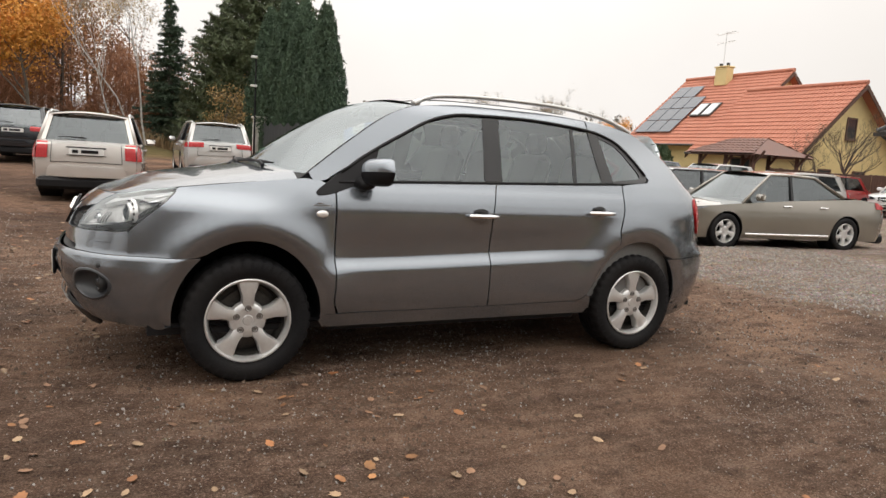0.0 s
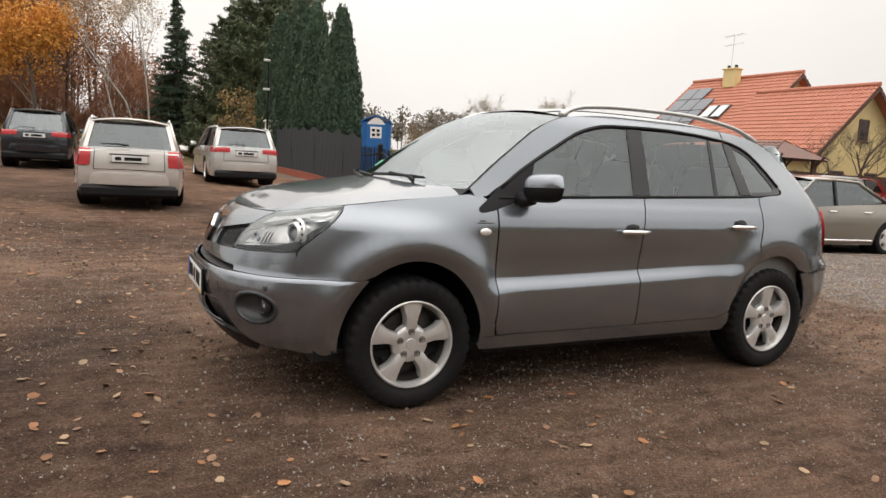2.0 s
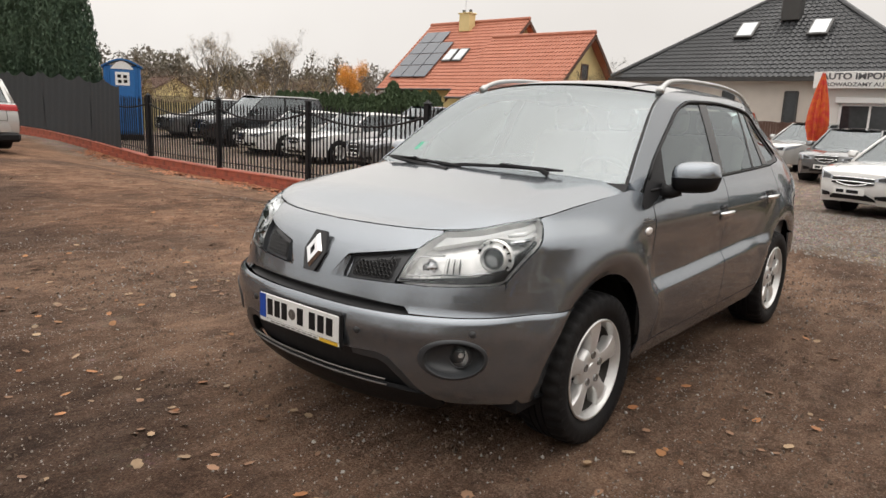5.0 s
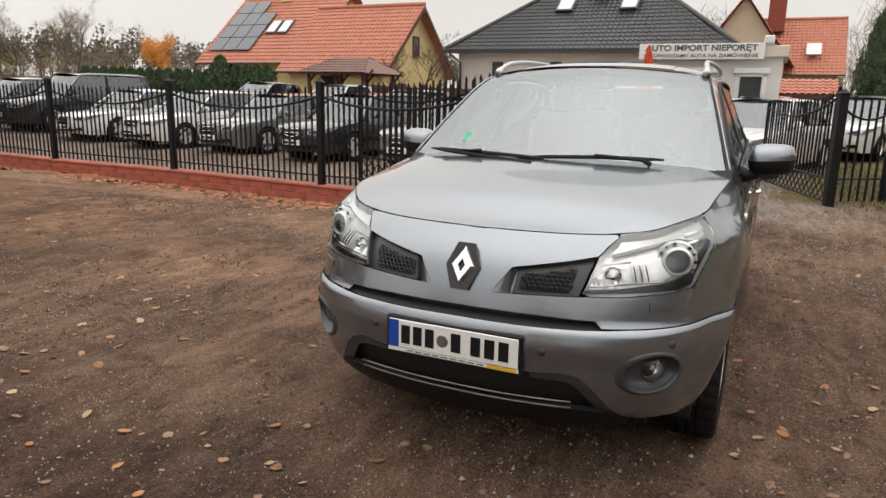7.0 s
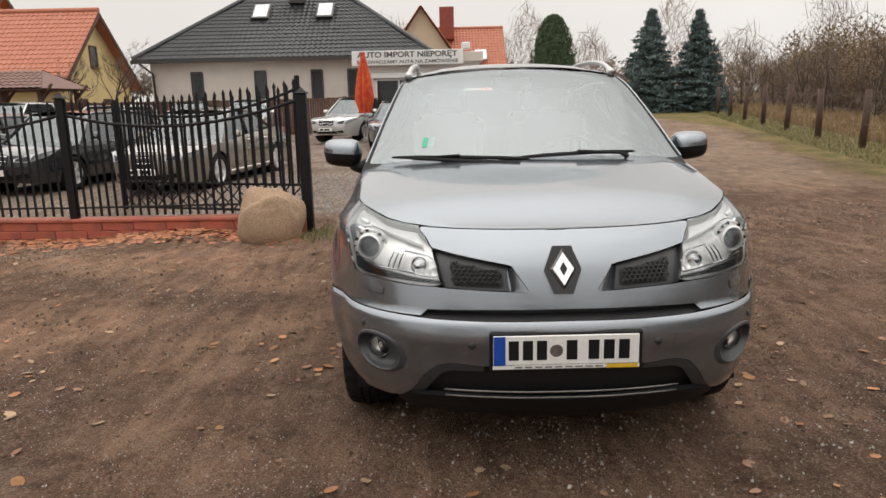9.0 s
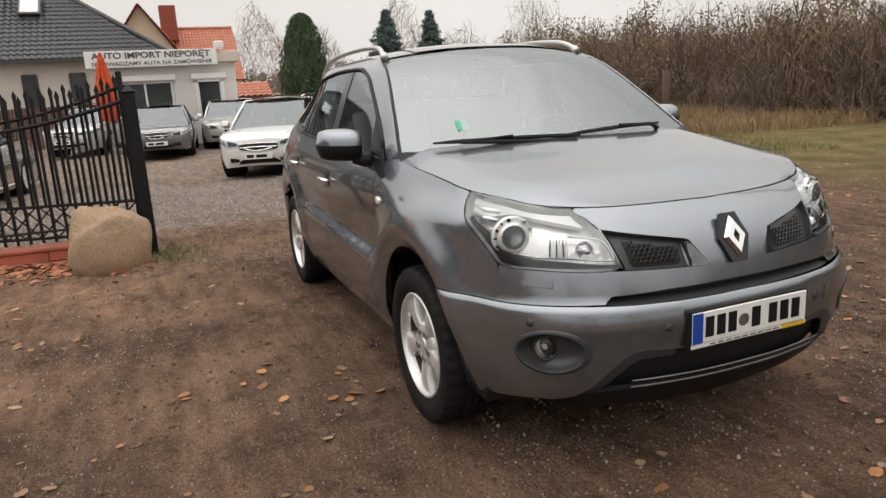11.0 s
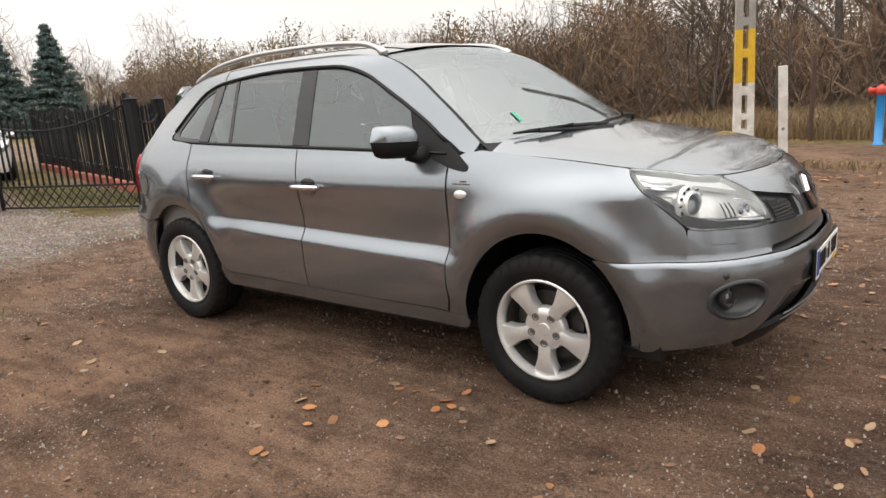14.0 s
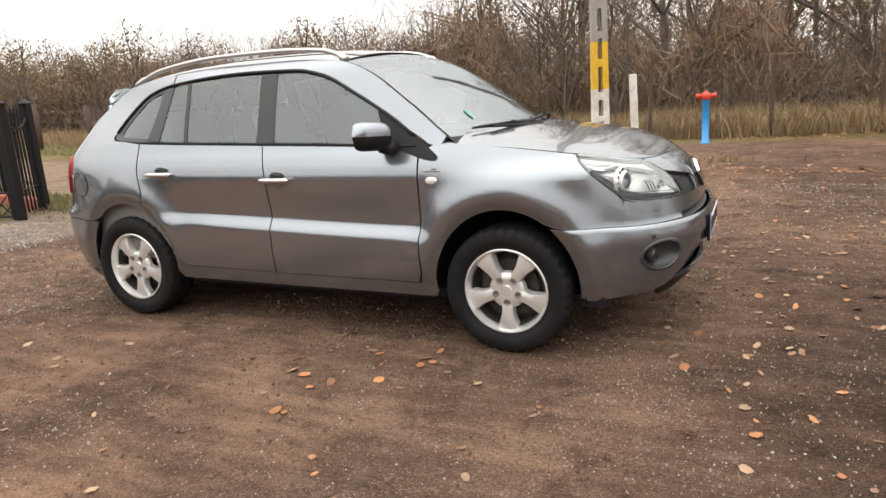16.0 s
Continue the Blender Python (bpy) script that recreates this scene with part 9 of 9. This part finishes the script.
def column(name, h, r, mat, seed, n=5200, size=0.10, power=0.5, taper=2.2, tufts=0):
    """A dense columnar evergreen with a ragged surface."""
    rng = np.random.default_rng(seed)
    t = rng.random(n)
    a = rng.uniform(0, 6.283, n)
    prof = r * np.minimum(1, (1 - t) * taper) ** power * (0.9 + 0.1 * np.minimum(1, t * 8))
    lump = 1 + 0.16 * np.sin(a * 5 + t * 9) + 0.10 * np.sin(a * 11 - t * 23)
    rad = prof * lump * (0.72 + 0.33 * rng.random(n) ** 0.5)
    c = np.stack([rad * np.cos(a), rad * np.sin(a), 0.05 + t * h * 0.98], 1)
    g = cards(c, rng.uniform(0.6, 1.4, n) * size, rng, tilt=((0, 0, 1), 0.55), aspect=2.2)
    if tufts:
        # upright sprays that stand out of the surface
        m_ = tufts
        tc, ac = rng.random(m_) ** 0.9, rng.uniform(0, 6.283, m_)
        pr = r * np.minimum(1, (1 - tc) * taper) ** power
        per = 26
        lf = np.repeat(np.arange(m_), per)
        up = rng.random(m_ * per)
        spread = (1 - up) * 0.13 + 0.015
        rr_ = pr[lf] * (0.86 + 0.2 * rng.random(m_)[lf]) + 0.10 * up
        th_ = rng.uniform(0, 6.283, m_ * per)
        c2 = np.stack([rr_ * np.cos(ac[lf]) + spread * np.cos(th_), rr_ * np.sin(ac[lf]) + spread * np.sin(th_), 0.1 + tc[lf] * h * 0.95 + up * 0.5], 1)
        g2 = cards(c2, rng.uniform(0.7, 1.4, m_ * per) * size, rng, tilt=((0, 0, 1), 0.5), aspect=2.4)
        g.add(g2.v, g2.f)
    lm = g.mesh(name)
    lm.materials.append(mat)
    w = Geo()
    rows = [[(0.72 * r * min(1, (1 - tt) * taper) ** power * math.cos(b), 0.72 * r * min(1, (1 - tt) * taper) ** power * math.sin(b), 0.05 + tt * h * 0.96) for b in np.linspace(0, 2 * math.pi, 15)] for tt in np.linspace(0, 0.99, 10)]
    w.grid(rows)
    w.tube([(0, 0, -0.2), (0, 0, 0.4)], 0.09, 6)
    wm = w.mesh(name + "_inner", True)
    wm.materials.append(mat)
    return wm, lm


SPR_A, SPR_B = spruce("blue_spruce", 6.2, 2.4, NEEDLE_BLUE, 71, 44), spruce("blue_spruce", 6.0, 2.2, NEEDLE_BLUE, 72, 44)
plant("blue_spruce", SPR_A, -38.4, 12.4, 0, 1.0, "blue-green spruce beside the lane", group="spruces")
plant("blue_spruce", SPR_B, -37.7, 15.0, 40, 1.0, "blue-green spruce beside the lane", group="spruces")
plant("dark_spruce", spruce("dark_spruce", 9.6, 2.1, NEEDLE, 73, 32), -1.5, -41.5, 0, 1.0, "dark spruce behind the birches", group="spruces")
TH = column("thuja", 4.7, 0.9, THUJA, 81, 16000, 0.055, 0.4)
plant("thuja", TH, -26.3, 4.55, 0, 1.0, "dense dark green columnar thuja", "tree")
CY = [column("cypress", 7.4, 0.98, NEEDLE, 82 + k, 14000, 0.06, 0.68, 1.75, 620) for k in range(3)]
for i, (x, y, s) in enumerate(((-5.85, -23.0, 0.90), (-5.55, -25.6, 0.92), (-5.4, -27.6, 1.04), (-6.6, -29.2, 1.06), (-5.2, -30.3, 1.0))):
    plant("cypress", CY[i % 3], x, y, 77 * i, s, "tall dark columnar cypress behind the net fence", group="cypresses")
PINE_GREEN = leafmat("pine_needles_green", (0.055, 0.075, 0.035), (0.085, 0.105, 0.048))
PN = [spruce("pine", 9.8, 3.4, PINE_GREEN, 91, 34, 0.42, 0.3), spruce("pine", 9.2, 3.0, PINE_GREEN, 92, 32, 0.45, 0.3)]
for i, (x, y, s) in enumerate(((-4.95, -34.6, 1.0), (-3.6, -36.9, 0.86), (-7.4, -35.0, 1.0), (-5.0, -39.0, 1.03))):
    plant("pine", PN[i % 2], x, y, 60 * i, s, "full dark green pine behind the cypresses", group="pines")
# clipped hedge before the yellow house
HD = column("hedge_thuja", 1.85, 0.42, THUJA, 88, 3000, 0.06, 0.5)
for i in range(6, 26):
    t = i / 25
    x, y = lerp(-19.0, -21.6, t), lerp(-33.0, -20.4, t)
    plant("hedge_thuja", HD, x, y, i * 40, 1.0 if i < 22 else 1.15, "clipped green thuja of a hedge row", "hedge", "hedge thujas")
plant("hedge_thuja", HD, -21.0, -22.6, 10, 1.35, "taller thuja in the hedge row", "hedge", "hedge thujas")

# grass
rng = np.random.default_rng(12)


def blades(name, pts, h, mat, label, w=0.012, bend=0.5):
    g = Geo()
    n = len(pts)
    a = rng.uniform(0, 6.283, n)
    hh = rng.uniform(0.5, 1.2, n) * h
    lean = rng.normal(size=(n, 2)) * bend * 0.5
    for i in range(n):
        x, y = pts[i]
        z = ground_z(x, y)
        dx, dy = math.cos(a[i]) * w, math.sin(a[i]) * w
        k = len(g.v)
        g.v += [(x - dx, y - dy, z - 0.01), (x + dx, y + dy, z - 0.01), (x + lean[i, 0] * hh[i] * 0.4 + dx * 0.7, y + lean[i, 1] * hh[i] * 0.4 + dy * 0.7, z + hh[i] * 0.6), (x + lean[i, 0] * hh[i] * 0.4 - dx * 0.7, y + lean[i, 1] * hh[i] * 0.4 - dy * 0.7, z + hh[i] * 0.6), (x + lean[i, 0] * hh[i], y + lean[i, 1] * hh[i], z + hh[i])]
        g.f += [(k, k + 1, k + 2, k + 3), (k + 3, k + 2, k + 4)]
    return tagged(part(name, g, mat), label, "grass", kind="stuff")


def strip_pts(n, a, b, width):
    t = rng.random(n)
    off = rng.random(n) ** 1.3 * width
    d = np.array([b[0] - a[0], b[1] - a[1]])
    d = d / np.linalg.norm(d)
    return np.stack([a[0] + (b[0] - a[0]) * t - d[1] * off, a[1] + (b[1] - a[1]) * t + d[0] * off], 1)


blades("dry_grass", strip_pts(26000, (14, 11.6), (-3, 11.0), -9.0), 0.5, DRY_GRASS, "tall dry grass before the wood", 0.012, 0.7)
blades("dry_grass_lane", strip_pts(16000, (-8.5, 10.2), (-45, 18.6), -5.0), 0.38, DRY_GRASS, "dry grass along the wire fence", 0.014, 0.7)
blades("verge_grass", strip_pts(9000, (-5.0, 7.3), (-40, 15.6), -2.2), 0.13, GREEN_GRASS, "short green verge grass along the lane", 0.008, 1.2)
blades("gate_grass", strip_pts(5000, (-6.4, 2.35), (-15.5, 4.5), -0.9), 0.12, GREEN_GRASS, "grass at the foot of the side fence", 0.008, 1.2)
blades("yard_grass", np.stack([rng.normal(-9.8, 1.7, 2500), rng.normal(2.35, 0.33, 2500)], 1), 0.09, GREEN_GRASS, "patchy grass behind the gate leaf", 0.008, 1.2)
blades("field_grass", np.stack([rng.uniform(2, 26, 9000), rng.uniform(-40, -24.5, 9000)], 1), 0.22, GREEN_GRASS, "short field grass beyond the parked cars", 0.02, 1.0)
blades("field_reeds", np.stack([rng.uniform(-2, 26, 9000), rng.uniform(-46, -38, 9000)], 1), 0.8, DRY_GRASS, "tall straw-coloured grass before the wood", 0.03, 0.6)
blades("post_grass", np.stack([rng.normal(-3.1, 0.25, 260), rng.normal(-1.8, 0.16, 260)], 1), 0.07, GREEN_GRASS, "grass tufts at the gate post", 0.006, 1.4)
blades("pole_grass", np.stack([rng.normal(0.3, 0.9, 1200), rng.normal(7.5, 0.18, 1200)], 1), 0.10, DRY_GRASS, "grass tuft round the concrete pole", 0.008, 1.2)


def scatter_leaves(name, pts, size, mat, label):
    g = Geo()
    for x, y in pts:
        a = random.uniform(0, 6.283)
        s = size * random.uniform(0.55, 1.25)
        curl = random.uniform(-0.3, 1.6)
        m = Matrix.Translation((x, y, ground_z(x, y) + ground_detail(x, y) + 0.006)) @ Euler((random.gauss(0, 0.16), random.gauss(0, 0.16), a)).to_matrix().to_4x4()
        vs = []
        n = 14
        slim = random.uniform(0.5, 0.85)
        for i in range(n):
            b = 2 * math.pi * i / n
            k = (0.5 + 0.06 * math.cos(b)) * (random.uniform(0.86, 1.05) if i % 2 else random.uniform(0.66, 0.95))
            u, v = k * math.cos(b), k * slim * math.sin(b)
            vs.append(m @ Vector((u * s, v * s, s * curl * (0.16 * v * v + 0.10 * u * u) + random.uniform(0, 0.03) * s + 0.002)))
        mid = m @ Vector((0, 0, 0.003))
        g.add(vs + [mid], [(i, (i + 1) % n, n) for i in range(n)])
    return tagged(part(name, g, mat), label, "leaves", kind="stuff")


pts = []
while len(pts) < 4000:
    x, y = random.uniform(-6, 9), random.uniform(-11, 9)
    d = noise.noise((x * 0.5, y * 0.5, 3.3)) + 0.35 * noise.noise((x * 2, y * 2, 9))
    bias = 0.2 + 0.3 * smooth01(0, 3, x) - 0.2 * smooth01(-0.5, -4, x)
    if random.random() < (0.5 + 0.8 * d) * (0.5 + bias) and not (abs(x) < 2.0 and abs(y) < 0.8):
        pts.append((x, y))
TAN_LEAF = leafmat("tan_leaves", (0.340, 0.218, 0.126), (0.425, 0.296, 0.182), 0.8, 0.5)
BROWN_LEAF = leafmat("brown_leaves", (0.17, 0.095, 0.058), (0.27, 0.15, 0.085), 0.8, 0.5)
scatter_leaves("orange_leaves", pts[::3], 0.060, FALLEN, "scattered orange fallen leaves on the dirt")
scatter_leaves("tan_leaves", pts[1::3], 0.060, TAN_LEAF, "scattered pale tan fallen leaves on the dirt")
scatter_leaves("brown_leaves", pts[2::3], 0.052, BROWN_LEAF, "scattered dark brown fallen leaves on the dirt")
pts = []
for i in range(len(POSTS) - 4):
    (xa, ya), (xb, yb) = POSTS[i], POSTS[i + 1]
    for _ in range(900):
        t = random.random()
        pts.append((lerp(xa, xb, t) + 0.12 + abs(random.gauss(0, 0.30)), lerp(ya, yb, t)))
LITTER = leafmat("plinth_litter", (0.40, 0.13, 0.06), (0.46, 0.22, 0.11), 0.75, 0.6)
scatter_leaves("leaf_litter", pts, 0.085, LITTER, "drift of rust-brown leaves along the red plinth")
pts = [(random.uniform(0.6, 12), 6.3 + random.gauss(0, 0.16) + 0.1 * math.sin(3 * random.random())) for _ in range(500)] + [(random.uniform(-1, 14), 10.4 + 0.26 * (random.uniform(0, 4)) + abs(random.gauss(0, 0.35))) for _ in range(900)]
scatter_leaves("roadside_litter", pts, 0.08, FALLEN, "leaf litter along the road's grass edge")


def pebbles(name, pts, smin, smax, label, mat=None):
    g = Geo()
    for x, y in pts:
        s = random.uniform(smin, smax) * random.choice((0.6, 0.8, 1, 1, 1.3))
        m = Matrix.Translation((x, y, ground_z(x, y) + ground_detail(x, y) + s * 0.12)) @ Euler((random.uniform(0, 6), random.uniform(0, 6), random.uniform(0, 6))).to_matrix().to_4x4()
        k = [Vector((random.uniform(0.7, 1.1), 0, 0)), Vector((-random.uniform(0.7, 1.1), 0, 0)), Vector((0, random.uniform(0.5, 0.9), 0)), Vector((0, -random.uniform(0.5, 0.9), 0)), Vector((0, 0, random.uniform(0.4, 0.7))), Vector((0, 0, -random.uniform(0.4, 0.7)))]
        g.add([m @ (p * s * 0.5) for p in k], [(0, 2, 4), (2, 1, 4), (1, 3, 4), (3, 0, 4), (2, 0, 5), (1, 2, 5), (3, 1, 5), (0, 3, 5)])
    return tagged(part(name, g, mat or PEBBLE), label, "stones", kind="stuff")


pts = []
while len(pts) < 8000:
    x, y = random.uniform(-4.5, 6.5), random.uniform(-7.5, 7)
    if random.random() < 0.35 + 1.1 * noise.noise((x * 0.6, y * 0.6, 12.5)):
        pts.append((x, y))
pebbles("pebbles", pts, 0.010, 0.026, "small pale pebbles bedded in the dirt")
pts = []
while len(pts) < 34000:
    x, y = random.uniform(-3.5, 5.6), random.uniform(-5.2, 5.2)
    if random.random() < 0.30 + 1.0 * noise.noise((x * 0.8, y * 0.8, 31.5)) + 0.5 * noise.noise((x * 3.5, y * 3.5, 8.5)):
        pts.append((x, y))
GRIT = random_tint(material("pale_grit", (0.27, 0.235, 0.205), 0.9, vary=0.25, scale=30, fine=120), 0.6)
pebbles("grit", pts, 0.005, 0.015, "fine pale grit strewn over the dirt", GRIT)
pts = [(random.uniform(-9.5, -4.6), random.uniform(-4.5, 1.4)) for _ in range(9000)]
pts = [(x, y) for x, y in pts if y < 1.2 - 0.28 * (x + 4) * 0 and x < -4.3 + 0.3 * noise.noise((x, y, 0))]
pebbles("gravel", pts, 0.018, 0.05, "grey gravel of the car yard")
CLOD = random_tint(material("dirt_clod", (0.13, 0.09, 0.064), 0.95, vary=0.25, scale=20, fine=90), 0.55)
pts = []
while len(pts) < 15000:
    x, y = random.uniform(-4.5, 6.5), random.uniform(-7.0, 6.5)
    if random.random() < 0.4 + 0.7 * noise.noise((x * 0.9, y * 0.9, 22.5)) + 0.4 * noise.noise((x * 4, y * 4, 2.5)):
        pts.append((x, y))
pebbles("dirt_clods", pts, 0.010, 0.034, "loose crumbs and clods of brown dirt", CLOD)
